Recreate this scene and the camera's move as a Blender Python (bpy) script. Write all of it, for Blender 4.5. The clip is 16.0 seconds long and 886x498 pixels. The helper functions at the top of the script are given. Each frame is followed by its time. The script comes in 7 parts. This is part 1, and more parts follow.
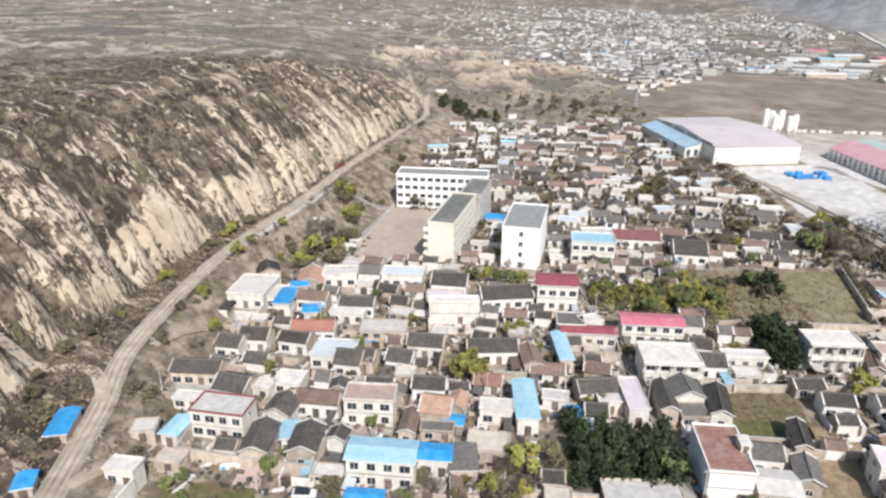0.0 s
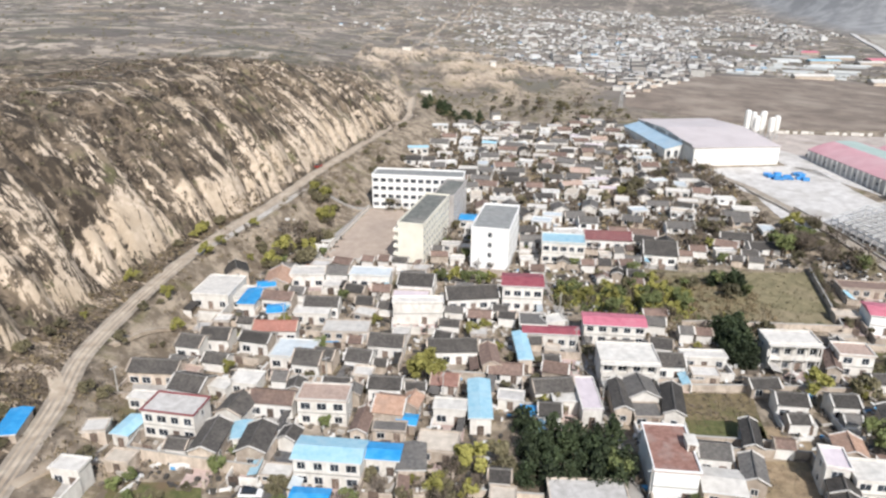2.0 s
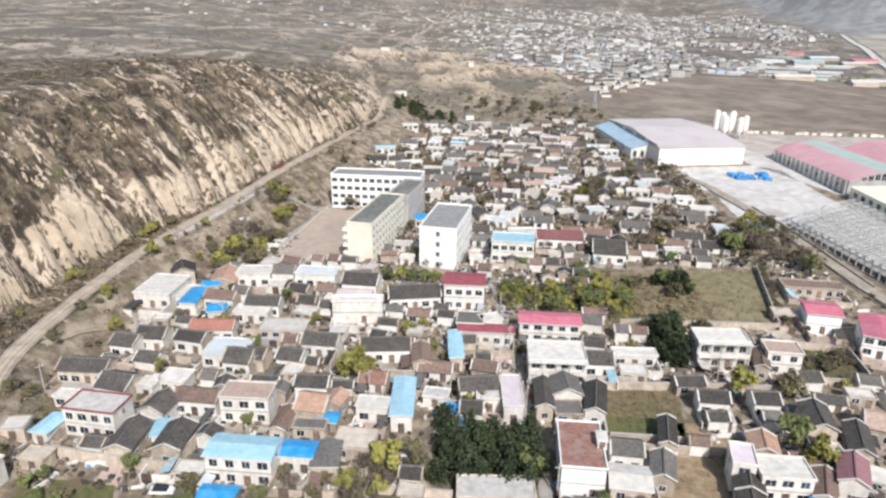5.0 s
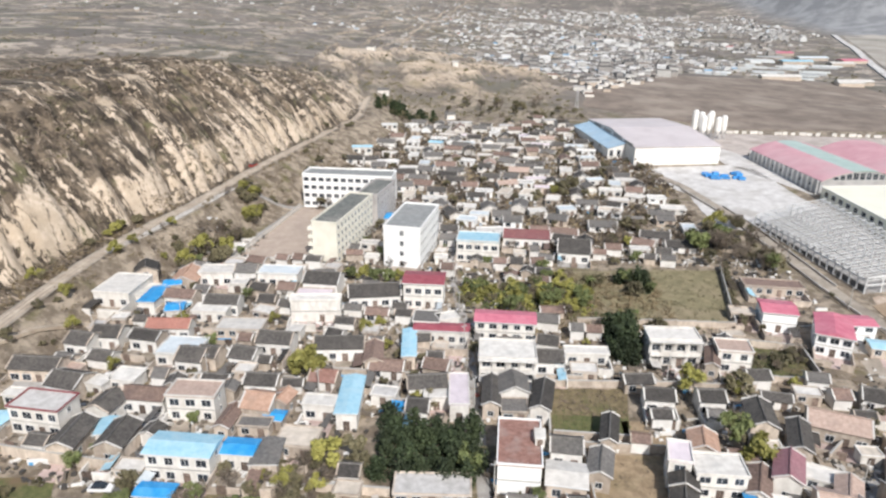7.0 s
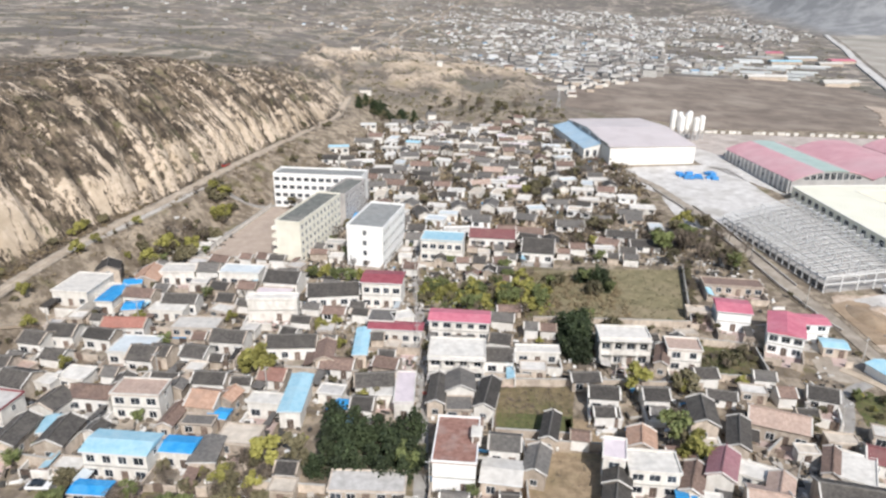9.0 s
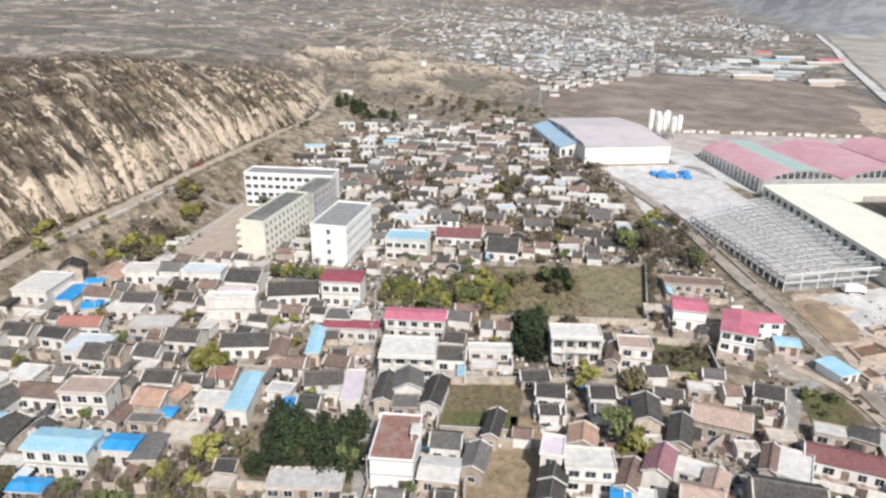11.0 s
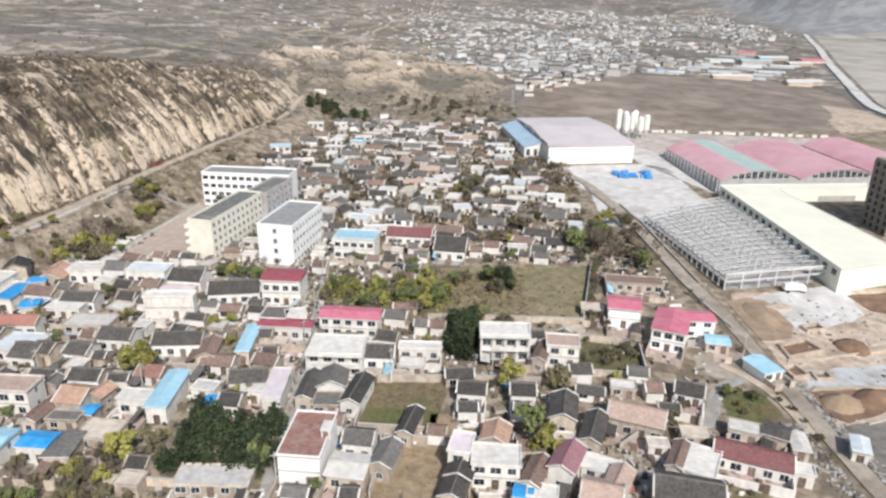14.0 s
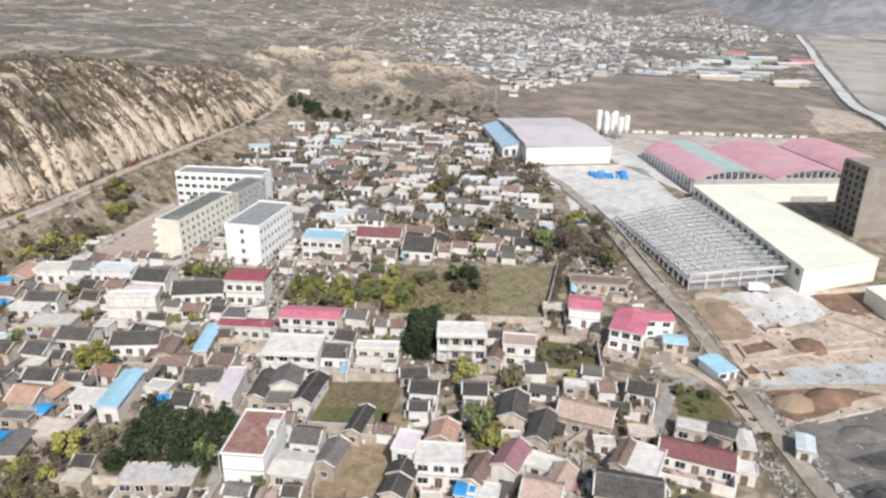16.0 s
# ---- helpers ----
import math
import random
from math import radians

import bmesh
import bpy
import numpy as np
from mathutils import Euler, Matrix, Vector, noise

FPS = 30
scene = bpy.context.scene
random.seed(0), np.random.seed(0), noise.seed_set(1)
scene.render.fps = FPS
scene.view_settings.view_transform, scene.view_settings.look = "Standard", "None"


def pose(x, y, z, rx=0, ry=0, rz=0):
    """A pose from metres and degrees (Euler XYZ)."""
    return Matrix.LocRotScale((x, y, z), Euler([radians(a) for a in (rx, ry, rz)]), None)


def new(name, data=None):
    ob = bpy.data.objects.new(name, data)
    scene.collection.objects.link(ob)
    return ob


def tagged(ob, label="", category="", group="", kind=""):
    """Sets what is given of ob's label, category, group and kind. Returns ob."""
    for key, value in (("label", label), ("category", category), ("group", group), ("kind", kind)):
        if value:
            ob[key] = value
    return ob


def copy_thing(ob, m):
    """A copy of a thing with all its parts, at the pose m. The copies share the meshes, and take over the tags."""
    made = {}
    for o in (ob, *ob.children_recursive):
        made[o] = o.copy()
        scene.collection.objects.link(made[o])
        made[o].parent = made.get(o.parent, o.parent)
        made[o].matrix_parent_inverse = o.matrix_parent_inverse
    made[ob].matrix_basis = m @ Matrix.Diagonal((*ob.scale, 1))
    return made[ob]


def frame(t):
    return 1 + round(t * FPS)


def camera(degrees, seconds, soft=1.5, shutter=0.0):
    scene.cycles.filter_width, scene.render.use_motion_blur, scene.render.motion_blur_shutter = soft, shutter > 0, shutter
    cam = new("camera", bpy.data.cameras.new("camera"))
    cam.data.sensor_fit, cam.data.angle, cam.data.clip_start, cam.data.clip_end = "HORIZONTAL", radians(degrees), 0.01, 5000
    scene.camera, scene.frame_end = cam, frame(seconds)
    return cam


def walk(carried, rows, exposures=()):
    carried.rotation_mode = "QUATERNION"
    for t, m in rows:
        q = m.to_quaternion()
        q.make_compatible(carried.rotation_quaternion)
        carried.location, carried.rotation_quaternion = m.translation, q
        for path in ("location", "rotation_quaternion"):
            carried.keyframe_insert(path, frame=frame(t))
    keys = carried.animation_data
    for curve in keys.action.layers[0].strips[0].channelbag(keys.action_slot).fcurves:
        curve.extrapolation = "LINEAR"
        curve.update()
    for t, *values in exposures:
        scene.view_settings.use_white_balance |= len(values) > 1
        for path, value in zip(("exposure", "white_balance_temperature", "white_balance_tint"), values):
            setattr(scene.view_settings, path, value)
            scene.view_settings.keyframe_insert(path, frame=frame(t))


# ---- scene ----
cam = camera(66.0, 16.0, soft=2.5)
# seconds, eye, then yaw, pitch and roll in degrees
PATH = [
    (0, 6.427, -0.691, 85.54, 5.032, -21.171, 0.416),
    (0.5, 8.528, -0.579, 85.51, 5.008, -21.143, 0.421),
    (1, 10.943, -0.473, 85.486, 4.965, -21.11, 0.427),
    (1.5, 13.256, -0.373, 85.469, 4.95, -21.076, 0.433),
    (2, 15.775, -0.281, 85.458, 4.905, -21.043, 0.44),
    (2.5, 18.126, -0.194, 85.453, 4.846, -21.033, 0.447),
    (3, 20.809, -0.115, 85.454, 4.809, -21.02, 0.455),
    (3.5, 23.24, -0.042, 85.462, 4.746, -21.026, 0.464),
    (4, 26.14, 0.024, 85.477, 4.733, -21.01, 0.473),
    (6.5, 39.399, 0.254, 85.643, 4.513, -21.006, 0.529),
    (7, 42.387, 0.28, 85.695, 4.478, -21.021, 0.543),
    (7.5, 44.841, 0.299, 85.754, 4.382, -21.023, 0.556),
    (8, 48.06, 0.312, 85.819, 4.368, -21.025, 0.571),
    (8.5, 50.795, 0.318, 85.89, 4.356, -21.02, 0.586),
    (9, 53.755, 0.317, 85.968, 4.308, -21.032, 0.601),
    (11.5, 67.414, 0.214, 86.451, 3.965, -21.113, 0.689),
    (12, 70.339, 0.173, 86.567, 3.898, -21.127, 0.708),
    (12.5, 73.016, 0.125, 86.689, 3.869, -21.144, 0.728),
    (13, 75.802, 0.071, 86.817, 3.803, -21.157, 0.748),
    (13.5, 78.246, 0.011, 86.952, 3.746, -21.159, 0.77),
    (14, 81.03, -0.057, 87.093, 3.709, -21.161, 0.791),
    (14.5, 83.367, -0.131, 87.24, 3.639, -21.162, 0.814),
    (15, 86.142, -0.211, 87.394, 3.627, -21.178, 0.837),
    (15.5, 88.458, -0.299, 87.554, 3.544, -21.18, 0.861),
    (16, 91.111, -0.393, 87.72, 3.49, -21.171, 0.885),
]
walk(cam, [(t, pose(x, y, z, 0, 0, yaw) @ pose(0, 0, 0, 90 + pitch) @ pose(0, 0, 0, 0, 0, roll)) for t, x, y, z, yaw, pitch, roll in PATH], exposures=[(0, 0.36), (8, 0.32), (16, 0.27)])

# ---- light ----
SUN_AZ, SUN_EL = 158.0, 43.0  # degrees, azimuth clockwise from +y: behind the flight line, a little to its right
world = bpy.data.worlds.new("sky")
scene.world = world
world.use_nodes = True
wn = world.node_tree
sky = wn.nodes.new("ShaderNodeTexSky")
sky.sky_type, sky.sun_disc = "NISHITA", False
sky.sun_elevation, sky.sun_rotation = radians(SUN_EL), radians(SUN_AZ)
sky.air_density, sky.dust_density, sky.ozone_density = 1.4, 2.0, 1.6
background = wn.nodes["Background"]
wn.links.new(sky.outputs[0], background.inputs[0])
background.inputs[1].default_value = 0.09
sun_data = bpy.data.lights.new("sun", "SUN")
sun_data.energy, sun_data.angle, sun_data.color = 3.8, radians(1.2), (1.0, 0.97, 0.94)
sun = new("sun", sun_data)
az, el = radians(SUN_AZ), radians(SUN_EL)
sun_way = Vector((math.sin(az) * math.cos(el), math.cos(az) * math.cos(el), math.sin(el)))
sun.matrix_world = Matrix.Translation((40, 0, 300)) @ sun_way.to_track_quat("Z", "Y").to_matrix().to_4x4()


# ---- materials ----
def surface(name, dark, light, scale=1.0, rough=0.85, bump=0.15, tone=0.25, stretch=(1, 1, 1), metal=0.0, stripes=0.0, stain=None, stain_scale=0.15, stain_amount=0.5):
    """Two tones mixed by grain and by broad patches of world noise, with relief; stripes: ribs per metre along local x."""
    m = bpy.data.materials.new(name)
    m.use_nodes = True
    nt = m.node_tree
    bsdf = nt.nodes["Principled BSDF"]
    bsdf.inputs["Roughness"].default_value = rough
    bsdf.inputs["Metallic"].default_value = metal
    geo = nt.nodes.new("ShaderNodeNewGeometry")
    info = nt.nodes.new("ShaderNodeObjectInfo")
    mapping = nt.nodes.new("ShaderNodeMapping")
    mapping.inputs["Scale"].default_value = stretch
    nt.links.new(geo.outputs["Position"], mapping.inputs[0])
    fine = nt.nodes.new("ShaderNodeTexNoise")
    fine.inputs["Scale"].default_value, fine.inputs["Detail"].default_value, fine.inputs["Roughness"].default_value = scale, 6, 0.65
    nt.links.new(mapping.outputs[0], fine.inputs["Vector"])
    ramp = nt.nodes.new("ShaderNodeValToRGB")
    ramp.color_ramp.elements[0].position, ramp.color_ramp.elements[1].position = 0.36, 0.66
    ramp.color_ramp.elements[0].color, ramp.color_ramp.elements[1].color = (*dark, 1), (*light, 1)
    nt.links.new(fine.outputs["Fac"], ramp.inputs[0])
    colour = ramp.outputs[0]
    if stain:
        broad = nt.nodes.new("ShaderNodeTexNoise")
        broad.inputs["Scale"].default_value, broad.inputs["Detail"].default_value = stain_scale, 5
        nt.links.new(geo.outputs["Position"], broad.inputs["Vector"])
        cut = nt.nodes.new("ShaderNodeMapRange")
        cut.inputs["From Min"].default_value, cut.inputs["From Max"].default_value = 0.5, 0.7
        cut.inputs["To Max"].default_value = stain_amount
        nt.links.new(broad.outputs["Fac"], cut.inputs["Value"])
        mix = nt.nodes.new("ShaderNodeMix")
        mix.data_type = "RGBA"
        nt.links.new(cut.outputs[0], mix.inputs[0])
        nt.links.new(colour, mix.inputs[6])
        mix.inputs[7].default_value = (*stain, 1)
        colour = mix.outputs[2]
    vary = nt.nodes.new("ShaderNodeHueSaturation")
    tint = nt.nodes.new("ShaderNodeMapRange")
    tint.inputs["To Min"].default_value, tint.inputs["To Max"].default_value = 1 - tone, 1 + tone
    nt.links.new(info.outputs["Random"], tint.inputs["Value"])
    nt.links.new(tint.outputs[0], vary.inputs["Value"])
    nt.links.new(colour, vary.inputs["Color"])
    nt.links.new(vary.outputs[0], bsdf.inputs["Base Color"])
    height = fine.outputs["Fac"]
    if stripes:
        coord = nt.nodes.new("ShaderNodeTexCoord")
        wave = nt.nodes.new("ShaderNodeTexWave")
        wave.bands_direction = "X"
        wave.inputs["Scale"].default_value = stripes / 3.14159 * 1.57
        nt.links.new(coord.outputs["Object"], wave.inputs["Vector"])
        add = nt.nodes.new("ShaderNodeMath")
        nt.links.new(wave.outputs["Fac"], add.inputs[0])
        nt.links.new(height, add.inputs[1])
        height = add.outputs[0]
    relief = nt.nodes.new("ShaderNodeBump")
    relief.inputs["Strength"].default_value, relief.inputs["Distance"].default_value = bump, 0.3
    nt.links.new(height, relief.inputs["Height"])
    nt.links.new(relief.outputs[0], bsdf.inputs["Normal"])
    return m


WALL = {
    "white": surface("white_render", (0.59, 0.56, 0.52), (0.76, 0.735, 0.69), 0.9, 0.8, 0.1, 0.10, (1, 1, 0.4), stain=(0.42, 0.38, 0.33), stain_scale=0.4, stain_amount=0.45),
    "cream": surface("earth_render", (0.37, 0.307, 0.25), (0.58, 0.50, 0.42), 0.8, 0.9, 0.2, 0.22, (1, 1, 0.5), stain=(0.28, 0.23, 0.19), stain_scale=0.3, stain_amount=0.5),
    "school": surface("school_render", (0.74, 0.71, 0.61), (0.83, 0.80, 0.70), 0.3, 0.8, 0.05, 0.04, stain=(0.55, 0.51, 0.44), stain_scale=0.1, stain_amount=0.4),
    "bright": surface("fresh_white_paint", (0.78, 0.78, 0.77), (0.86, 0.86, 0.85), 0.3, 0.7, 0.05, 0.03, stain=(0.66, 0.65, 0.62), stain_scale=0.1, stain_amount=0.4),
    "tile": surface("white_facing_tile", (0.66, 0.64, 0.61), (0.80, 0.78, 0.75), 0.8, 0.6, 0.05, 0.08, (1, 1, 0.4), stain=(0.5, 0.46, 0.41), stain_scale=0.4, stain_amount=0.4),
    "greywall": surface("grey_render", (0.40, 0.375, 0.365), (0.52, 0.49, 0.475), 0.4, 0.85, 0.1, 0.05, stain=(0.24, 0.23, 0.22)),
}
ROOF = {
    "dark": surface("dark_roof_tile", (0.048, 0.043, 0.039), (0.112, 0.101, 0.092), 1.6, 0.8, 0.5, 0.3, stripes=3.0, stain=(0.14, 0.125, 0.11), stain_scale=0.35),
    "grey": surface("grey_roof_tile", (0.112, 0.105, 0.099), (0.21, 0.197, 0.184), 1.6, 0.8, 0.5, 0.2, stripes=3.0, stain=(0.22, 0.2, 0.18), stain_scale=0.35),
    "brown": surface("brown_roof_tile", (0.17, 0.115, 0.095), (0.30, 0.21, 0.17), 1.6, 0.85, 0.5, 0.2, stripes=3.0, stain=(0.14, 0.1, 0.09), stain_scale=0.35),
    "terra": surface("terracotta_roof_tile", (0.42, 0.255, 0.18), (0.57, 0.38, 0.285), 1.4, 0.85, 0.5, 0.12, stripes=3.0, stain=(0.34, 0.24, 0.19), stain_scale=0.4),
    "salmon": surface("faded_salmon_tile", (0.40, 0.29, 0.24), (0.54, 0.41, 0.345), 1.4, 0.85, 0.5, 0.12, stripes=3.0, stain=(0.33, 0.25, 0.21), stain_scale=0.4),
    "maroon": surface("maroon_tile", (0.16, 0.062, 0.066), (0.25, 0.105, 0.105), 1.4, 0.8, 0.4, 0.12, stripes=3.0, stain=(0.21, 0.13, 0.12), stain_scale=0.4),
    "redroof": surface("worn_red_deck", (0.20, 0.10, 0.08), (0.32, 0.18, 0.145), 0.9, 0.85, 0.3, 0.1, stain=(0.33, 0.26, 0.23), stain_scale=0.3, stain_amount=0.7),
    "brick": surface("brick_red_tile", (0.32, 0.14, 0.11), (0.43, 0.21, 0.165), 1.4, 0.85, 0.4, 0.1, stripes=3.0, stain=(0.3, 0.15, 0.12), stain_scale=0.4),
    "purple": surface("plum_tile", (0.24, 0.11, 0.13), (0.34, 0.18, 0.20), 1.4, 0.8, 0.4, 0.1, stripes=3.0, stain=(0.28, 0.17, 0.18), stain_scale=0.4),
    "dkred": surface("dark_red_sheet", (0.27, 0.06, 0.08), (0.36, 0.10, 0.12), 0.6, 0.55, 0.3, 0.08, stripes=4.0, stain=(0.36, 0.12, 0.13), stain_scale=0.3),
    "rose": surface("rose_sheet", (0.52, 0.14, 0.20), (0.64, 0.22, 0.28), 0.5, 0.55, 0.3, 0.06, stripes=4.0, stain=(0.6, 0.26, 0.31), stain_scale=0.2),
    "blue": surface("bright_blue_sheet", (0.02, 0.27, 0.62), (0.06, 0.38, 0.75), 0.6, 0.5, 0.3, 0.1, stripes=4.0, stain=(0.14, 0.38, 0.62), stain_scale=0.3),
    "ltblue": surface("light_blue_sheet", (0.29, 0.53, 0.66), (0.44, 0.66, 0.76), 0.6, 0.5, 0.3, 0.12, stripes=4.0, stain=(0.42, 0.58, 0.66), stain_scale=0.3),
    "paleblue": surface("pale_blue_deck", (0.47, 0.52, 0.55), (0.63, 0.67, 0.69), 0.6, 0.7, 0.2, 0.1, stain=(0.42, 0.43, 0.43), stain_scale=0.3),
    "lilac": surface("pale_lilac_deck", (0.56, 0.49, 0.52), (0.70, 0.62, 0.65), 0.6, 0.75, 0.2, 0.08, stain=(0.5, 0.44, 0.45), stain_scale=0.3),
    "white": surface("whitewashed_deck", (0.54, 0.51, 0.47), (0.71, 0.682, 0.637), 0.7, 0.8, 0.2, 0.08, stain=(0.4, 0.39, 0.37), stain_scale=0.4),
    "cream": surface("sandy_deck", (0.46, 0.40, 0.33), (0.62, 0.55, 0.47), 0.7, 0.85, 0.2, 0.1, stain=(0.34, 0.3, 0.26), stain_scale=0.4),
    "concrete": surface("weathered_concrete_deck", (0.42, 0.40, 0.38), (0.58, 0.56, 0.54), 0.7, 0.85, 0.2, 0.08, stain=(0.3, 0.28, 0.26), stain_scale=0.4),
    "ltconcrete": surface("pale_concrete_deck", (0.56, 0.53, 0.49), (0.70, 0.67, 0.63), 0.7, 0.85, 0.2, 0.08, stain=(0.42, 0.39, 0.36), stain_scale=0.4),
    "ltgrey": surface("light_grey_deck", (0.51, 0.483, 0.447), (0.66, 0.632, 0.592), 0.7, 0.75, 0.2, 0.1, stain=(0.36, 0.35, 0.34), stain_scale=0.4),
}
GLASS = surface("window_glass", (0.02, 0.024, 0.03), (0.06, 0.07, 0.085), 0.8, 0.15, 0.02, 0.4)
FRAME = surface("pale_frame_paint", (0.6, 0.6, 0.6), (0.74, 0.74, 0.73), 2.0, 0.6, 0.05, 0.05)
WOOD = surface("worn_door_paint", (0.09, 0.065, 0.055), (0.24, 0.18, 0.145), 2.0, 0.7, 0.1, 0.5)
MAROON = surface("maroon_trim_paint", (0.2, 0.05, 0.06), (0.28, 0.09, 0.09), 1.0, 0.7, 0.05, 0.05)
CONCRETE = surface("concrete", (0.34, 0.33, 0.31), (0.5, 0.48, 0.45), 0.6, 0.9, 0.2, 0.1, stain=(0.3, 0.27, 0.24), stain_scale=0.2)
LIGHT_STEEL = surface("pale_primed_steel", (0.50, 0.50, 0.50), (0.64, 0.64, 0.635), 1.0, 0.7, 0.05, 0.06)
STEEL = surface("galvanised_steel", (0.46, 0.47, 0.48), (0.60, 0.61, 0.62), 1.0, 0.6, 0.05, 0.08, metal=0.3)

# ---- ground ----
ROAD_Y = (60, 87, 102, 112, 127, 142, 161, 181, 204, 230, 274, 314, 366, 397, 461, 560)
ROAD_X = (-62, -68, -71, -73, -78, -79, -79, -78, -74, -68, -62, -55, -46, -39, -46, -70)
ROAD_ZY, ROAD_Z = (60, 90, 110, 215, 290, 350, 430, 500, 560), (4, 4.5, 5, 10, 12, 13, 15, 16.5, 20)


def clamp(v, lo=0.0, hi=1.0):
    return max(lo, min(hi, v))


def smooth(v):
    v = clamp(v)
    return v * v * (3 - 2 * v)


def fbm(x, y, scale, octaves=4, seed=0.0):
    return noise.fractal(Vector((x * scale + seed, y * scale - seed, seed * 0.7)), 0.8, 2.1, octaves)


def valley(x, y):
    return 0.022 * max(0, min(y, 900) - 270) - 0.035 * max(0, min(x, 200) - 75) * clamp((260 - y) / 100)


def furrows(x, y, left):
    """How far a place on the hillside lies from the nearest of the main and of the fine erosion furrows."""
    along = y - 0.46 * left + 9 * fbm(x, y, 0.016, 2, 5.0) + 1.6 * fbm(x, y, 0.09, 2, 21.0)
    return abs(noise.noise(Vector((along * 0.125, left * 0.018, 1.3)))), abs(noise.noise(Vector((along * 0.27, left * 0.03, 7.3))))


def lie(x, y):
    """Height of the land, with how bare and how built-up it is."""
    rx, rz = float(np.interp(y, ROAD_Y, ROAD_X)), float(np.interp(y, ROAD_ZY, ROAD_Z))
    v = valley(x, y)
    left = rx - x
    far = smooth((y - 440) / 160)
    bare, built = 0.0, 1.0
    if left < -3.5:
        width = float(np.interp(y, (90, 150, 200, 300, 420), (12, 12, 14, 24, 34)))
        s = smooth((-left - 3.5) / width)
        z = rz * (1 - s) + v * s + 0.5 * fbm(x, y, 0.12) * s * (1 - s) * 4
        built = smooth(s * 5 + 0.55)
        bare = (0.42 + 0.2 * smooth((y - 260) / 60)) * (1 - s) * clamp(0.9 + 0.9 * fbm(x, y, 0.07, 3, 51.0))
    elif left < 3.5:
        z, built = rz, 0.0
    else:
        back = float(np.interp(y, (60, 105, 128, 150, 175, 200, 225, 250), (14, 15, 13, 10, 7, 4, 1.5, 0)))
        cut, fine = furrows(x, y, left)
        groove = max(1 - smooth(cut / 0.13), 0.7 * (1 - smooth(fine / 0.1)))
        swell = smooth(cut / 0.38)
        d = max(0.0, left - 3.5 - back + 2.2 * (swell - 0.5))
        rise = float(np.interp(d, (0, 2, 7, 16, 30, 45, 65, 100, 200, 400), (0, 3.2, 10.5, 17.5, 28, 35, 38.5, 38, 36, 36)))
        tall = float(np.interp(y, (60, 110, 160, 330, 350, 390, 440, 520, 700), (0.8, 0.95, 1, 1, 0.95, 0.7, 0.5, 0.5, 0.5)))
        steep = smooth(d / 6) * (1 - smooth((d - 50) / 40))
        z = rz + rise * tall + steep * (1.7 * swell - 2.6 * groove + 0.9 * fbm(x, y, 0.16, 3, 41.0)) + 1.3 * fbm(x, y, 0.05, 4, 3.0) * smooth(d / 20)
        bench = smooth((d - 40) / 40)
        step = round(z / 2.5) * 2.5
        z = z * (1 - 0.5 * bench) + step * 0.5 * bench
        high = smooth((d - float(np.interp(y, (100, 150, 190, 230, 290, 340), (3, 7, 10, 9, 7, 5))) - 11 * fbm(x, y, 0.06, 3, 6.0)) / 6)
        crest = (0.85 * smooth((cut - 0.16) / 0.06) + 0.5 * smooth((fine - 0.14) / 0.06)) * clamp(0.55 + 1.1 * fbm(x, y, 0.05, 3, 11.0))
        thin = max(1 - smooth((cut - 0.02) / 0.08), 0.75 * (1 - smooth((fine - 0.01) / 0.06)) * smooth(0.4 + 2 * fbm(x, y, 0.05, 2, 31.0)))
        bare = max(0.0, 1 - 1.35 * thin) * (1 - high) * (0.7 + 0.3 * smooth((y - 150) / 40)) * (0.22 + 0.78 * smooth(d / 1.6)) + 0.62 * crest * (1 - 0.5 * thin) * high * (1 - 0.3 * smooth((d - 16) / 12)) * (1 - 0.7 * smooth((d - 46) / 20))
        bare *= 1 - 0.8 * math.exp(-((y - 242) / 26) ** 2 - ((d - 25) / 13) ** 2)  # the thickest scrub
        ledge = smooth((y - 305) / 60) * smooth((d - 4) / 5)  # terraces worn into the end of the hill
        if ledge > 0:
            shelf = (z + 1.6 * fbm(x, y, 0.03, 3, 25.0)) / 3.2
            lip = 1 - smooth(abs(shelf % 1 - 0.5) / 0.24)
            z += ledge * 1.3 * (smooth((shelf % 1 - 0.3) / 0.4) - shelf % 1)
            bare = bare * (1 - 0.75 * ledge) + ledge * 0.75 * lip * smooth(0.75 + 1.6 * fbm(x, y, 0.05, 3, 27.0))
        built = 0.0
    if far > 0 or y > 430:
        hill = float(np.interp(x, (-900, -314, -174, -11, 44, 179, 400, 900, 1800), (62, 48, 38, 22, 14, 8, -4, -10, 0)))
        roll = 14 * fbm(x, y, 0.0022, 3, 9.0) * smooth((y - 500) / 700) * (1 - 0.75 * smooth((x - 100) / 500))
        rise = 70 * smooth((y - 1700) / 2000) * (1 + 0.8 * fbm(x, y, 0.0012, 4, 2.0)) + 190 * smooth((y - 1650) / 600) * smooth((x - 780 - 60 * fbm(x, y, 0.003, 3, 2.0)) / 420)
        land = hill + roll + rise
        terrace = round(land / 4) * 4
        step = 0.45 * (1 - smooth((x - 60) / 200)) * smooth((y - 640) / 120)
        riser = 1 - smooth(abs(land / 4 % 1 - 0.5) / 0.14)
        land = land * (1 - step) + terrace * step
        z = z * (1 - far) + land * far
        built *= 1 - far
        bluff = clamp(1 - abs(x + 25) / 130) * clamp(1 - abs(y - 590) / 130)
        scar = smooth((fbm(x, y, 0.02, 4, 13.0) + 0.25 + bluff * 0.7 - 0.55) / 0.25) * smooth(bluff * 3)
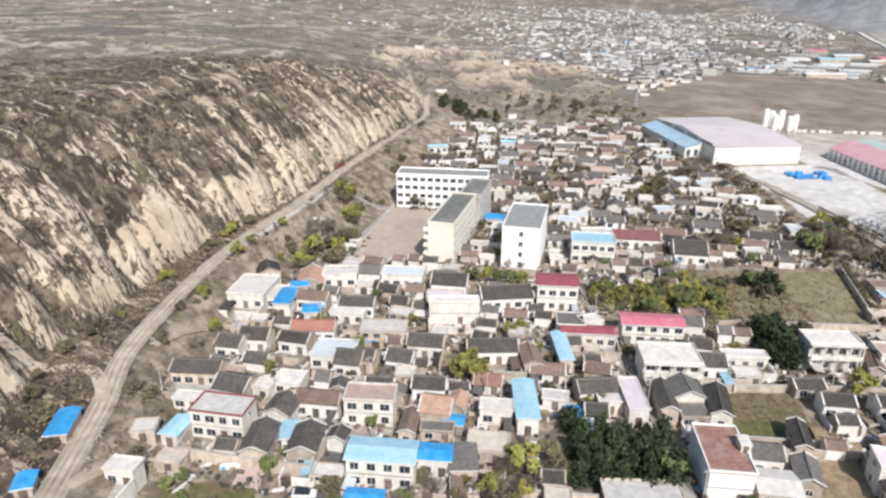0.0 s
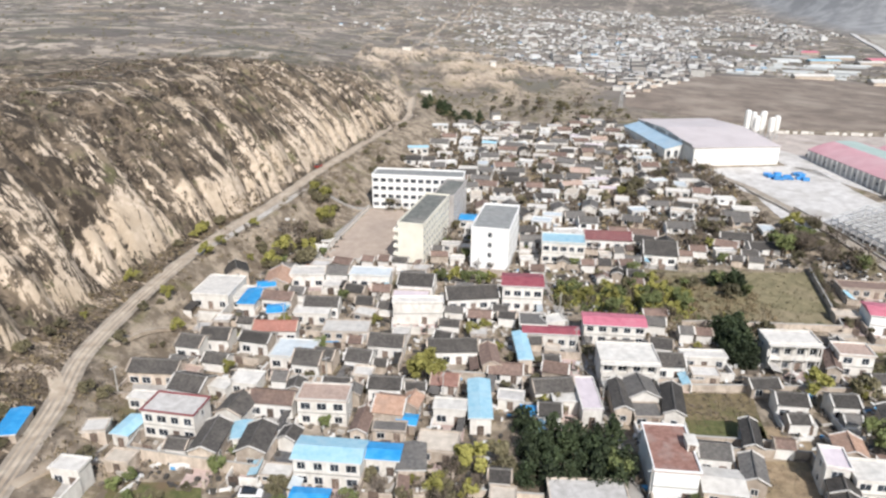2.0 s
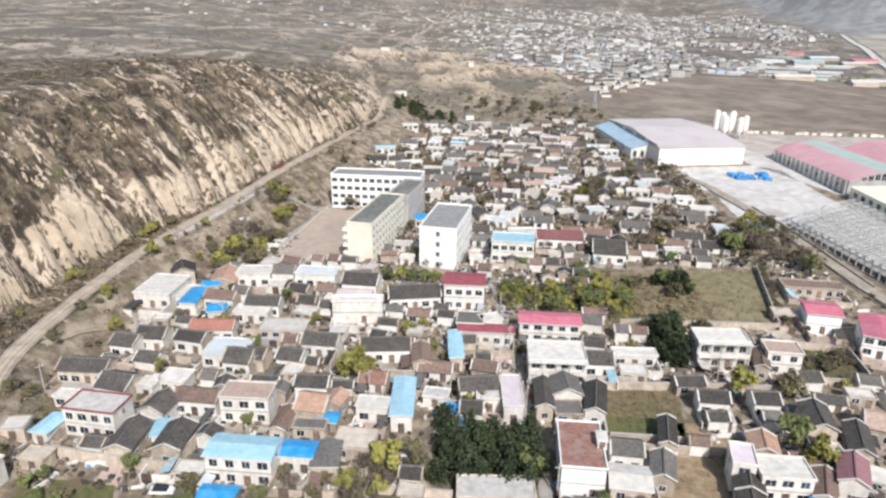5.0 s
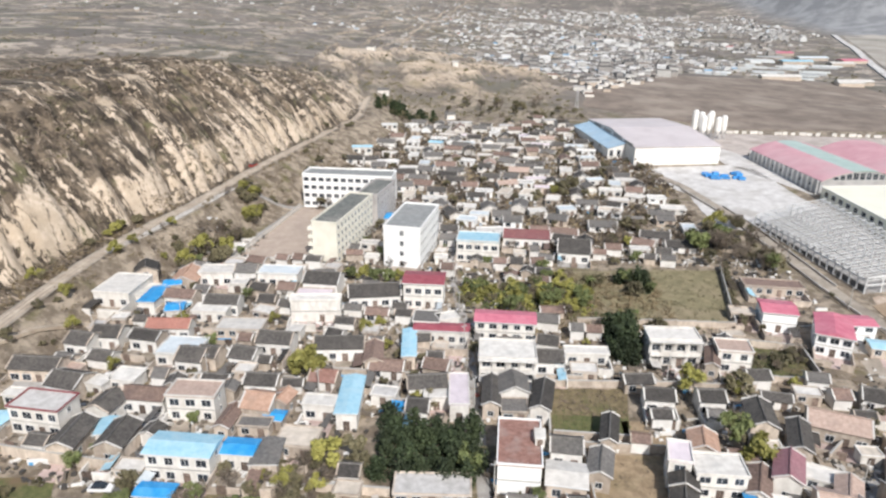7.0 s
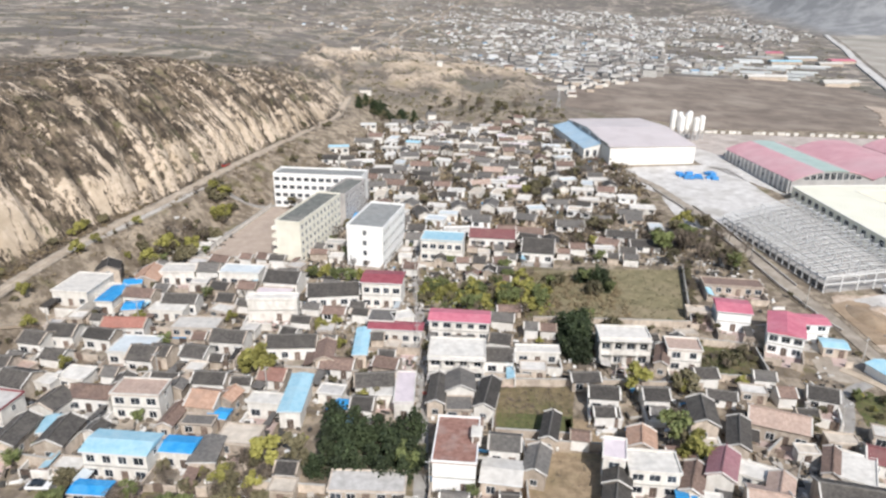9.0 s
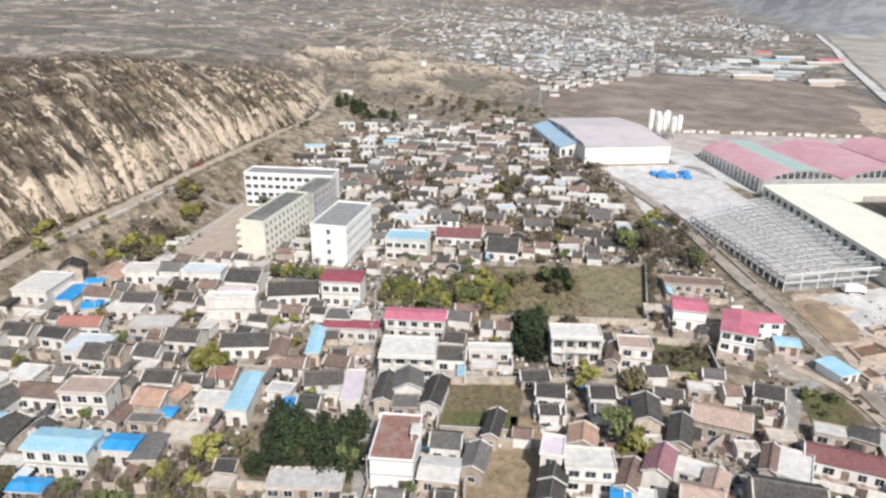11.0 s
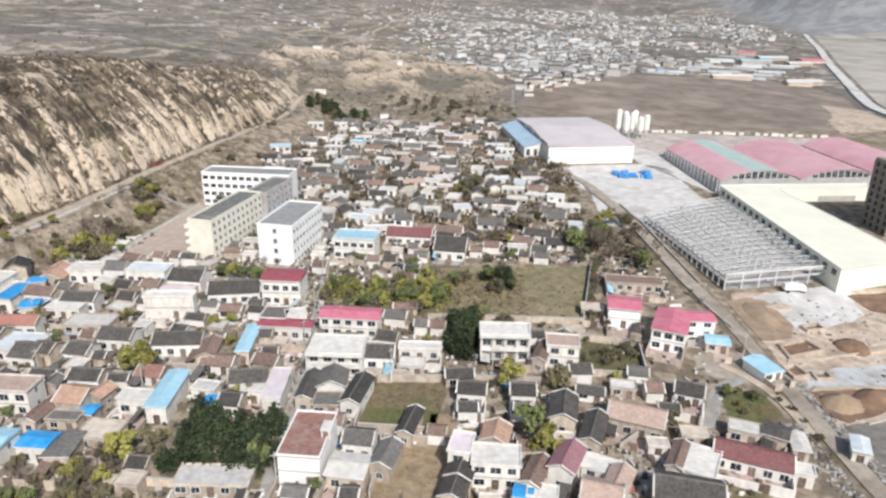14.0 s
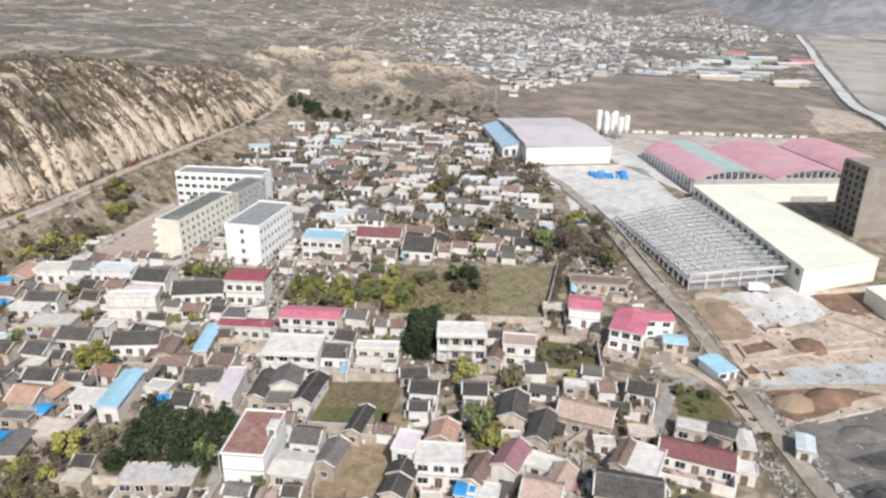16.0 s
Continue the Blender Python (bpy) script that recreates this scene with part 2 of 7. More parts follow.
        z += 7 * scar * smooth((y - 500) / 60)
        scar = max(scar, 0.6 * smooth(0.35 + 2.0 * fbm(x, y, 0.022, 4, 53.0)) * smooth((y - 415) / 30) * (1 - smooth((y - 560) / 60)) * smooth((x + 110) / 40) * (1 - smooth((x - 90) / 40)))
        bare = max(bare, scar, 0.75 * riser * step / 0.45 * smooth(fbm(x, y, 0.006, 3, 17.0) * 3 + 0.5))
    return z, bare, built


def ground_z(x, y):
    return lie(x, y)[0]


def ticks(*runs):
    out = [runs[0][0]]
    for start, stop, step in runs:
        n = max(1, round((stop - start) / step))
        out += [start + (stop - start) * (k + 1) / n for k in range(n)]
    return out


def ground_material():
    m = bpy.data.materials.new("loess_land")
    m.use_nodes = True
    nt = m.node_tree
    bsdf = nt.nodes["Principled BSDF"]
    bsdf.inputs["Roughness"].default_value = 0.95
    geo = nt.nodes.new("ShaderNodeNewGeometry")
    cover = nt.nodes.new("ShaderNodeAttribute")
    cover.attribute_name = "cover"
    parts = nt.nodes.new("ShaderNodeSeparateColor")
    nt.links.new(cover.outputs["Color"], parts.inputs[0])

    def grain(scale, stretch=(1, 1, 1), detail=6, turn=0.0):
        mp = nt.nodes.new("ShaderNodeMapping")
        mp.inputs["Scale"].default_value, mp.inputs["Rotation"].default_value = stretch, (0, 0, turn)
        nt.links.new(geo.outputs["Position"], mp.inputs[0])
        n = nt.nodes.new("ShaderNodeTexNoise")
        n.inputs["Scale"].default_value, n.inputs["Detail"].default_value, n.inputs["Roughness"].default_value = scale, detail, 0.65
        nt.links.new(mp.outputs[0], n.inputs["Vector"])
        return n.outputs["Fac"]

    def downhill(scale):
        """Noise drawn out along the fall of the hillside."""
        mp = nt.nodes.new("ShaderNodeMapping")
        mp.vector_type = "TEXTURE"
        mp.inputs["Scale"].default_value, mp.inputs["Rotation"].default_value = (5.0, 1, 5.0), (0, 0, -0.43)
        nt.links.new(geo.outputs["Position"], mp.inputs[0])
        n = nt.nodes.new("ShaderNodeTexNoise")
        n.inputs["Scale"].default_value, n.inputs["Detail"].default_value, n.inputs["Roughness"].default_value = scale, 6, 0.65
        nt.links.new(mp.outputs[0], n.inputs["Vector"])
        return n.outputs["Fac"]

    def span(value, lo, hi):
        r = nt.nodes.new("ShaderNodeMapRange")
        r.interpolation_type = "SMOOTHSTEP"
        r.inputs["From Min"].default_value, r.inputs["From Max"].default_value = lo, hi
        nt.links.new(value, r.inputs["Value"])
        return r.outputs[0]

    def blend(fac, a, b):
        x = nt.nodes.new("ShaderNodeMix")
        x.data_type = "RGBA"
        nt.links.new(fac, x.inputs[0])
        for value, k in ((a, 6), (b, 7)):
            if isinstance(value, tuple):
                x.inputs[k].default_value = (*value, 1)
            else:
                nt.links.new(value, x.inputs[k])
        return x.outputs[2]

    def calc(op, a, b):
        x = nt.nodes.new("ShaderNodeMath")
        x.operation, x.use_clamp = op, True
        for value, k in ((a, 0), (b, 1)):
            if isinstance(value, float):
                x.inputs[k].default_value = value
            else:
                nt.links.new(value, x.inputs[k])
        return x.outputs[0]

    loess = blend(span(grain(0.5), 0.35, 0.7), (0.45, 0.365, 0.28), (0.59, 0.49, 0.39))
    loess = blend(span(grain(0.035), 0.46, 0.6), loess, (0.41, 0.33, 0.245))
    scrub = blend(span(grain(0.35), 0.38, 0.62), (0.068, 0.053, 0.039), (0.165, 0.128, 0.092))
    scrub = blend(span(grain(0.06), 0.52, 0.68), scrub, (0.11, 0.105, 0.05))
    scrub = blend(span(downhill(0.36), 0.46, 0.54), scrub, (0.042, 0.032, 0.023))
    scrub = blend(calc("MULTIPLY", span(grain(0.11), 0.5, 0.62), 0.5), scrub, (0.27, 0.21, 0.15))
    patch = span(grain(0.045, (1, 1, 1), 4), 0.40, 0.60)
    def line(value, half):
        """One on the thin lines where a noise crosses its middle."""
        off = nt.nodes.new("ShaderNodeMath")
        off.operation = "SUBTRACT"
        off.inputs[1].default_value = 0.5
        nt.links.new(value, off.inputs[0])
        size = nt.nodes.new("ShaderNodeMath")
        size.operation = "ABSOLUTE"
        nt.links.new(off.outputs[0], size.inputs[0])
        return span(size.outputs[0], half, half * 0.25)

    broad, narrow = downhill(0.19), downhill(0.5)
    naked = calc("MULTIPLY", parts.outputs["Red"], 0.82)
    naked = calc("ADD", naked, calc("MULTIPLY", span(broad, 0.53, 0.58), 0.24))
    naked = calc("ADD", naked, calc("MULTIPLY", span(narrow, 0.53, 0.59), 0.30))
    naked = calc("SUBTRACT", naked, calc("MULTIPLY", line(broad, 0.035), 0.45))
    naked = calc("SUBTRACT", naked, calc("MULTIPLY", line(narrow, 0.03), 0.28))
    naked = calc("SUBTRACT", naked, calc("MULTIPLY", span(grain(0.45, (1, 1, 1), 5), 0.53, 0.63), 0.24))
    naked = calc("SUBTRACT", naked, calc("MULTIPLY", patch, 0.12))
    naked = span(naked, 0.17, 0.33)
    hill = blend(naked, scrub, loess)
    # field plots of the far land with bare risers between them
    def plots(scale, feature):
        """Uneven field plots; their random tone or the distance to their edges."""
        warp = nt.nodes.new("ShaderNodeTexNoise")
        warp.inputs["Scale"].default_value, warp.inputs["Detail"].default_value = 0.02, 4
        nt.links.new(geo.outputs["Position"], warp.inputs["Vector"])
        push = nt.nodes.new("ShaderNodeVectorMath")
        push.operation = "MULTIPLY_ADD"
        push.inputs[1].default_value = (60, 60, 0)
        nt.links.new(warp.outputs["Color"], push.inputs[0])
        nt.links.new(geo.outputs["Position"], push.inputs[2])
        cells = nt.nodes.new("ShaderNodeTexVoronoi")
        cells.voronoi_dimensions, cells.feature = "2D", feature
        cells.inputs["Scale"].default_value = scale
        nt.links.new(push.outputs[0], cells.inputs["Vector"])
        return cells.outputs["Distance" if feature == "DISTANCE_TO_EDGE" else "Color"]

    def tone(value):
        split = nt.nodes.new("ShaderNodeSeparateColor")
        nt.links.new(value, split.inputs[0])
        return split.outputs["Red"]

    field = blend(tone(plots(0.012, "F1")), (0.125, 0.108, 0.096), (0.235, 0.203, 0.176))
    field = blend(span(tone(plots(0.02, "F1")), 0.78, 0.8), field, (0.155, 0.142, 0.112))
    field = blend(calc("MULTIPLY", span(grain(0.05), 0.42, 0.62), 0.5), field, (0.12, 0.106, 0.092))
    riser = calc("MULTIPLY", span(plots(0.012, "DISTANCE_TO_EDGE"), 0.16, 0.06), span(grain(0.008, (1, 1, 1), 5), 0.47, 0.54))
    riser = calc("ADD", riser, calc("MULTIPLY", span(plots(0.02, "DISTANCE_TO_EDGE"), 0.22, 0.08), span(grain(0.006, (1, 1, 1), 5), 0.53, 0.6)))
    riser = calc("MULTIPLY", riser, span(grain(0.07, (1, 1, 1), 6), 0.42, 0.56))
    riser = calc("ADD", riser, calc("MULTIPLY", span(grain(0.04, (0.8, 1, 1), 6), 0.58, 0.63), 0.8))
    field = blend(riser, field, (0.44, 0.378, 0.315))
    field = blend(calc("MULTIPLY", span(grain(0.03, (1, 1, 1), 6), 0.56, 0.62), 0.8), field, (0.082, 0.08, 0.062))
    yard = blend(span(grain(0.22), 0.40, 0.62), (0.16, 0.126, 0.092), (0.36, 0.297, 0.227))
    yard = blend(span(grain(0.07), 0.53, 0.66), yard, (0.15, 0.13, 0.065))
    yard = blend(span(grain(0.9), 0.58, 0.72), yard, (0.09, 0.08, 0.065))
    colour = blend(parts.outputs["Green"], hill, yard)
    colour = blend(parts.outputs["Blue"], colour, field)
    # Pale blue-grey woods: distance haze on the far mountain, mixed into their colour.
    hazed_forest = blend(span(grain(0.02), 0.4, 0.6), (0.20, 0.203, 0.21), (0.30, 0.302, 0.306))
    colour = blend(cover.outputs["Alpha"], colour, hazed_forest)
    nt.links.new(colour, bsdf.inputs["Base Color"])
    relief = nt.nodes.new("ShaderNodeBump")
    relief.inputs["Strength"].default_value, relief.inputs["Distance"].default_value = 0.6, 0.8
    nt.links.new(grain(0.7, (0.6, 1, 1), 8), relief.inputs["Height"])
    nt.links.new(relief.outputs[0], bsdf.inputs["Normal"])
    return m


def build_ground():
    xs = ticks((-2600, -900, 90), (-900, -300, 25), (-300, -185, 5), (-185, -55, 1.3), (-55, 260, 4.5), (260, 700, 12), (700, 3400, 90))
    ys = ticks((-400, 60, 40), (60, 460, 1.7), (460, 900, 6), (900, 1900, 20), (1900, 4700, 70))
    verts, cover = [], []
    for y in ys:
        for x in xs:
            z, bare, built = lie(x, y)
            verts.append((x, y, z))
            # alpha marks the far mountain, which takes the haze-tinted colour
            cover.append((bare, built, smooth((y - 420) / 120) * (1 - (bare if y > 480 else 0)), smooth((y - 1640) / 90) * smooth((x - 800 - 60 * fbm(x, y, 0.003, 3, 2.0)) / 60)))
    nx = len(xs)
    faces = [(j * nx + i, j * nx + i + 1, (j + 1) * nx + i + 1, (j + 1) * nx + i) for j in range(len(ys) - 1) for i in range(nx - 1)]
    me = bpy.data.meshes.new("ground")
    me.from_pydata(verts, [], faces)
    layer = me.color_attributes.new("cover", "FLOAT_COLOR", "POINT")
    layer.data.foreach_set("color", [c for row in cover for c in row])
    me.shade_smooth()
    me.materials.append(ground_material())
    return tagged(new("ground", me), "dry loess land with an eroded hillside and terraced fields", "ground", kind="structure")


build_ground()


def ribbon(name, line, width, material, label, category, lift=0.06, thick=0.25, step=3.0):
    """A strip of paving that follows a line of (x, y) over the land."""
    pts = []
    for (x0, y0), (x1, y1) in zip(line, line[1:]):
        n = max(1, int(math.hypot(x1 - x0, y1 - y0) / step))
        pts += [(x0 + (x1 - x0) * k / n, y0 + (y1 - y0) * k / n) for k in range(n)]
    pts.append(line[-1])
    for _ in range(3):
        pts = [pts[0]] + [((a[0] + 2 * b[0] + c[0]) / 4, (a[1] + 2 * b[1] + c[1]) / 4) for a, b, c in zip(pts, pts[1:], pts[2:])] + [pts[-1]]
    bm = bmesh.new()
    rows = []
    for k, (x, y) in enumerate(pts):
        a, b = pts[max(0, k - 1)], pts[min(len(pts) - 1, k + 1)]
        n = Vector((-(b[1] - a[1]), b[0] - a[0])).normalized()
        wob = width * (1 + 0.12 * noise.noise(Vector((x * 0.1, y * 0.1, 4.0))))
        edge = [(x + n.x * wob / 2, y + n.y * wob / 2), (x - n.x * wob / 2, y - n.y * wob / 2)]
        top = max(ground_z(*edge[0]), ground_z(*edge[1]), ground_z(x, y)) + lift
        rows.append([bm.verts.new((ex, ey, top - dz)) for dz in (0, thick + 0.6) for ex, ey in edge])
    for p, q in zip(rows, rows[1:]):
        bm.faces.new((p[0], p[1], q[1], q[0]))
        bm.faces.new((p[2], p[0], q[0], q[2]))
        bm.faces.new((p[1], p[3], q[3], q[1]))
    me = bpy.data.meshes.new(name)
    bm.normal_update()
    bm.to_mesh(me)
    bm.free()
    me.materials.append(material)
    return tagged(new(name, me), label, category, kind="structure")


# ---- building kinds ----
def part(name, bm, material, parent, label=""):
    me = bpy.data.meshes.new(name)
    bm.normal_update()
    bm.to_mesh(me)
    bm.free()
    me.materials.append(material)
    ob = new(name, me)
    ob.parent = parent
    return tagged(ob, label)


def shared(name, me, parent, at, turn=0.0):
    ob = new(name, me)
    ob.parent = parent
    ob.matrix_basis = pose(*at, 0, 0, turn)
    return ob


def box(bm, x0, y0, z0, x1, y1, z1):
    v = [bm.verts.new((x, y, z)) for z in (z0, z1) for x, y in ((x0, y0), (x1, y0), (x1, y1), (x0, y1))]
    for f in ((0, 3, 2, 1), (4, 5, 6, 7), (0, 1, 5, 4), (1, 2, 6, 5), (2, 3, 7, 6), (3, 0, 4, 7)):
        bm.faces.new([v[k] for k in f])
    return v


def prism(bm, outline, z0, z1):
    """An upright block over a flat outline of (x, y), counter-clockwise."""
    low = [bm.verts.new((x, y, z0)) for x, y in outline]
    top = [bm.verts.new((x, y, z1)) for x, y in outline]
    n = len(outline)
    bm.faces.new(list(reversed(low)))
    bm.faces.new(top)
    for k in range(n):
        bm.faces.new((low[k], low[(k + 1) % n], top[(k + 1) % n], top[k]))


def extrude_profile(bm, profile, y0, y1):
    """A profile of (x, z), counter-clockwise seen from -y, drawn out along y."""
    a = [bm.verts.new((x, y0, z)) for x, z in profile]
    b = [bm.verts.new((x, y1, z)) for x, z in profile]
    n = len(profile)
    bm.faces.new(a)
    bm.faces.new(list(reversed(b)))
    for k in range(n):
        bm.faces.new((a[k], b[k], b[(k + 1) % n], a[(k + 1) % n]))


MESHES = {}


def cached(key, material, draw):
    if key not in MESHES:
        bm = bmesh.new()
        draw(bm)
        me = bpy.data.meshes.new(key[0])
        bm.normal_update()
        bm.to_mesh(me)
        bm.free()
        me.materials.append(material)
        MESHES[key] = me
    return MESHES[key]


def window(parent, x, y, z, w, h, turn=0.0):
    """A framed window on a wall, its outer side to local -y, centred at x, z."""
    def ring(bm):
        t = 0.09
        box(bm, -w / 2 - t, -0.05, -h / 2 - t, -w / 2, 0.04, h / 2 + t)
        box(bm, w / 2, -0.05, -h / 2 - t, w / 2 + t, 0.04, h / 2 + t)
        box(bm, -w / 2, -0.05, h / 2, w / 2, 0.04, h / 2 + t)
        box(bm, -w / 2, -0.09, -h / 2 - t, w / 2, 0.04, -h / 2)
        box(bm, -0.03, -0.04, -h / 2, 0.03, 0.03, h / 2)

    def pane(bm):
        box(bm, -w / 2, -0.015, -h / 2, w / 2, 0.03, h / 2)

    frame_mesh = cached(("window_frame", w, h), FRAME, ring)
    ob = shared("window", frame_mesh, parent, (x, y, z), turn)
    shared("pane", cached(("pane", w, h), GLASS, pane), ob, (0, 0, 0))
    return ob


def door(parent, x, y, z0, w=1.1, h=2.1, turn=0.0):
    def leaf(bm):
        box(bm, -w / 2, -0.06, 0, -0.02, 0.03, h)
        box(bm, 0.02, -0.06, 0, w / 2, 0.03, h)
        box(bm, -w / 2 - 0.08, -0.04, 0, -w / 2, 0.03, h + 0.1)
        box(bm, w / 2, -0.04, 0, w / 2 + 0.08, 0.03, h + 0.1)
        box(bm, -w / 2, -0.04, h, w / 2, 0.03, h + 0.1)
    return shared("door", cached(("door", w, h), WOOD, leaf), parent, (x, y, z0), turn)


TAKEN = []  # centre, half sizes and yaw of what is built, to keep yards and trees clear


def free(x, y, r):
    for cx, cy, hw, hd, a in TAKEN:
        dx, dy = x - cx, y - cy
        u, v = dx * math.cos(a) + dy * math.sin(a), -dx * math.sin(a) + dy * math.cos(a)
        if abs(u) < hw + r and abs(v) < hd + r:
            return False
    return True


ROOF_WORDS = {"dark": "dark grey tiled", "grey": "grey tiled", "brown": "brown tiled", "terra": "terracotta tiled", "salmon": "faded salmon tiled", "maroon": "maroon tiled",
              "redroof": "worn red", "brick": "brick-red tiled", "purple": "plum tiled", "dkred": "dark red sheet-metal", "rose": "rose sheet-metal", "blue": "bright blue sheet-metal",
              "ltblue": "light blue sheet-metal", "paleblue": "pale blue", "lilac": "pale lilac", "white": "whitewashed", "cream": "sandy", "concrete": "weathered concrete",
              "ltconcrete": "pale concrete", "ltgrey": "light grey"}
WALL_WORDS = {"bright": "fresh white walls", "white": "white rendered walls", "cream": "earth-coloured walls"}


def base(kind, x, y, yaw, w, d, label, category="house", group=""):
    a = radians(yaw)
    corners = [(x + u * math.cos(a) - v * math.sin(a), y + u * math.sin(a) + v * math.cos(a)) for u in (-w / 2, w / 2) for v in (-d / 2, d / 2)]
    hs = [ground_z(*c) for c in corners] + [ground_z(x, y)]
    ob = new(kind)
    z = sum(hs) / len(hs)
    ob.matrix_basis = pose(x, y, z, 0, 0, yaw)
    TAKEN.append((x, y, w / 2, d / 2, a))
    return tagged(ob, label, category, group), min(hs) - z - 0.4


def openings(ob, w, y, h, storeys, blank=False, seed=0):
    """Windows and doors along a front at local y."""
    rnd = random.Random(seed)
    n = max(1, int(w / 2.7))
    for s in range(storeys):
        z = 1.55 + s * (h / storeys)
        size = min(1.5, h / storeys - 1.5)
        for k in range(n):
            x = -w / 2 + w * (k + 0.5) / n
            if s == 0 and k == n // 2:
                door(ob, x, y, 0.05, 1.2, min(2.1, h - 0.7))
            elif not blank:
                window(ob, x, y, z, rnd.choice((1.5, 1.9)) if w / n > 2.4 else 0.9, round(size, 1))


VERGE = (WALL["white"], WALL["cream"], ROOF["ltgrey"])


def gable_house(x, y, yaw, w, d, h, roof, wall, front="", group="village houses", cheap=False):
    ob, low = base("village_house", x, y, yaw, w, d, f"{ROOF_WORDS[roof]} gable-roofed house with {WALL_WORDS[wall]}", group=group)
    along = d > w * 1.15  # ridge follows the long side
    span, length = (w, d) if along else (d, w)
    rise = span * 0.24
    eave = h - 0.3
    turn = Matrix.Identity(4) if along else pose(0, 0, 0, 0, 0, 90)
    bm = bmesh.new()
    extrude_profile(bm, [(-span / 2, low), (span / 2, low), (span / 2, eave), (0, eave + rise), (-span / 2, eave)], -length / 2, length / 2)
    bm.transform(turn)
    part("wall", bm, WALL[wall], ob)
    bm = bmesh.new()
    o, t, e = 0.45, 0.16, length / 2 + 0.3
    k = rise / (span / 2)
    for sgn in (-1, 1):
        prof = [(0, eave + rise), (0, eave + rise + t), (sgn * (span / 2 + o), eave - k * o + t), (sgn * (span / 2 + o), eave - k * o)]
        extrude_profile(bm, prof if sgn < 0 else list(reversed(prof)), -e, e)
    # uneven courses lift the eaves a little
    bmesh.ops.bevel(bm, geom=[ed for ed in bm.edges if abs(ed.calc_length() - 2 * e) < 0.01], offset=0.05, segments=1, affect="EDGES")
    bm.transform(turn)
    part("roof", bm, ROOF[roof], ob)
    bm = bmesh.new()
    extrude_profile(bm, [(-0.17, eave + rise + t - 0.05), (0.17, eave + rise + t - 0.05), (0.1, eave + rise + t + 0.22), (-0.1, eave + rise + t + 0.22)], -e - 0.05, e + 0.05)
    bm.transform(turn)
    part("ridge", bm, ROOF[roof if roof != "dark" else "grey"], ob)
    for end in (-1, 1):  # whitened verges along the gable ends
        bm = bmesh.new()
        y0, y1 = sorted((end * (e - 0.26), end * (e + 0.06)))
        u, lift = span / 2 + o, t + 0.02
        extrude_profile(bm, [(-u, eave - k * o + lift), (0, eave + rise + lift), (u, eave - k * o + lift), (u, eave - k * o + lift + 0.14), (0, eave + rise + lift + 0.16), (-u, eave - k * o + lift + 0.14)], y0, y1)
        bm.transform(turn)
        part("verge", bm, VERGE[int(abs(x * 3 + y)) % 3], ob)
    if not along and (wall == "white" or int(abs(x * 5 + y * 3)) % 3):  # whitened front under the eaves
        bm = bmesh.new()
        box(bm, -w / 2 + 0.02, -d / 2 - 0.05, low + 0.3, w / 2 - 0.02, -d / 2 + 0.02, eave - 0.12)
        part("front_facing", bm, WALL["tile"], ob, "white-tiled front")
    if cheap:
        openings(ob, min(w, 8.0), -d / 2 - 0.05, h, 1, seed=int(x * 7 + y)) if w > 6 and y < 330 else None
        return ob
    if not along:
        openings(ob, w, -d / 2 - 0.05, h, 1, seed=int(x * 7 + y))
    else:
        window(ob, 0, -d / 2, 1.6, 1.2, 1.2)
        n = max(1, int(d / 3.4))
        sgn = 1 if x < 60 else -1
        for j in range(n):
            window(ob, sgn * w / 2, -d / 2 + d * (j + 0.5) / n, 1.6, 1.0, 1.1, 90 * sgn)
    if front == "columns":
        n = max(3, int(w / 2.6))
        for j in range(n + 1):
            bm = bmesh.new()
            cx = -w / 2 + 0.15 + (w - 0.3) * j / n
            box(bm, cx - 0.17, -d / 2 - 0.9, low, cx + 0.17, -d / 2 - 0.56, h - 0.55)
            part("column", bm, WALL["white"], ob)
        bm = bmesh.new()
        box(bm, -w / 2 - 0.2, -d / 2 - 1.1, h - 0.55, w / 2 + 0.2, -d / 2, h - 0.3)
        part("porch_beam", bm, MAROON, ob, "maroon porch beam")
    return ob


def parapet(ob, w, d, z, material, t=0.25, high=0.45, over=0.25, label=""):
    bm = bmesh.new()
    a, b = w / 2 + over, d / 2 + over
    box(bm, -a, -b, z, a, -b + t, z + high)
    box(bm, -a, b - t, z, a, b, z + high)
    box(bm, -a, -b + t, z, -a + t, b - t, z + high)
    box(bm, a - t, -b + t, z, a, b - t, z + high)
    part("parapet", bm, material, ob, label)


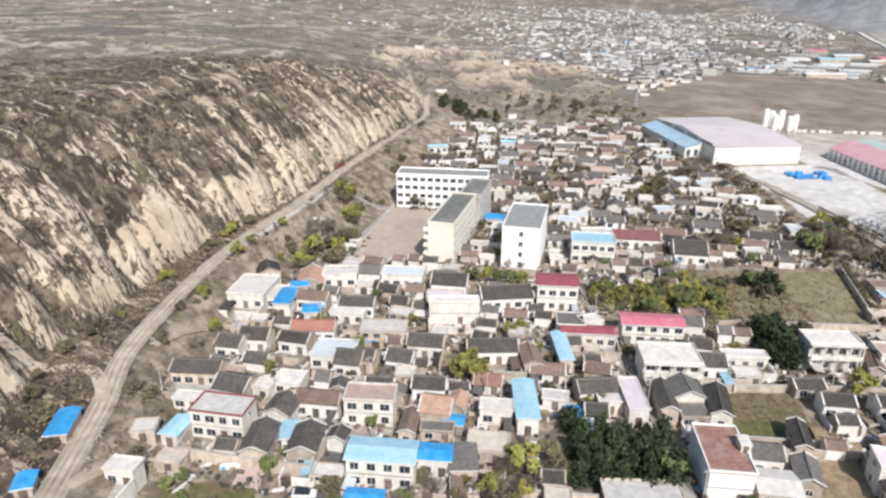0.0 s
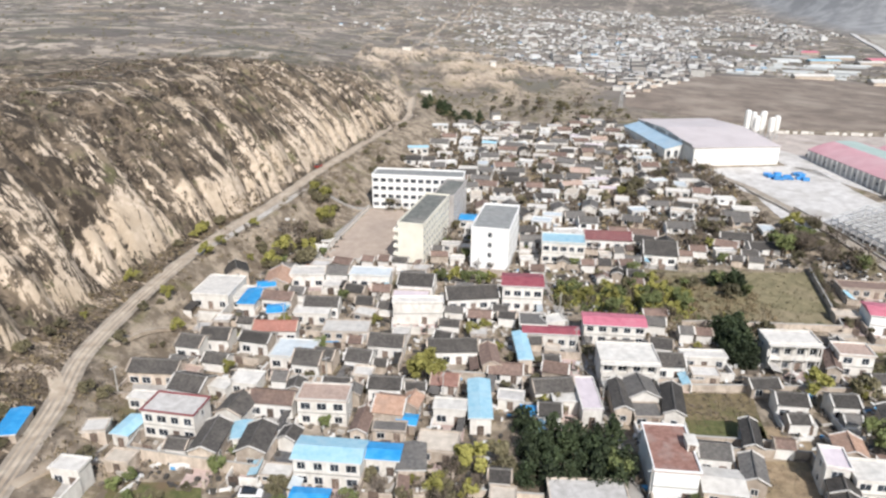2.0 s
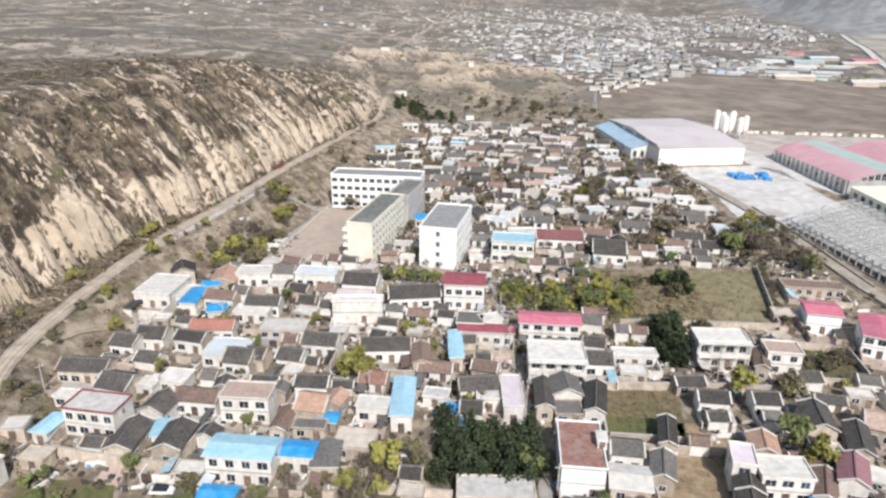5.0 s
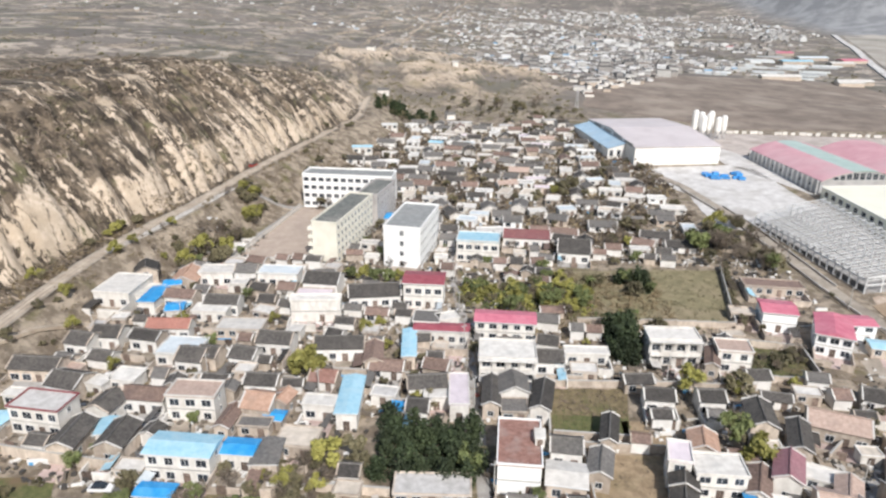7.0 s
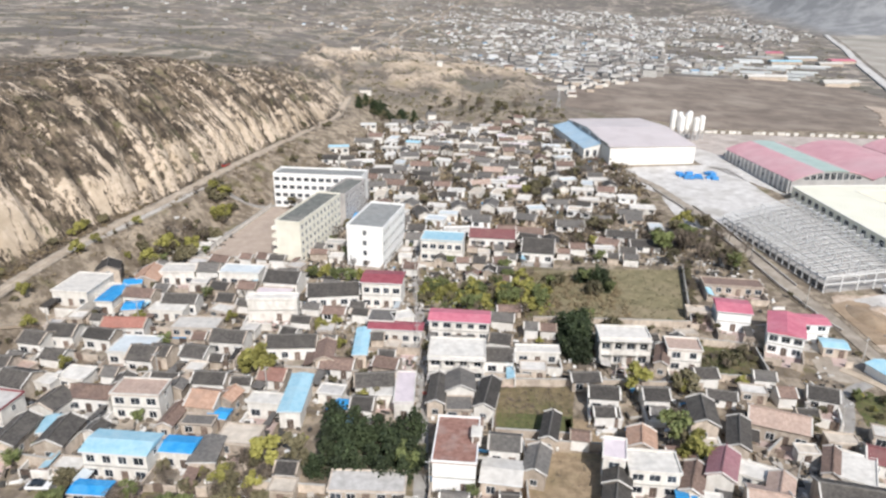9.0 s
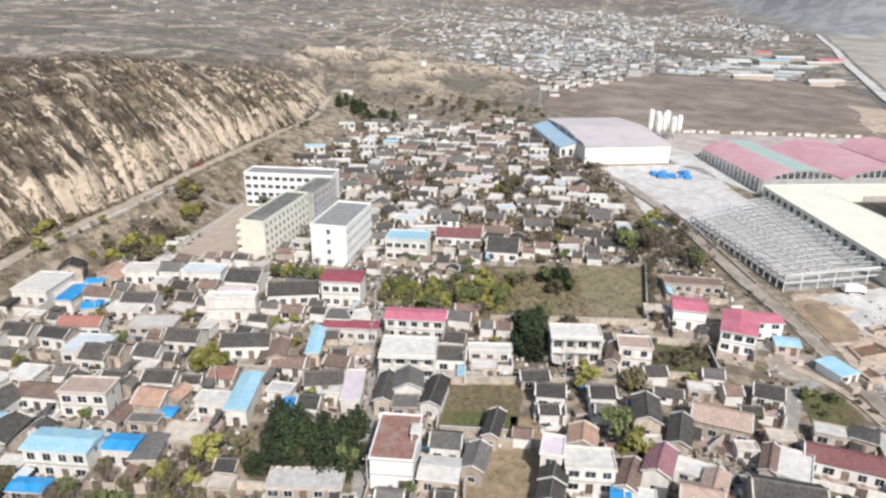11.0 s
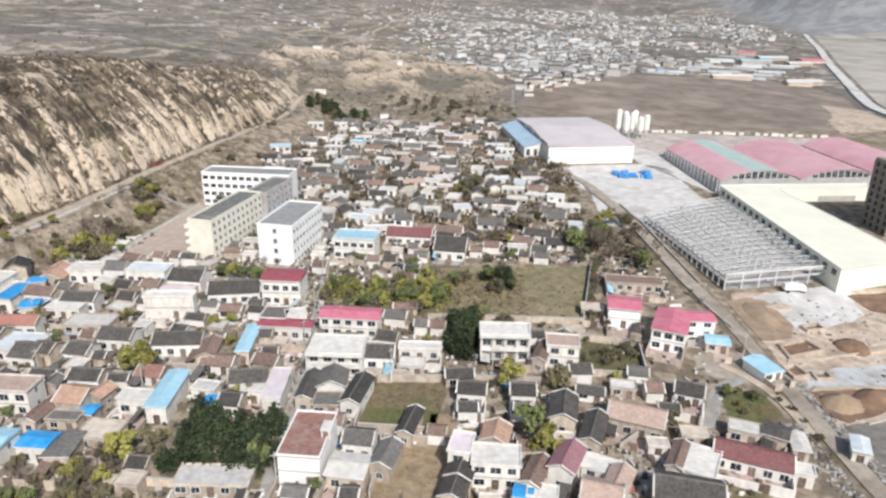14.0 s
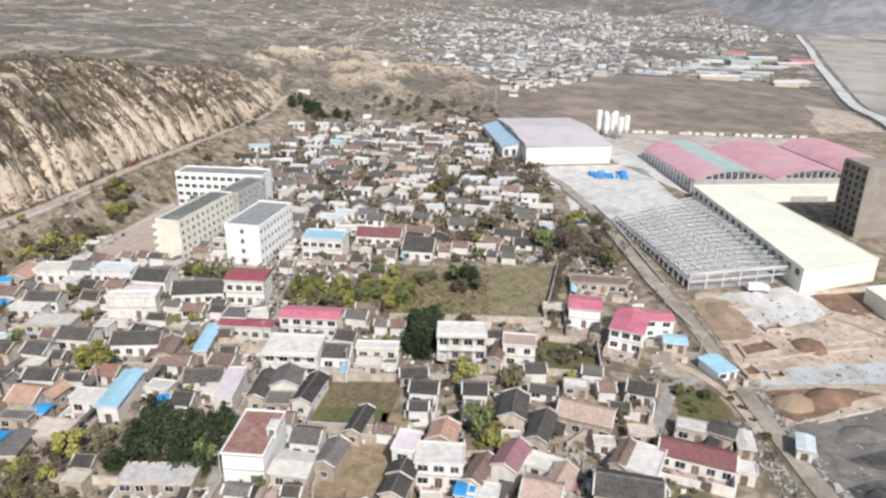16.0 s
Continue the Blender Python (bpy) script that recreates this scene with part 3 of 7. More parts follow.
def block_house(kind, words, x, y, yaw, w, d, h, roof, wall, storeys, trim="", front="", sheet=False, group="village houses"):
    ob, low = base(kind, x, y, yaw, w, d, f"{words}, {ROOF_WORDS[roof]} roof, {WALL_WORDS[wall]}", "shed" if kind == "shed" else "house", group)
    top = h - (0.25 if sheet else 0.4)
    bm = bmesh.new()
    box(bm, -w / 2, -d / 2, low, w / 2, d / 2, top)
    part("wall", bm, WALL[wall], ob)
    o = 0.4 if sheet else 0.28
    bm = bmesh.new()
    if sheet:
        along = d > w * 1.15
        span, length = (w, d) if along else (d, w)
        rise, t = max(0.35, span * 0.10), 0.10
        prof = [(-span / 2 - o, top - 0.02), (span / 2 + o, top - 0.02), (span / 2 + o, top + t), (0.12, top + t + rise), (-0.12, top + t + rise), (-span / 2 - o, top + t)]
        extrude_profile(bm, prof, -length / 2 - o, length / 2 + o)
        if not along:
            bm.transform(pose(0, 0, 0, 0, 0, 90))
        part("roof", bm, ROOF[roof], ob)
        bm = bmesh.new()
        box(bm, -w / 2 - o - 0.03, -d / 2 - o - 0.06, top - 0.12, w / 2 + o + 0.03, -d / 2 - o, top + 0.1)
        part("gutter", bm, FRAME, ob)
    else:
        box(bm, -w / 2 - o, -d / 2 - o, top, w / 2 + o, d / 2 + o, top + 0.18)
        bmesh.ops.bevel(bm, geom=bm.edges[:], offset=0.03, segments=1, affect="EDGES")
        part("roof", bm, ROOF[roof], ob)
        parapet(ob, w, d, top + 0.18, MAROON if trim else WALL[wall], high=0.35 if storeys > 1 else 0.25, label="maroon trim" if trim else "")
    if storeys > 1:
        bm = bmesh.new()
        box(bm, -w / 2 - 0.06, -d / 2 - 0.14, h / 2 - 0.2, w / 2 + 0.06, -d / 2, h / 2 + 0.02)
        part("floor_band", bm, CONCRETE, ob)
    openings(ob, w, -d / 2, h - 0.2, storeys, blank=front == "blank", seed=int(x * 7 + y))
    side = 1 if x < 60 else -1
    if storeys > 1 and front != "blank":
        for s in range(2):
            for j in range(max(1, int(d / 4))):
                window(ob, side * w / 2, -d / 2 + d * (j + 0.5) / max(1, int(d / 4)), 1.6 + s * h / 2, 0.9, 1.2, 90 * side)
    if front == "balcony":
        bm = bmesh.new()
        box(bm, -w / 2, -d / 2 - 1.5, h / 2 - 0.18, w / 2, -d / 2, h / 2 + 0.02)
        part("balcony_slab", bm, WALL["white"], ob)
        bm = bmesh.new()
        box(bm, -w / 2, -d / 2 - 1.5, h / 2 + 0.02, w / 2, -d / 2 - 1.38, h / 2 + 0.95)
        part("balcony_wall", bm, WALL["white"], ob)
        bm = bmesh.new()
        box(bm, -w / 2 - 0.28, -d / 2 - 1.6, h - 0.4, w / 2 + 0.28, -d / 2 - 0.29, h - 0.2)
        part("canopy", bm, ROOF[roof], ob)
        n = max(3, int(w / 3))
        for j in range(n + 1):
            bm = bmesh.new()
            cx = -w / 2 + 0.15 + (w - 0.3) * j / n
            box(bm, cx - 0.14, -d / 2 - 1.36, low, cx + 0.14, -d / 2 - 1.1, h - 0.4)
            part("column", bm, WALL["white"], ob)
    return ob


def flat2_house(x, y, yaw, w, d, h, roof, wall, trim="", front=""):
    return block_house("village_house", "two-storey flat-roofed house", x, y, yaw, w, 3.6 if front == "blank" else max(d, 6.0), h, roof, wall, 2, trim, front)


def metal2_house(x, y, yaw, w, d, h, roof, wall, trim="", front=""):
    return block_house("village_house", "two-storey house", x, y, yaw, w, max(d, 6.0), h, roof, wall, 2, trim, front, sheet=True)


def flat_house(x, y, yaw, w, d, h, roof, wall):
    return block_house("village_house", "low flat-roofed house", x, y, yaw, w, d, h, roof, wall, 1)


def metal_house(x, y, yaw, w, d, h, roof, wall):
    return block_house("shed", "small outbuilding", x, y, yaw, w, d, h, roof, wall, 1, sheet=True, group="outbuildings")


# ---- plants ----
def leaf_material(name, dark, light):
    return surface(name, dark, light, 0.9, 0.8, 0.0, 0.3)


LEAF = {
    "evergreen": leaf_material("dark_evergreen_leaf", (0.015, 0.025, 0.010), (0.048, 0.068, 0.027)),
    "cypress": leaf_material("cypress_leaf", (0.020, 0.032, 0.012), (0.060, 0.080, 0.033)),
    "green": leaf_material("green_leaf", (0.10, 0.125, 0.045), (0.18, 0.20, 0.075)),
    "yellow": leaf_material("yellowing_leaf", (0.20, 0.19, 0.05), (0.32, 0.30, 0.085)),
    "olive": leaf_material("dull_olive_leaf", (0.10, 0.09, 0.05), (0.19, 0.165, 0.095)),
    "straw": leaf_material("dry_straw", (0.15, 0.115, 0.065), (0.30, 0.235, 0.14)),
    "twig": leaf_material("bare_brown_twig", (0.09, 0.069, 0.052), (0.205, 0.163, 0.122)),
}
BARK = surface("bark", (0.07, 0.055, 0.045), (0.16, 0.13, 0.10), 3.0, 0.9, 0.3, 0.2)


def scatter_leaves(bm, rnd, centre, radius, count, size, flat=0.8):
    for _ in range(count):
        u = Vector((rnd.gauss(0, 1), rnd.gauss(0, 1), rnd.gauss(0, 1))).normalized() * (rnd.random() ** 0.45)
        p = Vector(centre) + Vector((u.x * radius, u.y * radius, u.z * radius * flat))
        n = Vector((rnd.gauss(0, 1), rnd.gauss(0, 1), rnd.gauss(0.6, 1))).normalized()
        a = n.orthogonal().normalized() * size * rnd.uniform(0.6, 1.3)
        b = n.cross(a).normalized() * size * rnd.uniform(0.4, 1.0)
        bm.faces.new([bm.verts.new(p + q) for q in (a, b * 0.9, -a, -b)])


def limb(bm, a, b, r0, r1, sides=6):
    a, b = Vector(a), Vector(b)
    w = (b - a).normalized()
    u = w.orthogonal().normalized()
    v = w.cross(u)
    rings = []
    for p, r in ((a, r0), (b, r1)):
        rings.append([bm.verts.new(p + (u * math.cos(k * 2 * math.pi / sides) + v * math.sin(k * 2 * math.pi / sides)) * r) for k in range(sides)])
    for k in range(sides):
        bm.faces.new((rings[0][k], rings[0][(k + 1) % sides], rings[1][(k + 1) % sides], rings[1][k]))
    bm.faces.new(rings[1])


def tree(kind, leaf, height, width, label, seed, count=60, size=0.33):
    """One tree: a tapered trunk with limbs, and a crown of leaf sprays in uneven clumps."""
    rnd = random.Random(seed)
    ob = tagged(new(kind), label, "tree", "village trees")
    wood, crown = bmesh.new(), bmesh.new()
    bole = height * (0.12 if leaf in ("evergreen", "cypress") else 0.3)
    limb(wood, (0, 0, -0.5), (0.1, 0, bole), 0.05 * height / 2.2, 0.035 * height / 2.2, 8)
    limb(wood, (0.1, 0, bole), (0, 0.1, height * 0.85), 0.035 * height / 2.2, 0.02)
    if leaf in ("evergreen", "cypress"):
        for k in range(9):
            s = k / 8
            r = width / 2 * math.sqrt(max(0.0, 1 - s ** 2.2)) * rnd.uniform(0.7, 1.0) + 0.35
            a = rnd.uniform(0, 6.28)
            off = r * 0.35
            scatter_leaves(crown, rnd, (math.cos(a) * off, math.sin(a) * off, bole * 0.7 + s * (height - bole)), r, int(count * (1.25 - s)), size, 0.9)
    else:
        for k in range(9):
            a, up = k * 2.4 + rnd.uniform(-0.4, 0.4), rnd.uniform(0.45, 0.95)
            reach = width / 2 * rnd.uniform(0.35, 0.8) * (1.25 - abs(up - 0.6))
            tip = (math.cos(a) * reach, math.sin(a) * reach, height * up)
            limb(wood, (0.08, 0.03, bole + (height * up - bole) * 0.3), tip, 0.07, 0.02, 5)
            if leaf == "twig":
                for _ in range(10):
                    q = Vector(tip) + Vector((rnd.gauss(0, 1), rnd.gauss(0, 1), rnd.gauss(0.4, 0.8))) * width * 0.14
                    limb(wood, tip, q, 0.03, 0.012, 3)
            scatter_leaves(crown, rnd, tip, width * rnd.uniform(0.17, 0.27), count, size)
    part("trunk", wood, BARK, ob)
    part("crown", crown, LEAF[leaf], ob)
    return ob


TREES = {}


def plant(kind, x, y, scale=1.0, turn=None):
    specs = {
        "evergreen": ("cypress_tree", "evergreen", 6.6, 5.0, "dark green dense cypress tree in a grove", 3),
        "evergreen2": ("cypress_tree", "cypress", 8.0, 4.2, "tall dark green cypress tree", 8),
        "green": ("broadleaf_tree", "green", 6.5, 5.0, "green leafy broadleaf tree beside houses", 5),
        "yellow": ("willow_tree", "yellow", 6.0, 5.4, "yellow-green autumn tree with a round crown", 6),
        "olive": ("scrub_tree", "olive", 4.5, 4.8, "dull olive scrubby tree", 7),
        "olive2": ("shrub", "olive", 5.5, 4.2, "dull olive rounded shrub beside yards", 17),
        "twig": ("bare_tree", "twig", 7.0, 5.2, "leafless brown tree with fine twigs", 9),
    }
    m = pose(x, y, ground_z(x, y), 0, 0, (x * 37 + y * 11) % 360 if turn is None else turn) @ Matrix.Scale(scale, 4)
    if kind not in TREES:
        kindname, leaf, hgt, wid, label, seed = specs[kind]
        ob = tree(kindname, leaf, hgt, wid, label, seed, 26 if leaf == "twig" else 120 if leaf in ("evergreen", "cypress") else 85, 0.22 if leaf == "twig" else 0.42 if leaf in ("evergreen", "cypress") else 0.38)
        TREES[kind] = ob
        ob.matrix_basis = m
        return ob
    first = TREES[kind]
    ob = copy_thing(first, m)
    ob.scale = (scale, scale, scale)
    return ob


# ---- school ----
def school_block(x, y, yaw, w, d, h, wall, label, floors, front=0, left=0, right=0, gallery=False, worn=False):
    """A long block; front, left, right: windows along that side on every floor."""
    ob, low = base("school_building", x, y, yaw, w, d, label, "building", "school blocks")
    bm = bmesh.new()
    box(bm, -w / 2, -d / 2, low, w / 2, d / 2, h - 0.9)
    part("wall", bm, WALL[wall], ob)
    bm = bmesh.new()
    box(bm, -w / 2 + 0.3, -d / 2 + 0.3, h - 0.9, w / 2 - 0.3, d / 2 - 0.3, h - 0.55)
    part("roof_deck", bm, DECK_WORN if worn else DECK, ob, "dark worn roof deck" if worn else "grey felt roof deck")
    parapet(ob, w, d, h - 0.9, WALL[wall], 0.3, 0.9, 0.12)
    fh = (h - 0.9) / floors
    for s in range(floors):
        z = fh * (s + 0.55)
        for k in range(front):
            window(ob, -w / 2 + w * (k + 0.5) / front, -d / 2, z, 1.1 if front < 3 else 2.1, 1.5)
        for k in range(left):
            window(ob, -w / 2, -d / 2 + d * (k + 0.5) / left, z, 1.5, 1.5, -90)
        for k in range(right):
            window(ob, w / 2, -d / 2 + d * (k + 0.5) / right, z, 1.1, 1.3, 90)
        if gallery:
            bm = bmesh.new()
            box(bm, -w / 2 - 1.6, -d / 2 + 0.02, fh * s + 0.05, -w / 2, d / 2 - 0.02, fh * s + 1.15)
            part("gallery_wall", bm, WALL[wall], ob)
    return ob


DECK_WORN = surface("dark_worn_felt", (0.10, 0.105, 0.095), (0.20, 0.205, 0.19), 0.5, 0.85, 0.1, 0.05, stain=(0.29, 0.27, 0.245), stain_scale=0.15, stain_amount=0.6)
DECK = surface("grey_felt", (0.21, 0.215, 0.21), (0.31, 0.315, 0.31), 0.5, 0.85, 0.1, 0.05, stain=(0.3, 0.29, 0.28), stain_scale=0.12)
school_block(-9.7, 222.6, -9.4, 8.6, 34.5, 14.6, "school", "cream five-storey school block with open galleries beside a playground", 5, right=11, gallery=True, worn=True)
school_block(-3.2, 251.5, -9.4, 8.0, 22.0, 14.0, "greywall", "grey five-storey school link block behind the cream one", 5, right=6, worn=True)
school_block(-17.5, 269.8, -2.0, 37.0, 10.5, 14.4, "bright", "white four-storey school block with rows of windows facing a playground", 4, front=12)
school_block(15.0, 216.3, -8.0, 12.2, 26.0, 14.6, "bright", "fresh white four-storey dormitory block with a grey roof", 4, front=1, right=10)


def slab(name, outline, thick, material, label, category, lift=0.0, kind="structure"):
    z = max(ground_z(*p) for p in outline) + lift
    bm = bmesh.new()
    prism(bm, outline, z - thick, z)
    me = bpy.data.meshes.new(name)
    bm.normal_update()
    bm.to_mesh(me)
    bm.free()
    me.materials.append(material)
    ob = new(name, me)
    cx, cy = sum(p[0] for p in outline) / len(outline), sum(p[1] for p in outline) / len(outline)
    TAKEN.append((cx, cy, max(abs(p[0] - cx) for p in outline) * 0.8, max(abs(p[1] - cy) for p in outline) * 0.9, 0.0))
    return tagged(ob, label, category, kind=kind)


COURT = surface("packed_brown_earth", (0.37, 0.295, 0.24), (0.47, 0.385, 0.32), 0.3, 0.9, 0.05, 0.0, stain=(0.29, 0.24, 0.2), stain_scale=0.05)
slab("playground", [(-43.5, 204.5), (-18.2, 206), (-13.5, 262), (-37, 264)], 3.0, COURT, "flat brown earth school playground", "playground", 0.05)


def yard_wall(x0, y0, x1, y1, high=2.0, wall="cream"):
    """A rendered yard wall with a coping, its foot following the land."""
    length = math.hypot(x1 - x0, y1 - y0)
    n = max(1, int(length / 5))
    wb, cb = bmesh.new(), bmesh.new()
    yaw = math.degrees(math.atan2(y1 - y0, x1 - x0))
    z0 = ground_z(x0, y0)
    for k in range(n):
        a, b = length * k / n, length * (k + 1) / n
        z = ground_z(x0 + (x1 - x0) * (k + 0.5) / n, y0 + (y1 - y0) * (k + 0.5) / n) - z0
        box(wb, a, -0.13, z - 1.0, b, 0.13, z + high)
        box(cb, a, -0.19, z + high, b, 0.19, z + high + 0.12)
    ob = tagged(new("yard_wall"), "weathered yard wall with a coping between houses", "wall", "yard walls")
    ob.matrix_basis = pose(x0, y0, z0, 0, 0, yaw)
    part("masonry", wb, WALL[wall], ob)
    part("coping", cb, CONCRETE, ob)
    return ob


for a, b in (((-44, 204), (-17.8, 205.4)), ((-44, 204), (-37.5, 264))):
    yard_wall(*a, *b, 1.6, "white")

# ---- houses, street by street ----
flat2_house(-47.9, 112.1, -5, 11.2, 6.5, 6.5, "concrete", "white", trim="maroon")
metal2_house(-13.4, 101.0, -1, 12.3, 6.2, 6.4, "ltblue", "white")
metal_house(-4.0, 104.2, -1, 6.0, 4.5, 4.2, "blue", "white")
metal_house(-15.1, 92.6, 0, 6.3, 3.2, 3, "blue", "cream")
gable_house(-38.3, 105.8, 2, 5.0, 9.6, 4, "dark", "cream")
gable_house(-29.3, 106.2, 2, 5.4, 8.6, 4, "dark", "cream")
metal_house(-33.5, 109.8, 15, 3.5, 5.0, 3, "ltblue", "white")
gable_house(-37.3, 116.6, -9, 5.7, 6.9, 4, "dark", "white")
gable_house(-30.6, 120.6, -2, 9.6, 5.0, 4, "brown", "white")
flat2_house(-19.1, 119.4, 1, 10.2, 4.8, 6.4, "salmon", "white")
gable_house(-5.1, 119.7, -6, 6.3, 6.6, 4.5, "terra", "cream")
gable_house(-1.1, 121.9, -12, 3.6, 5.0, 4, "terra", "cream")
metal_house(-1.4, 116.7, -4, 3.8, 3.2, 2.8, "blue", "cream")
gable_house(-10.3, 114.7, -3, 3.0, 8.0, 3.4, "brown", "cream")
flat_house(-4.5, 113.8, 0, 6.5, 3.2, 3, "grey", "cream")
metal_house(1.3, 104.1, 6, 4.8, 7.3, 3.6, "grey", "cream")
flat_house(5.7, 109.5, -3, 7.7, 6.0, 3.4, "cream", "cream")
flat_house(7.2, 121.0, -2, 6.7, 3.8, 4.2, "white", "white")
metal_house(13.2, 123.4, 4, 4.3, 14.1, 4.5, "ltblue", "white")
metal_house(24.0, 122.3, -4, 3.9, 3.2, 2.8, "blue", "cream")
gable_house(28.9, 131.2, 11, 8.8, 5.6, 4, "dark", "cream")
gable_house(27.9, 122.4, -2, 4.6, 5.0, 3.6, "dark", "cream")
flat_house(36.2, 127.6, 4, 4.0, 12.1, 4.6, "lilac", "white")
flat_house(31.3, 127.9, 5, 5.2, 5.4, 3.6, "white", "white")
gable_house(43.2, 128.5, 0, 3.4, 11.3, 4, "dark", "cream")
gable_house(48.0, 131.2, 5, 6.1, 7.4, 4.3, "grey", "white")
gable_house(54.2, 127.8, -8, 4.0, 11.3, 4, "dark", "white")
flat_house(48.1, 124.7, 3, 5.4, 5.1, 3, "grey", "cream")
RED_HOUSE = block_house("village_house", "two-storey house with plain front", 48.7, 106.9, -1, 7.8, 13.6, 7, "redroof", "bright", 2, "", "blank")
gable_house(57.9, 110.9, -3, 5.9, 5.0, 4.2, "grey", "white")
gable_house(63.8, 106.1, -11, 4.0, 7.7, 4, "grey", "cream")
metal_house(57.3, 102.7, -5, 7.0, 6.3, 3.6, "ltgrey", "cream")
gable_house(67.1, 117.6, -10, 3.0, 9.1, 3.6, "dark", "cream")
gable_house(79.5, 131.0, -3, 6.3, 5.0, 4, "dark", "white")
gable_house(90.8, 132.1, 1, 5.5, 5.1, 4, "dark", "white")
gable_house(99.3, 125.6, -8, 5.3, 9.4, 4.4, "dark", "cream")
gable_house(104.9, 119.6, -17, 4.0, 10.5, 4, "dark", "cream")
gable_house(114.9, 125.6, -18, 11.5, 6.9, 4.2, "salmon", "cream")
gable_house(84.7, 114.9, -10, 5.2, 6.2, 4, "terra", "cream")
flat2_house(78.1, 107.5, -9, 4.0, 4.9, 6.6, "lilac", "white")
gable_house(78.4, 104.1, -12, 4.6, 7.2, 4, "dark", "cream")
flat2_house(84.7, 105.6, -1, 8.9, 3.4, 5.8, "white", "white")
gable_house(92.2, 104.9, -21, 3.5, 8.6, 3.6, "brown", "cream")
gable_house(98.2, 107.9, -22, 4.7, 8.6, 5, "purple", "white")
flat_house(105.4, 109.0, -22, 7.3, 4.4, 3, "white", "white")
gable_house(107.3, 103.9, -25, 4.0, 7.3, 4, "salmon", "cream")
metal2_house(120.9, 176.5, -8, 8.6, 8.5, 6, "rose", "bright", front="blank")
metal2_house(131.8, 166.9, -20, 8.5, 13.0, 6.2, "rose", "bright")
metal2_house(140.0, 172.1, 0, 8.0, 6.0, 5.6, "rose", "bright")
metal_house(143.4, 164.4, -9, 5.7, 4.9, 3, "ltblue", "cream")
flat2_house(86.9, 152.8, 2, 12.1, 6.3, 7.6, "ltconcrete", "white", front="balcony")
flat2_house(101.4, 151.7, -3, 7.9, 3.8, 6.2, "salmon", "white")
gable_house(96.2, 149.7, -15, 3.0, 9.4, 4, "brown", "cream")
metal2_house(46.3, 160.7, -1, 15.4, 6.6, 5.8, "rose", "white")
flat2_house(46.7, 142.7, 1, 13.0, 8.8, 6.4, "white", "white", front="balcony")
metal_house(30.0, 156.6, 0, 13.8, 4.1, 4.2, "dkred", "white")
metal_house(22.7, 148.1, 6, 3.0, 13.3, 4, "ltblue", "cream")
metal2_house(23.2, 179.0, -0, 11.2, 8.6, 8, "dkred", "white")
flat2_house(-5.1, 165.4, 7, 13.4, 3.5, 6.8, "white", "white", front="blank")
gable_house(8.7, 177.9, 12, 14.6, 8.2, 4, "dark", "cream")
flat_house(25.7, 161.6, 0, 6.8, 6.8, 4.5, "grey", "white")
flat_house(30.9, 162.4, 24, 5.3, 4.0, 4.5, "white", "white")
gable_house(5.6, 146.7, 7, 12.0, 6.3, 4, "dark", "white")
gable_house(14.8, 142.6, 8, 4.0, 9.3, 4, "brown", "cream")
gable_house(18.7, 138.8, -2, 7.8, 5.0, 3, "brown", "cream")
gable_house(-58.0, 142.6, -7, 6.3, 6.1, 4, "dark", "white")
gable_house(-53.5, 146.8, 1, 7.3, 6.2, 4, "dark", "white")
gable_house(-43.0, 146.0, -8, 7.6, 5.0, 4, "dark", "cream")
gable_house(-40.2, 152.3, 4, 11.0, 5.1, 4, "brick", "white")
metal_house(-52.4, 167.8, 1, 4.5, 9.5, 4.4, "blue", "white")
metal_house(-51.3, 177.4, 21, 4.6, 4.0, 4, "blue", "cream")
metal_house(-43.5, 162.2, 15, 4.3, 4.8, 3.8, "blue", "white")
gable_house(-45.1, 170.1, -4, 8.6, 5.0, 4, "brown", "cream")
gable_house(-32.0, 167.6, 1, 9.5, 5.5, 4, "dark", "white")
flat_house(-62.7, 171.1, -2, 10.4, 13.1, 4.6, "ltgrey", "white")
flat_house(-55.7, 171.5, -1, 6.2, 7.6, 4, "ltgrey", "white")
gable_house(-63.6, 186.0, 25, 6.4, 8.0, 2.7, "dark", "cream")
gable_house(-49.5, 183.6, 8, 7.3, 10.5, 3.6, "terra", "cream")
flat_house(-41.4, 187.3, 6, 10.2, 6.3, 4.6, "ltgrey", "white")
gable_house(-32.5, 188.7, 2, 6.6, 5.8, 4.6, "grey", "white")
flat_house(-22.4, 188.6, -0, 12.3, 6.3, 4.6, "paleblue", "white")
gable_house(-7.6, 183.9, -3, 10.3, 8.1, 4.6, "dark", "white")
flat_house(-8.6, 176.9, 1, 10.2, 4.7, 3, "lilac", "cream")
flat_house(-33.6, 162.9, 1, 9.3, 4.7, 3.6, "white", "white")
flat_house(-22.6, 155.5, 3, 11.8, 6.4, 3, "ltgrey", "cream")
flat_house(-32.2, 141.5, -1, 9.8, 8.4, 3.8, "paleblue", "white")
gable_house(-27.5, 137.7, -4, 6.5, 6.9, 4, "dark", "cream")
gable_house(-15.7, 139.6, -7, 6.1, 5.6, 4, "dark", "white")
gable_house(-10.6, 147.7, -2, 8.7, 6.1, 4, "dark", "white")
gable_house(-60.7, 129.4, 1, 11.2, 5.8, 4, "dark", "cream")
gable_house(-50.3, 124.4, -9, 7.6, 6.7, 4, "dark", "cream")
flat_house(-45.2, 125.4, -11, 6.4, 3.6, 3.4, "white", "white")
flat_house(-39.2, 128.3, -3, 6.1, 5.3, 3.4, "white", "white")
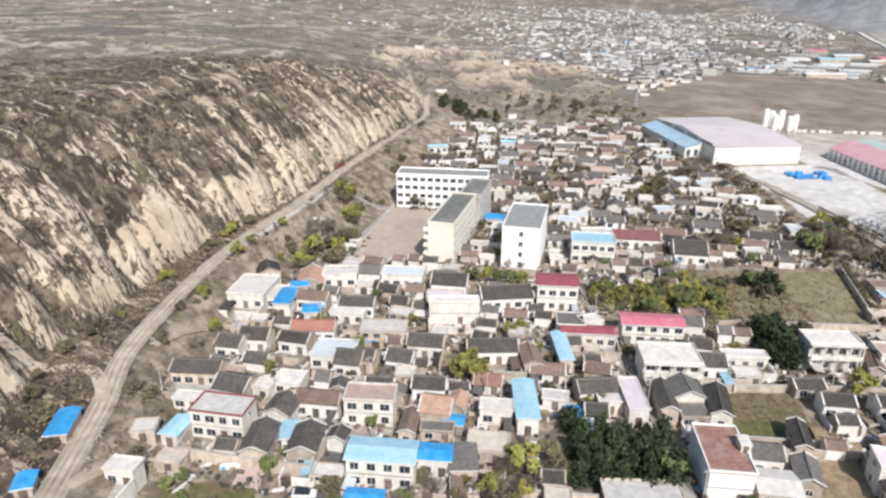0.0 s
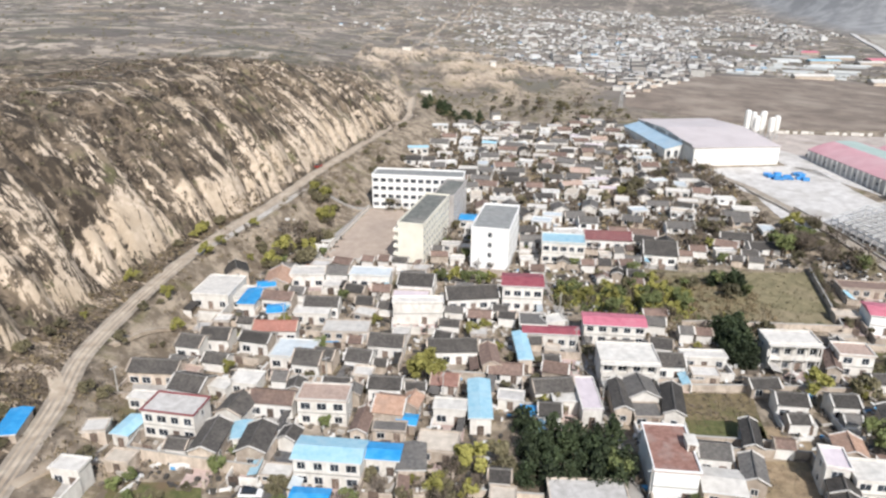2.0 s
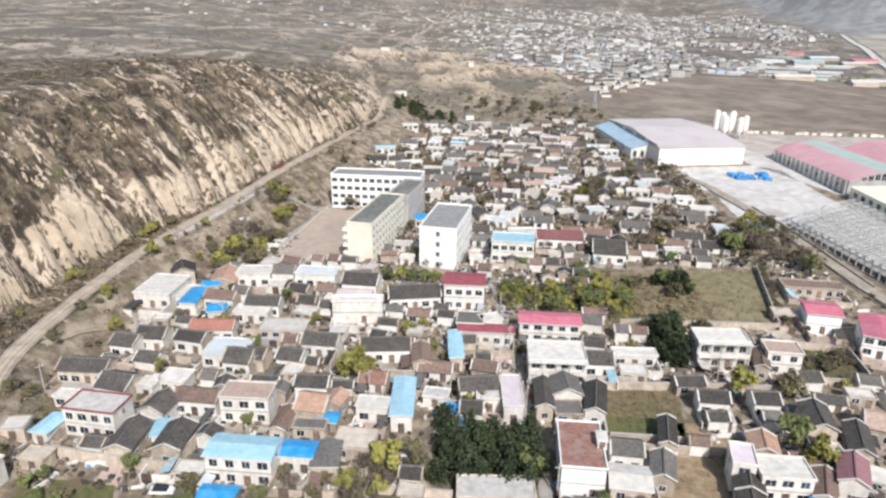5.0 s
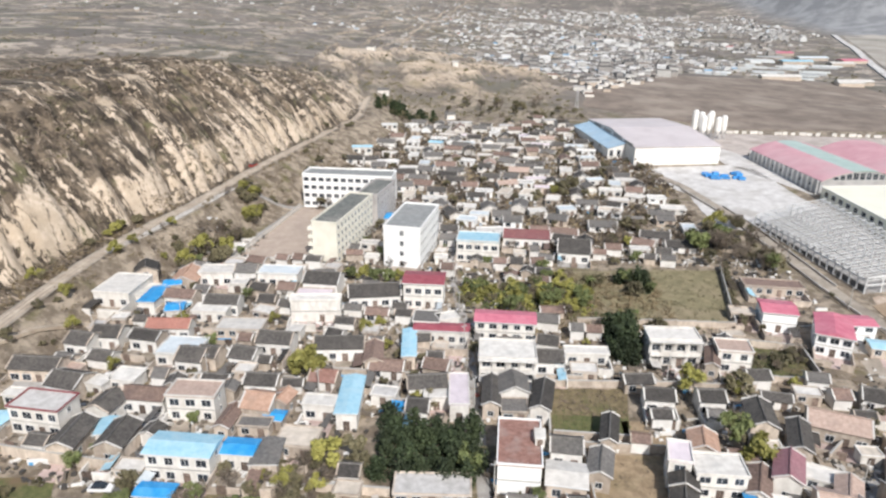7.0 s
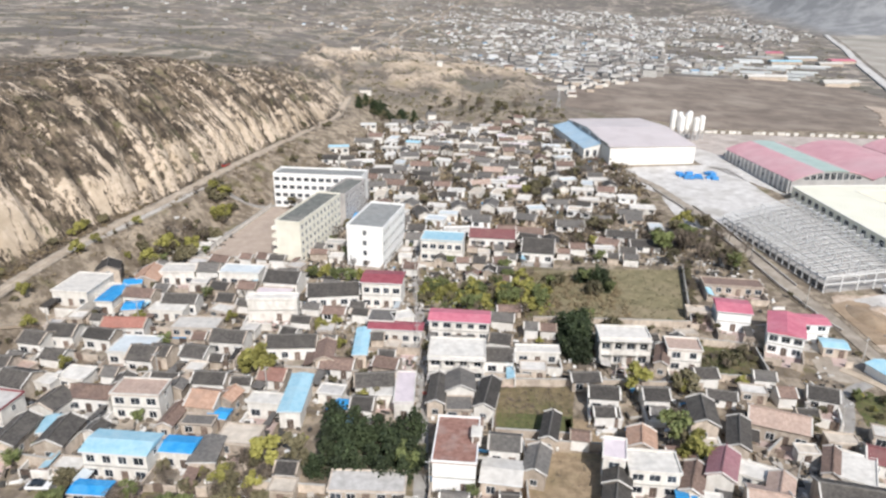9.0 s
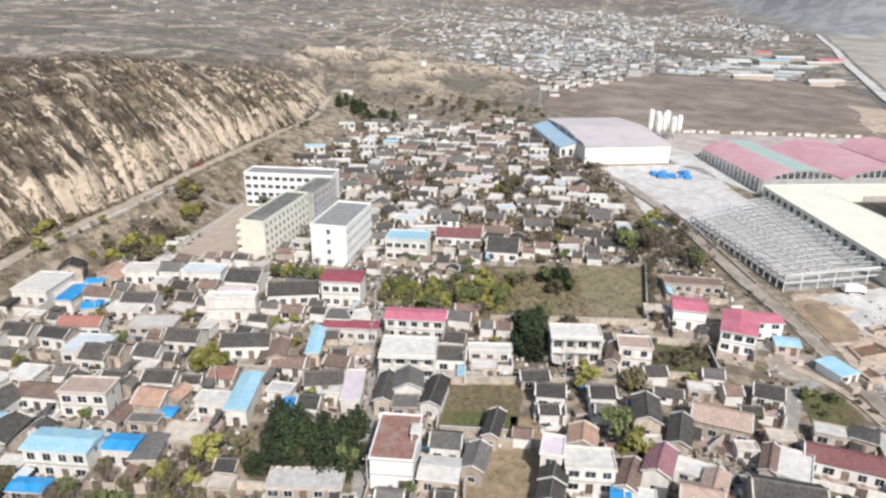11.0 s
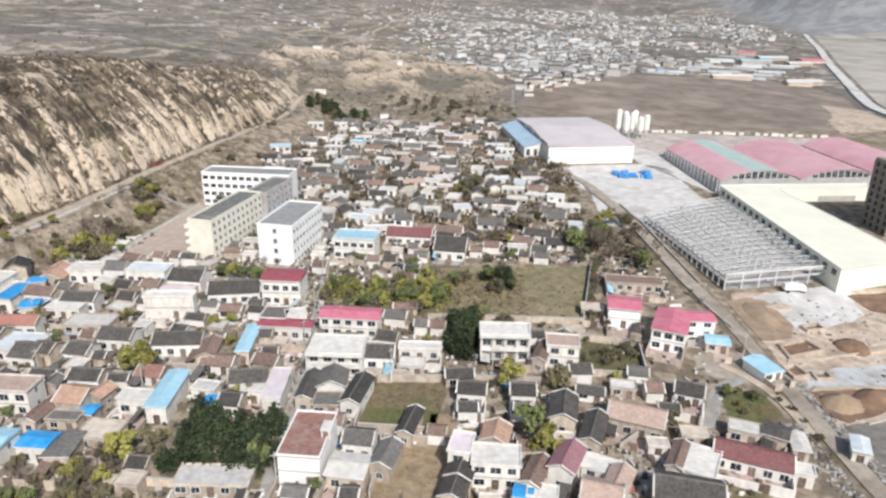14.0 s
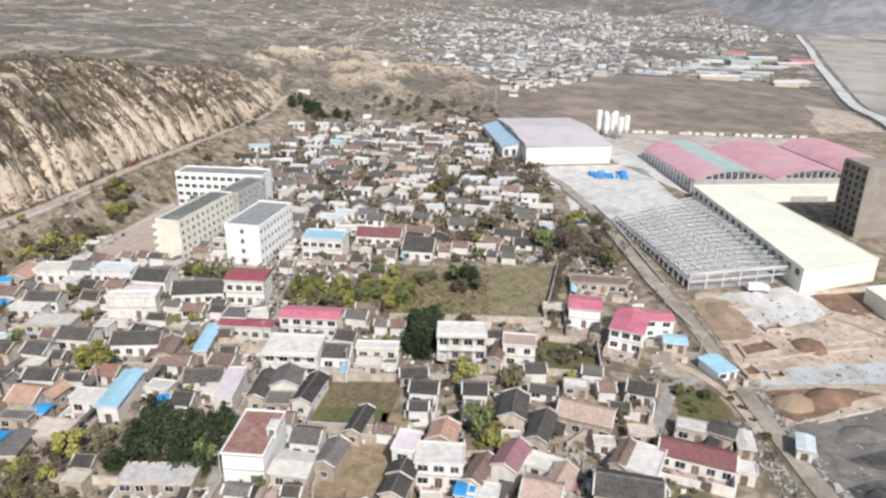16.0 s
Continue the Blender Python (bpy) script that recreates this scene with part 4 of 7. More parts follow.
gable_house(-7.7, 128.5, -0, 7.2, 5.0, 4, "dark", "cream")
gable_house(5.2, 132.8, -4, 6.1, 5.0, 3, "redroof", "cream")
flat_house(-58.8, 93.4, -4, 5.5, 3.5, 4, "ltconcrete", "white")
metal_house(-72.3, 86.4, 22, 2.8, 4.0, 2.4, "blue", "cream")
metal_house(-75.6, 102.4, 14, 3.6, 8.2, 2.4, "blue", "cream")
metal_house(4.5, 247.0, -6, 6.5, 7.0, 3.6, "blue", "white")
flat2_house(37.5, 216.1, -3, 13.9, 9.0, 7.6, "ltblue", "white")
gable_house(54.1, 230.2, -2, 16.2, 7.3, 4, "maroon", "cream")
gable_house(69.8, 219.5, -5, 10.6, 11.5, 4, "dark", "cream")
metal_house(151.3, 153.0, 22, 5.5, 7.5, 3, "ltblue", "bright")
gable_house(135.7, 115.5, -18, 14.4, 6.0, 3.6, "maroon", "white")
gable_house(119.6, 102.7, -10, 12.1, 7.1, 4.4, "dark", "cream")
flat_house(124.2, 112.5, -25, 7.4, 9.0, 3.4, "white", "white")
gable_house(120.8, 113.7, -25, 3.0, 9.1, 3.2, "brown", "cream")
flat_house(137.3, 125.1, -18, 6.1, 4.2, 3.2, "white", "cream")
metal_house(143.5, 124.1, -27, 4.7, 4.7, 3.6, "dark", "cream")
metal_house(147.3, 121.8, -10, 3.0, 6.0, 3, "ltgrey", "cream")
flat_house(144.0, 112.3, -14, 4.1, 3.2, 3.4, "white", "white")
gable_house(77.2, 98.1, -11, 4.2, 5.2, 3.6, "dark", "cream")
metal_house(89.7, 99.7, -9, 3.0, 3.2, 3, "blue", "white")
flat_house(93.1, 99.6, -8, 5.3, 3.5, 3.4, "white", "white")
gable_house(103.7, 99.8, -13, 7.0, 7.6, 4, "salmon", "cream")
flat_house(66.0, 149.0, 2, 10.4, 3.5, 3.6, "white", "white")
gable_house(56.7, 145.0, 1, 6.9, 6.2, 4, "dark", "white")
flat_house(112.6, 179.1, -5, 6.1, 4.2, 3, "cream", "cream")
flat_house(128.0, 199.1, -4, 17.2, 6.1, 3.2, "brown", "cream")
flat_house(33.2, 98.6, 3, 13.5, 5.4, 3.0, "concrete", "cream")
metal_house(-56.2, 108.4, -8, 3.6, 6.0, 3.4, "ltblue", "white")
flat_house(-61.5, 106.0, 12, 4.4, 4.0, 2.8, "ltgrey", "cream")
gable_house(-24.0, 139.3, -7, 4.8, 5.3, 4, "dark", "cream")
flat_house(-53.7, 130.8, -10, 4.7, 3.2, 3, "salmon", "cream")
gable_house(129.5, 138.7, -17, 6.3, 5.7, 3.4, "dark", "cream")
metal_house(159.6, 121.8, -20, 3.0, 5.2, 3.5, "paleblue", "white")


def stair_head(house, x, y, z, w, d, h):
    """The small rooftop room over a stair."""
    bm = bmesh.new()
    box(bm, x - w / 2, y - d / 2, z - 0.3, x + w / 2, y + d / 2, z + h)
    box(bm, x - w / 2 - 0.2, y - d / 2 - 0.2, z + h, x + w / 2 + 0.2, y + d / 2 + 0.2, z + h + 0.15)
    room = part("stair_head", bm, WALL["white"], house)
    door(room, x, y - d / 2, z, 0.9, min(2.0, h - 0.2))


stair_head(RED_HOUSE, 3.7, 0.6, 6.6, 1.7, 3.0, 1.7)


# ---- yards before the houses ----
def courtyards():
    rnd = random.Random(9)
    floors = [surface("yard_concrete", (0.34, 0.325, 0.305), (0.48, 0.46, 0.435), 0.5, 0.9, 0.2, 0.12, stain=(0.26, 0.22, 0.18), stain_scale=0.3),
              surface("yard_earth", (0.27, 0.225, 0.18), (0.40, 0.345, 0.285), 0.5, 0.95, 0.3, 0.15, stain=(0.17, 0.15, 0.1), stain_scale=0.3),
              surface("yard_pink_brick", (0.40, 0.30, 0.27), (0.52, 0.41, 0.375), 0.5, 0.9, 0.3, 0.1, stain=(0.3, 0.26, 0.23), stain_scale=0.3)]
    for x, y, hw, hd, a in list(TAKEN):
        w, d = hw * 2, rnd.uniform(3.5, 6.5)
        if hw > 12 or y > 232 or x < -66 or w < 4.5:
            continue
        cx, cy = x + math.sin(a) * (hd + d / 2 + 0.1), y - math.cos(a) * (hd + d / 2 + 0.1)
        clear = 0
        for u in (-0.45, 0, 0.45):
            for v in (-0.3, 0.1, 0.45):
                clear += free(cx + u * w * math.cos(a) - v * d * math.sin(a), cy + u * w * math.sin(a) + v * d * math.cos(a), 0.0)
        if clear < 6:
            continue
        ob, low = base("courtyard", cx, cy, math.degrees(a), w, d, "small walled courtyard in front of a house", "courtyard", "courtyards")
        TAKEN.pop()
        bm = bmesh.new()
        box(bm, -w / 2, -d / 2, low, w / 2, d / 2, 0.12)
        part("paving", bm, rnd.choice(floors), ob)
        wall = WALL[rnd.choice(("cream", "white", "cream"))]
        gate = rnd.uniform(-0.3, 0.3) * w
        for x0, y0, x1, y1 in ((-w / 2, -d / 2 - 0.25, gate - 1.0, -d / 2), (gate + 1.0, -d / 2 - 0.25, w / 2, -d / 2), (-w / 2 - 0.25, -d / 2 - 0.25, -w / 2, d / 2), (w / 2, -d / 2 - 0.25, w / 2 + 0.25, d / 2)):
            if rnd.random() < 0.22 or x1 - x0 < 0.1:
                continue
            bm = bmesh.new()
            high = rnd.uniform(1.5, 2.1)
            box(bm, x0, y0, low, x1, y1, high)
            box(bm, x0 - 0.06, y0 - 0.06, high, x1 + 0.06, y1 + 0.06, high + 0.12)
            part("yard_wall", bm, wall, ob)
        if rnd.random() < 0.6:
            bm = bmesh.new()
            box(bm, gate - 0.95, -d / 2 - 0.2, 0.1, gate + 0.95, -d / 2 - 0.1, 2.0)
            part("gate", bm, WOOD, ob)
        if rnd.random() < 0.5:  # lean-to along one side
            sgn, lw = rnd.choice((-1, 1)), rnd.uniform(1.5, 2.4)
            bm = bmesh.new()
            x0, x1 = sorted((sgn * w / 2, sgn * (w / 2 - lw)))
            extrude_profile(bm, [(x0, 2.0 + (0.5 if sgn < 0 else 0)), (x1, 2.0 + (0.5 if sgn > 0 else 0)), (x1, 2.12 + (0.5 if sgn > 0 else 0)), (x0, 2.12 + (0.5 if sgn < 0 else 0))], -d / 2 + 0.2, d / 2 - 0.2)
            part("lean_to_roof", bm, ROOF[rnd.choice(("grey", "dark", "ltgrey", "brown", "paleblue", "ltblue"))], ob)
            for yy in (-d / 2 + 0.4, d / 2 - 0.5):
                bm = bmesh.new()
                limb(bm, (sgn * (w / 2 - lw + 0.1), yy, 0.1), (sgn * (w / 2 - lw + 0.1), yy, 2.05), 0.07, 0.07, 5)
                part("post", bm, WOOD, ob)


courtyards()

# ---- back of the village: closely packed older houses ----
def back_village():
    rnd = random.Random(12)
    roofs = ["dark"] * 5 + ["grey"] * 6 + ["brown"] * 3 + ["salmon"]
    decks = ["ltgrey", "white", "ltconcrete", "paleblue", "cream", "white", "lilac"]
    for row in range(25):
        for col in range(25):
            y = 231 + row * 8.0 + rnd.uniform(-2.4, 2.4) + 5 * fbm(col * 9.0, row * 3.0, 0.05, 2, 3.0)
            x = -46 + col * 10.2 + (row % 3) * 3.1 + rnd.uniform(-2.6, 2.6)
            if x > np.interp(y, (200, 260, 300, 345, 430), (112, 118, 116, 92, 88)) or x < np.interp(y, (230, 300, 430), (-30, -36, -14)):
                continue
            w, d = rnd.uniform(6.5, 10.4), rnd.uniform(4.4, 5.8)
            if not free(x, y, 3.9) or rnd.random() < 0.12:
                continue
            yaw, k = rnd.gauss(-2, 9), rnd.random()
            wall = rnd.choice(("white", "white", "white", "bright", "cream"))
            if rnd.random() < 0.25:
                w, d = d, w
            if k < 0.6:
                gable_house(x, y, yaw, w, d, rnd.uniform(2.6, 3.2), rnd.choice(roofs), wall, group="old village houses", cheap=True)
            elif k < 0.985:
                block_house("village_house", "low flat-roofed house", x, y, yaw, w, d, rnd.uniform(2.4, 3.2), rnd.choice(decks), wall, 1, group="old village houses")
            else:
                block_house("village_house", "low house", x, y, yaw, w, d, rnd.uniform(3.2, 4.4), rnd.choice(("ltblue", "blue", "ltblue", "rose")), "white", 1, sheet=True, group="old village houses")


back_village()


def yard_clutter():
    """Bricks, boards, sacks and scrap lying about in the yards."""
    r = random.Random(3)
    verts, faces = [], []
    while len(faces) < 6 * 8200:
        k = r.random()
        if k < 0.58:
            x, y = r.uniform(-60, 140), r.uniform(94, 228)
        else:
            x, y = r.uniform(-40, 116), r.uniform(228, 425)
            if x < float(np.interp(y, (228, 300, 430), (-26, -32, -8))):
                continue
        if not free(x, y, 0.1) or any(x0 < x < x1 and y0 < y < y1 for x0, x1, y0, y1 in OPEN[:4]) or (x > 102 and 118 < y < 190 and r.random() < 0.8):
            continue
        w, d, h, a = r.uniform(0.2, 0.8), r.uniform(0.2, 0.55), r.uniform(0.2, 0.9), r.uniform(-0.5, 0.5) + (1.57 if r.random() < 0.4 else 0)
        if r.random() < 0.12:
            w, d, h = r.uniform(1.0, 2.0), r.uniform(0.12, 0.3), r.uniform(0.3, 1.2)
        z, k, c, s = ground_z(x, y) - 0.1, len(verts), math.cos(a), math.sin(a)
        for q in (0, h):
            verts += [(x + u * c - v * s, y + u * s + v * c, z + q) for u, v in ((-w, -d), (w, -d), (w * 0.9, d), (-w, d * 0.85))]
        faces += [(k, k + 3, k + 2, k + 1), (k + 4, k + 5, k + 6, k + 7), (k, k + 1, k + 5, k + 4), (k + 1, k + 2, k + 6, k + 5), (k + 2, k + 3, k + 7, k + 6), (k + 3, k, k + 4, k + 7)]
    me = bpy.data.meshes.new("yard_clutter")
    me.from_pydata(verts, [], faces)
    m = surface("scrap_and_boards", (0.3, 0.28, 0.26), (0.5, 0.48, 0.46), 1.5, 0.85, 0.2, 0.0)
    nt = m.node_tree
    geo = nt.nodes.new("ShaderNodeNewGeometry")
    ramp = nt.nodes.new("ShaderNodeValToRGB")
    ramp.color_ramp.interpolation = "CONSTANT"
    stops = ((0, (0.06, 0.055, 0.05)), (0.32, (0.15, 0.125, 0.1)), (0.5, (0.28, 0.235, 0.19)), (0.66, (0.45, 0.42, 0.38)), (0.78, (0.68, 0.67, 0.65)), (0.982, (0.1, 0.33, 0.6)), (0.992, (0.38, 0.12, 0.1)))
    while len(ramp.color_ramp.elements) < len(stops):
        ramp.color_ramp.elements.new(0.5)
    for e, (at, col) in zip(ramp.color_ramp.elements, stops):
        e.position, e.color = at, (*col, 1)
    nt.links.new(geo.outputs["Random Per Island"], ramp.inputs[0])
    nt.links.new(ramp.outputs[0], nt.nodes["Principled BSDF"].inputs["Base Color"])
    me.materials.append(m)
    tagged(new("yard_clutter", me), "bricks, boards and scrap lying about in yards", "clutter", kind="stuff")


def side_village():
    """Small outbuildings that fill the yards of the front streets."""
    rnd = random.Random(31)
    roofs = ["dark"] * 4 + ["grey"] * 3 + ["brown"] * 3 + ["cream"] * 2
    for _ in range(1500):
        x, y = rnd.uniform(-66, 142), rnd.uniform(96, 226)
        if x < np.interp(y, (96, 130, 170, 226), (-52, -64, -60, -42)) or x > np.interp(y, (96, 130, 170, 226), (128, 126, 112, 108)):
            continue
        if any(x0 < x < x1 and y0 < y < y1 for x0, x1, y0, y1 in OPEN):
            continue
        w, d = rnd.uniform(3.0, 6.5), rnd.uniform(2.8, 4.6)
        if not free(x, y, max(w, d) * 0.5 + 0.3):
            continue
        roof = rnd.choice(roofs)
        if roof == "cream" or rnd.random() < 0.25:
            block_house("shed", "low outbuilding", x, y, rnd.gauss(-2, 5), w, d, rnd.uniform(2.4, 3.2), rnd.choice(("cream", "concrete", "ltgrey", "white")), rnd.choice(("cream", "white")), 1, group="outbuildings")
        else:
            gable_house(x, y, rnd.gauss(-2, 5), w, d, rnd.uniform(2.6, 3.4), roof, rnd.choice(("cream", "cream", "white")), group="outbuildings", cheap=True)


# gardens, groves and lanes that stay open: x from, to, y from, to
OPEN = ((55, 76, 116, 139), (61, 80, 98, 115), (60, 118, 166, 216), (18, 44, 98, 122), (31, 45, 95, 205), (105, 122, 145, 163), (-20, 2, 86, 97), (30, 70, 176, 192),
        (70, 80, 140, 166), (8, 17, 99, 110), (-60, -20, 86, 99), (-4, 17, 88, 104), (80, 100, 133, 142), (126, 145, 126, 140), (-10, 10, 130, 140), (0, 30, 186, 200))
side_village()
yard_clutter()


# ---- roads, yards and fields ----
def drape(name, outline, material, label, category, lift=0.07, step=4.0, wobble=0.6, kind="structure", keep=True):
    """A patch of made ground laid over the land, with slightly uneven edges."""
    ring = []
    for (x0, y0), (x1, y1) in zip(outline, outline[1:] + outline[:1]):
        n = max(1, int(math.hypot(x1 - x0, y1 - y0) / 3))
        for k in range(n):
            x, y = x0 + (x1 - x0) * k / n, y0 + (y1 - y0) * k / n
            ring.append((x + wobble * noise.noise(Vector((x * 0.3, y * 0.3, 1))), y + wobble * noise.noise(Vector((x * 0.3, y * 0.3, 8)))))
    bm = bmesh.new()
    bm.faces.new([bm.verts.new((x, y, 0)) for x, y in ring])
    for axis in (0, 1):
        lo, hi = min(p[axis] for p in ring), max(p[axis] for p in ring)
        at = lo + step
        while at < hi:
            co, no = [0, 0, 0], [0, 0, 0]
            co[axis], no[axis] = at, 1
            bmesh.ops.bisect_plane(bm, geom=bm.verts[:] + bm.edges[:] + bm.faces[:], plane_co=co, plane_no=no)
            at += step
    rim = [e for e in bm.edges if len(e.link_faces) == 1]
    for v in bm.verts:
        v.co.z = ground_z(v.co.x, v.co.y) + lift
    skirt = bmesh.ops.extrude_edge_only(bm, edges=rim)
    for v in skirt["geom"]:
        if isinstance(v, bmesh.types.BMVert):
            v.co.z -= lift + 0.8
    bmesh.ops.recalc_face_normals(bm, faces=bm.faces[:])
    me = bpy.data.meshes.new(name)
    bm.to_mesh(me)
    bm.free()
    if sum(p.normal.z * p.area for p in me.polygons) < 0:
        me.flip_normals()
    me.materials.append(material)
    if keep:
        cx, cy = sum(p[0] for p in outline) / len(outline), sum(p[1] for p in outline) / len(outline)
        TAKEN.append((cx, cy, max(abs(p[0] - cx) for p in outline) * 0.7, max(abs(p[1] - cy) for p in outline) * 0.7, 0.0))
    return tagged(new(name, me), label, category, kind=kind)


DIRT = surface("pale_dirt_road", (0.38, 0.305, 0.23), (0.55, 0.465, 0.37), 0.35, 0.95, 0.3, 0.0, stain=(0.27, 0.21, 0.155), stain_scale=0.15)
LANE = surface("concrete_lane", (0.26, 0.245, 0.23), (0.40, 0.38, 0.355), 0.4, 0.9, 0.2, 0.05, stain=(0.24, 0.21, 0.18), stain_scale=0.15)
VERGE_SOIL = surface("dark_verge_soil", (0.10, 0.08, 0.055), (0.24, 0.19, 0.135), 0.5, 0.95, 0.5, 0.0, stain=(0.30, 0.25, 0.19), stain_scale=0.25, stain_amount=0.7)
TRACK = surface("worn_earth_road", (0.27, 0.23, 0.185), (0.42, 0.365, 0.305), 0.35, 0.95, 0.3, 0.0, stain=(0.17, 0.14, 0.115), stain_scale=0.12, stain_amount=0.7)
TAN = surface("raw_tan_earth", (0.25, 0.18, 0.12), (0.37, 0.28, 0.195), 0.25, 0.95, 0.4, 0.0, stain=(0.24, 0.175, 0.12), stain_scale=0.12, stain_amount=0.7)
BLUISH = surface("wet_pale_concrete", (0.38, 0.39, 0.39), (0.54, 0.55, 0.55), 0.2, 0.7, 0.1, 0.0, stain=(0.30, 0.255, 0.21), stain_scale=0.16, stain_amount=0.9)
GRIT = surface("grey_grit_ground", (0.12, 0.108, 0.095), (0.25, 0.225, 0.20), 0.3, 0.9, 0.4, 0.0, stain=(0.12, 0.11, 0.10), stain_scale=0.1, stain_amount=0.8)
PALE = surface("pale_concrete_yard", (0.48, 0.455, 0.435), (0.66, 0.64, 0.615), 0.25, 0.9, 0.1, 0.0, stain=(0.34, 0.31, 0.275), stain_scale=0.07, stain_amount=0.8)
GRAVEL = surface("pale_gravel", (0.36, 0.33, 0.30), (0.58, 0.55, 0.51), 0.5, 0.9, 0.3, 0.0, stain=(0.27, 0.22, 0.17), stain_scale=0.2, stain_amount=0.8)
SANDY_YARD = surface("dusty_pinkish_yard", (0.36, 0.31, 0.28), (0.54, 0.475, 0.43), 0.2, 0.9, 0.1, 0.0, stain=(0.30, 0.255, 0.22), stain_scale=0.06, stain_amount=0.8)
SAND = surface("sandy_site_ground", (0.37, 0.285, 0.22), (0.60, 0.50, 0.41), 0.4, 0.95, 0.6, 0.0, stain=(0.27, 0.195, 0.145), stain_scale=0.13, stain_amount=0.9)
UMBER = surface("turned_brown_earth", (0.15, 0.092, 0.06), (0.27, 0.17, 0.115), 0.3, 0.95, 0.5, 0.0, stain=(0.14, 0.09, 0.06), stain_scale=0.2)
ASH = surface("dark_wet_spoil", (0.035, 0.034, 0.035), (0.10, 0.095, 0.09), 0.3, 0.8, 0.4, 0.0, stain=(0.17, 0.16, 0.15), stain_scale=0.15)
WEEDY = surface("weedy_brown_soil", (0.12, 0.095, 0.05), (0.25, 0.195, 0.11), 0.45, 0.95, 0.5, 0.0, stain=(0.12, 0.115, 0.045), stain_scale=0.15, stain_amount=0.8)
MEADOW = surface("dry_meadow", (0.15, 0.13, 0.07), (0.27, 0.23, 0.135), 0.3, 0.95, 0.4, 0.0, stain=(0.30, 0.24, 0.16), stain_scale=0.07, stain_amount=0.7)
GARDEN = surface("garden_soil_and_greens", (0.07, 0.085, 0.028), (0.155, 0.15, 0.06), 0.7, 0.95, 0.5, 0.0, stain=(0.17, 0.115, 0.07), stain_scale=0.15, stain_amount=0.9)
FALLOW = surface("fallow_field", (0.15, 0.118, 0.097), (0.26, 0.21, 0.17), 0.07, 0.95, 0.2, 0.0, stain=(0.34, 0.285, 0.235), stain_scale=0.03, stain_amount=0.85)
STUBBLE = surface("dusty_stubble", (0.30, 0.27, 0.235), (0.46, 0.42, 0.37), 0.02, 0.95, 0.2, 0.0, stain=(0.19, 0.185, 0.15), stain_scale=0.008, stain_amount=0.8)
# Worn asphalt made darker and bluish: the shadow between houses is in the colour.
SHADED_ASPHALT = surface("shaded_worn_asphalt", (0.075, 0.077, 0.085), (0.15, 0.15, 0.155), 0.6, 0.9, 0.2, 0.0, stain=(0.24, 0.215, 0.185), stain_scale=0.2, stain_amount=0.6)
PINK_PAVING = surface("pink_brick_paving", (0.44, 0.33, 0.31), (0.56, 0.44, 0.415), 0.5, 0.9, 0.3, 0.0, stain=(0.36, 0.29, 0.27), stain_scale=0.25)
TILLED = surface("tilled_brown_plot", (0.22, 0.16, 0.10), (0.37, 0.28, 0.18), 0.5, 0.95, 0.5, 0.0, stain=(0.13, 0.12, 0.06), stain_scale=0.12)

ribbon("road_verge", list(zip(ROAD_X, ROAD_Y))[:-1], 5.2, TRACK, "worn earth shoulders of a dirt road", "verge", lift=0.04)
ribbon("hill_road", list(zip(ROAD_X, ROAD_Y))[:-1], 3.1, DIRT, "pale dusty dirt road along the foot of the hillside", "road", lift=0.1)
for off in (-0.8, 0.75):
    ribbon("wheel_rut", [(x + off, y) for x, y in list(zip(ROAD_X, ROAD_Y))[:-2]], 0.55, TRACK, "darker wheel rut along a dirt road", "rut", lift=0.13)
ribbon("dirt_track", [(-66, 88), (-60, 100), (-50, 103.5), (-40, 103)], 2.6, DIRT, "pale dirt track branching into the village", "track", lift=0.12)
ribbon("spur_track", [(-74, 113), (-77, 118), (-82, 125), (-92, 122), (-104, 120)], 2.8, DIRT, "pale dirt track climbing beside the hillside", "track", lift=0.15)
ribbon("foot_path", [(-74, 134), (-70, 146), (-64, 158), (-58, 160)], 1.8, DIRT, "pale foot path down to the houses", "path", lift=0.12)
ribbon("village_lane", [(43.5, 88), (42.4, 102), (40.9, 119), (38.4, 141), (35.9, 161), (32.9, 182), (29.2, 203), (28, 230)], 2.6, LANE, "narrow concrete lane between houses", "lane")
ribbon("cross_lane", [(108, 98), (115.9, 110.6), (124, 120), (132.5, 130.7), (137.8, 145), (149, 152)], 3.0, LANE, "narrow concrete lane past the yards", "lane")
ribbon("road_verge", [(159.6, 90), (158.6, 104), (157.3, 112), (156.3, 121), (155.2, 133), (154.3, 148.7), (152.8, 166.5), (150.6, 186.4), (146.8, 205), (143.4, 230), (138.9, 262), (134.4, 284)], 7.2, VERGE_SOIL, "dark weedy verge of a road", "verge", lift=0.03, step=2.0)
ribbon("site_road", [(160.4, 90), (159.4, 104), (158.3, 112), (157.4, 121), (156.2, 133), (155.1, 148.7), (153.4, 166.5), (151.3, 186.4), (147.4, 205), (144, 230), (139.5, 262), (135, 284), (128, 312), (118, 332)], 4.2, TRACK, "dusty brown-grey road beside the building site", "road", lift=0.42, step=2.0)
ribbon("side_path", [(142, 156), (146.5, 151.5), (150.4, 146), (152.4, 138.6), (153.2, 128)], 2.4, DIRT, "dusty footway joining a road", "path", lift=0.3)
ribbon("highway", [(340, 400), (360, 473), (409, 630), (470, 800), (515, 930), (633, 1244), (800, 1700)], 9.5, PALE, "wide pale main road across the plain", "road", lift=1.6, step=12, thick=2.0)

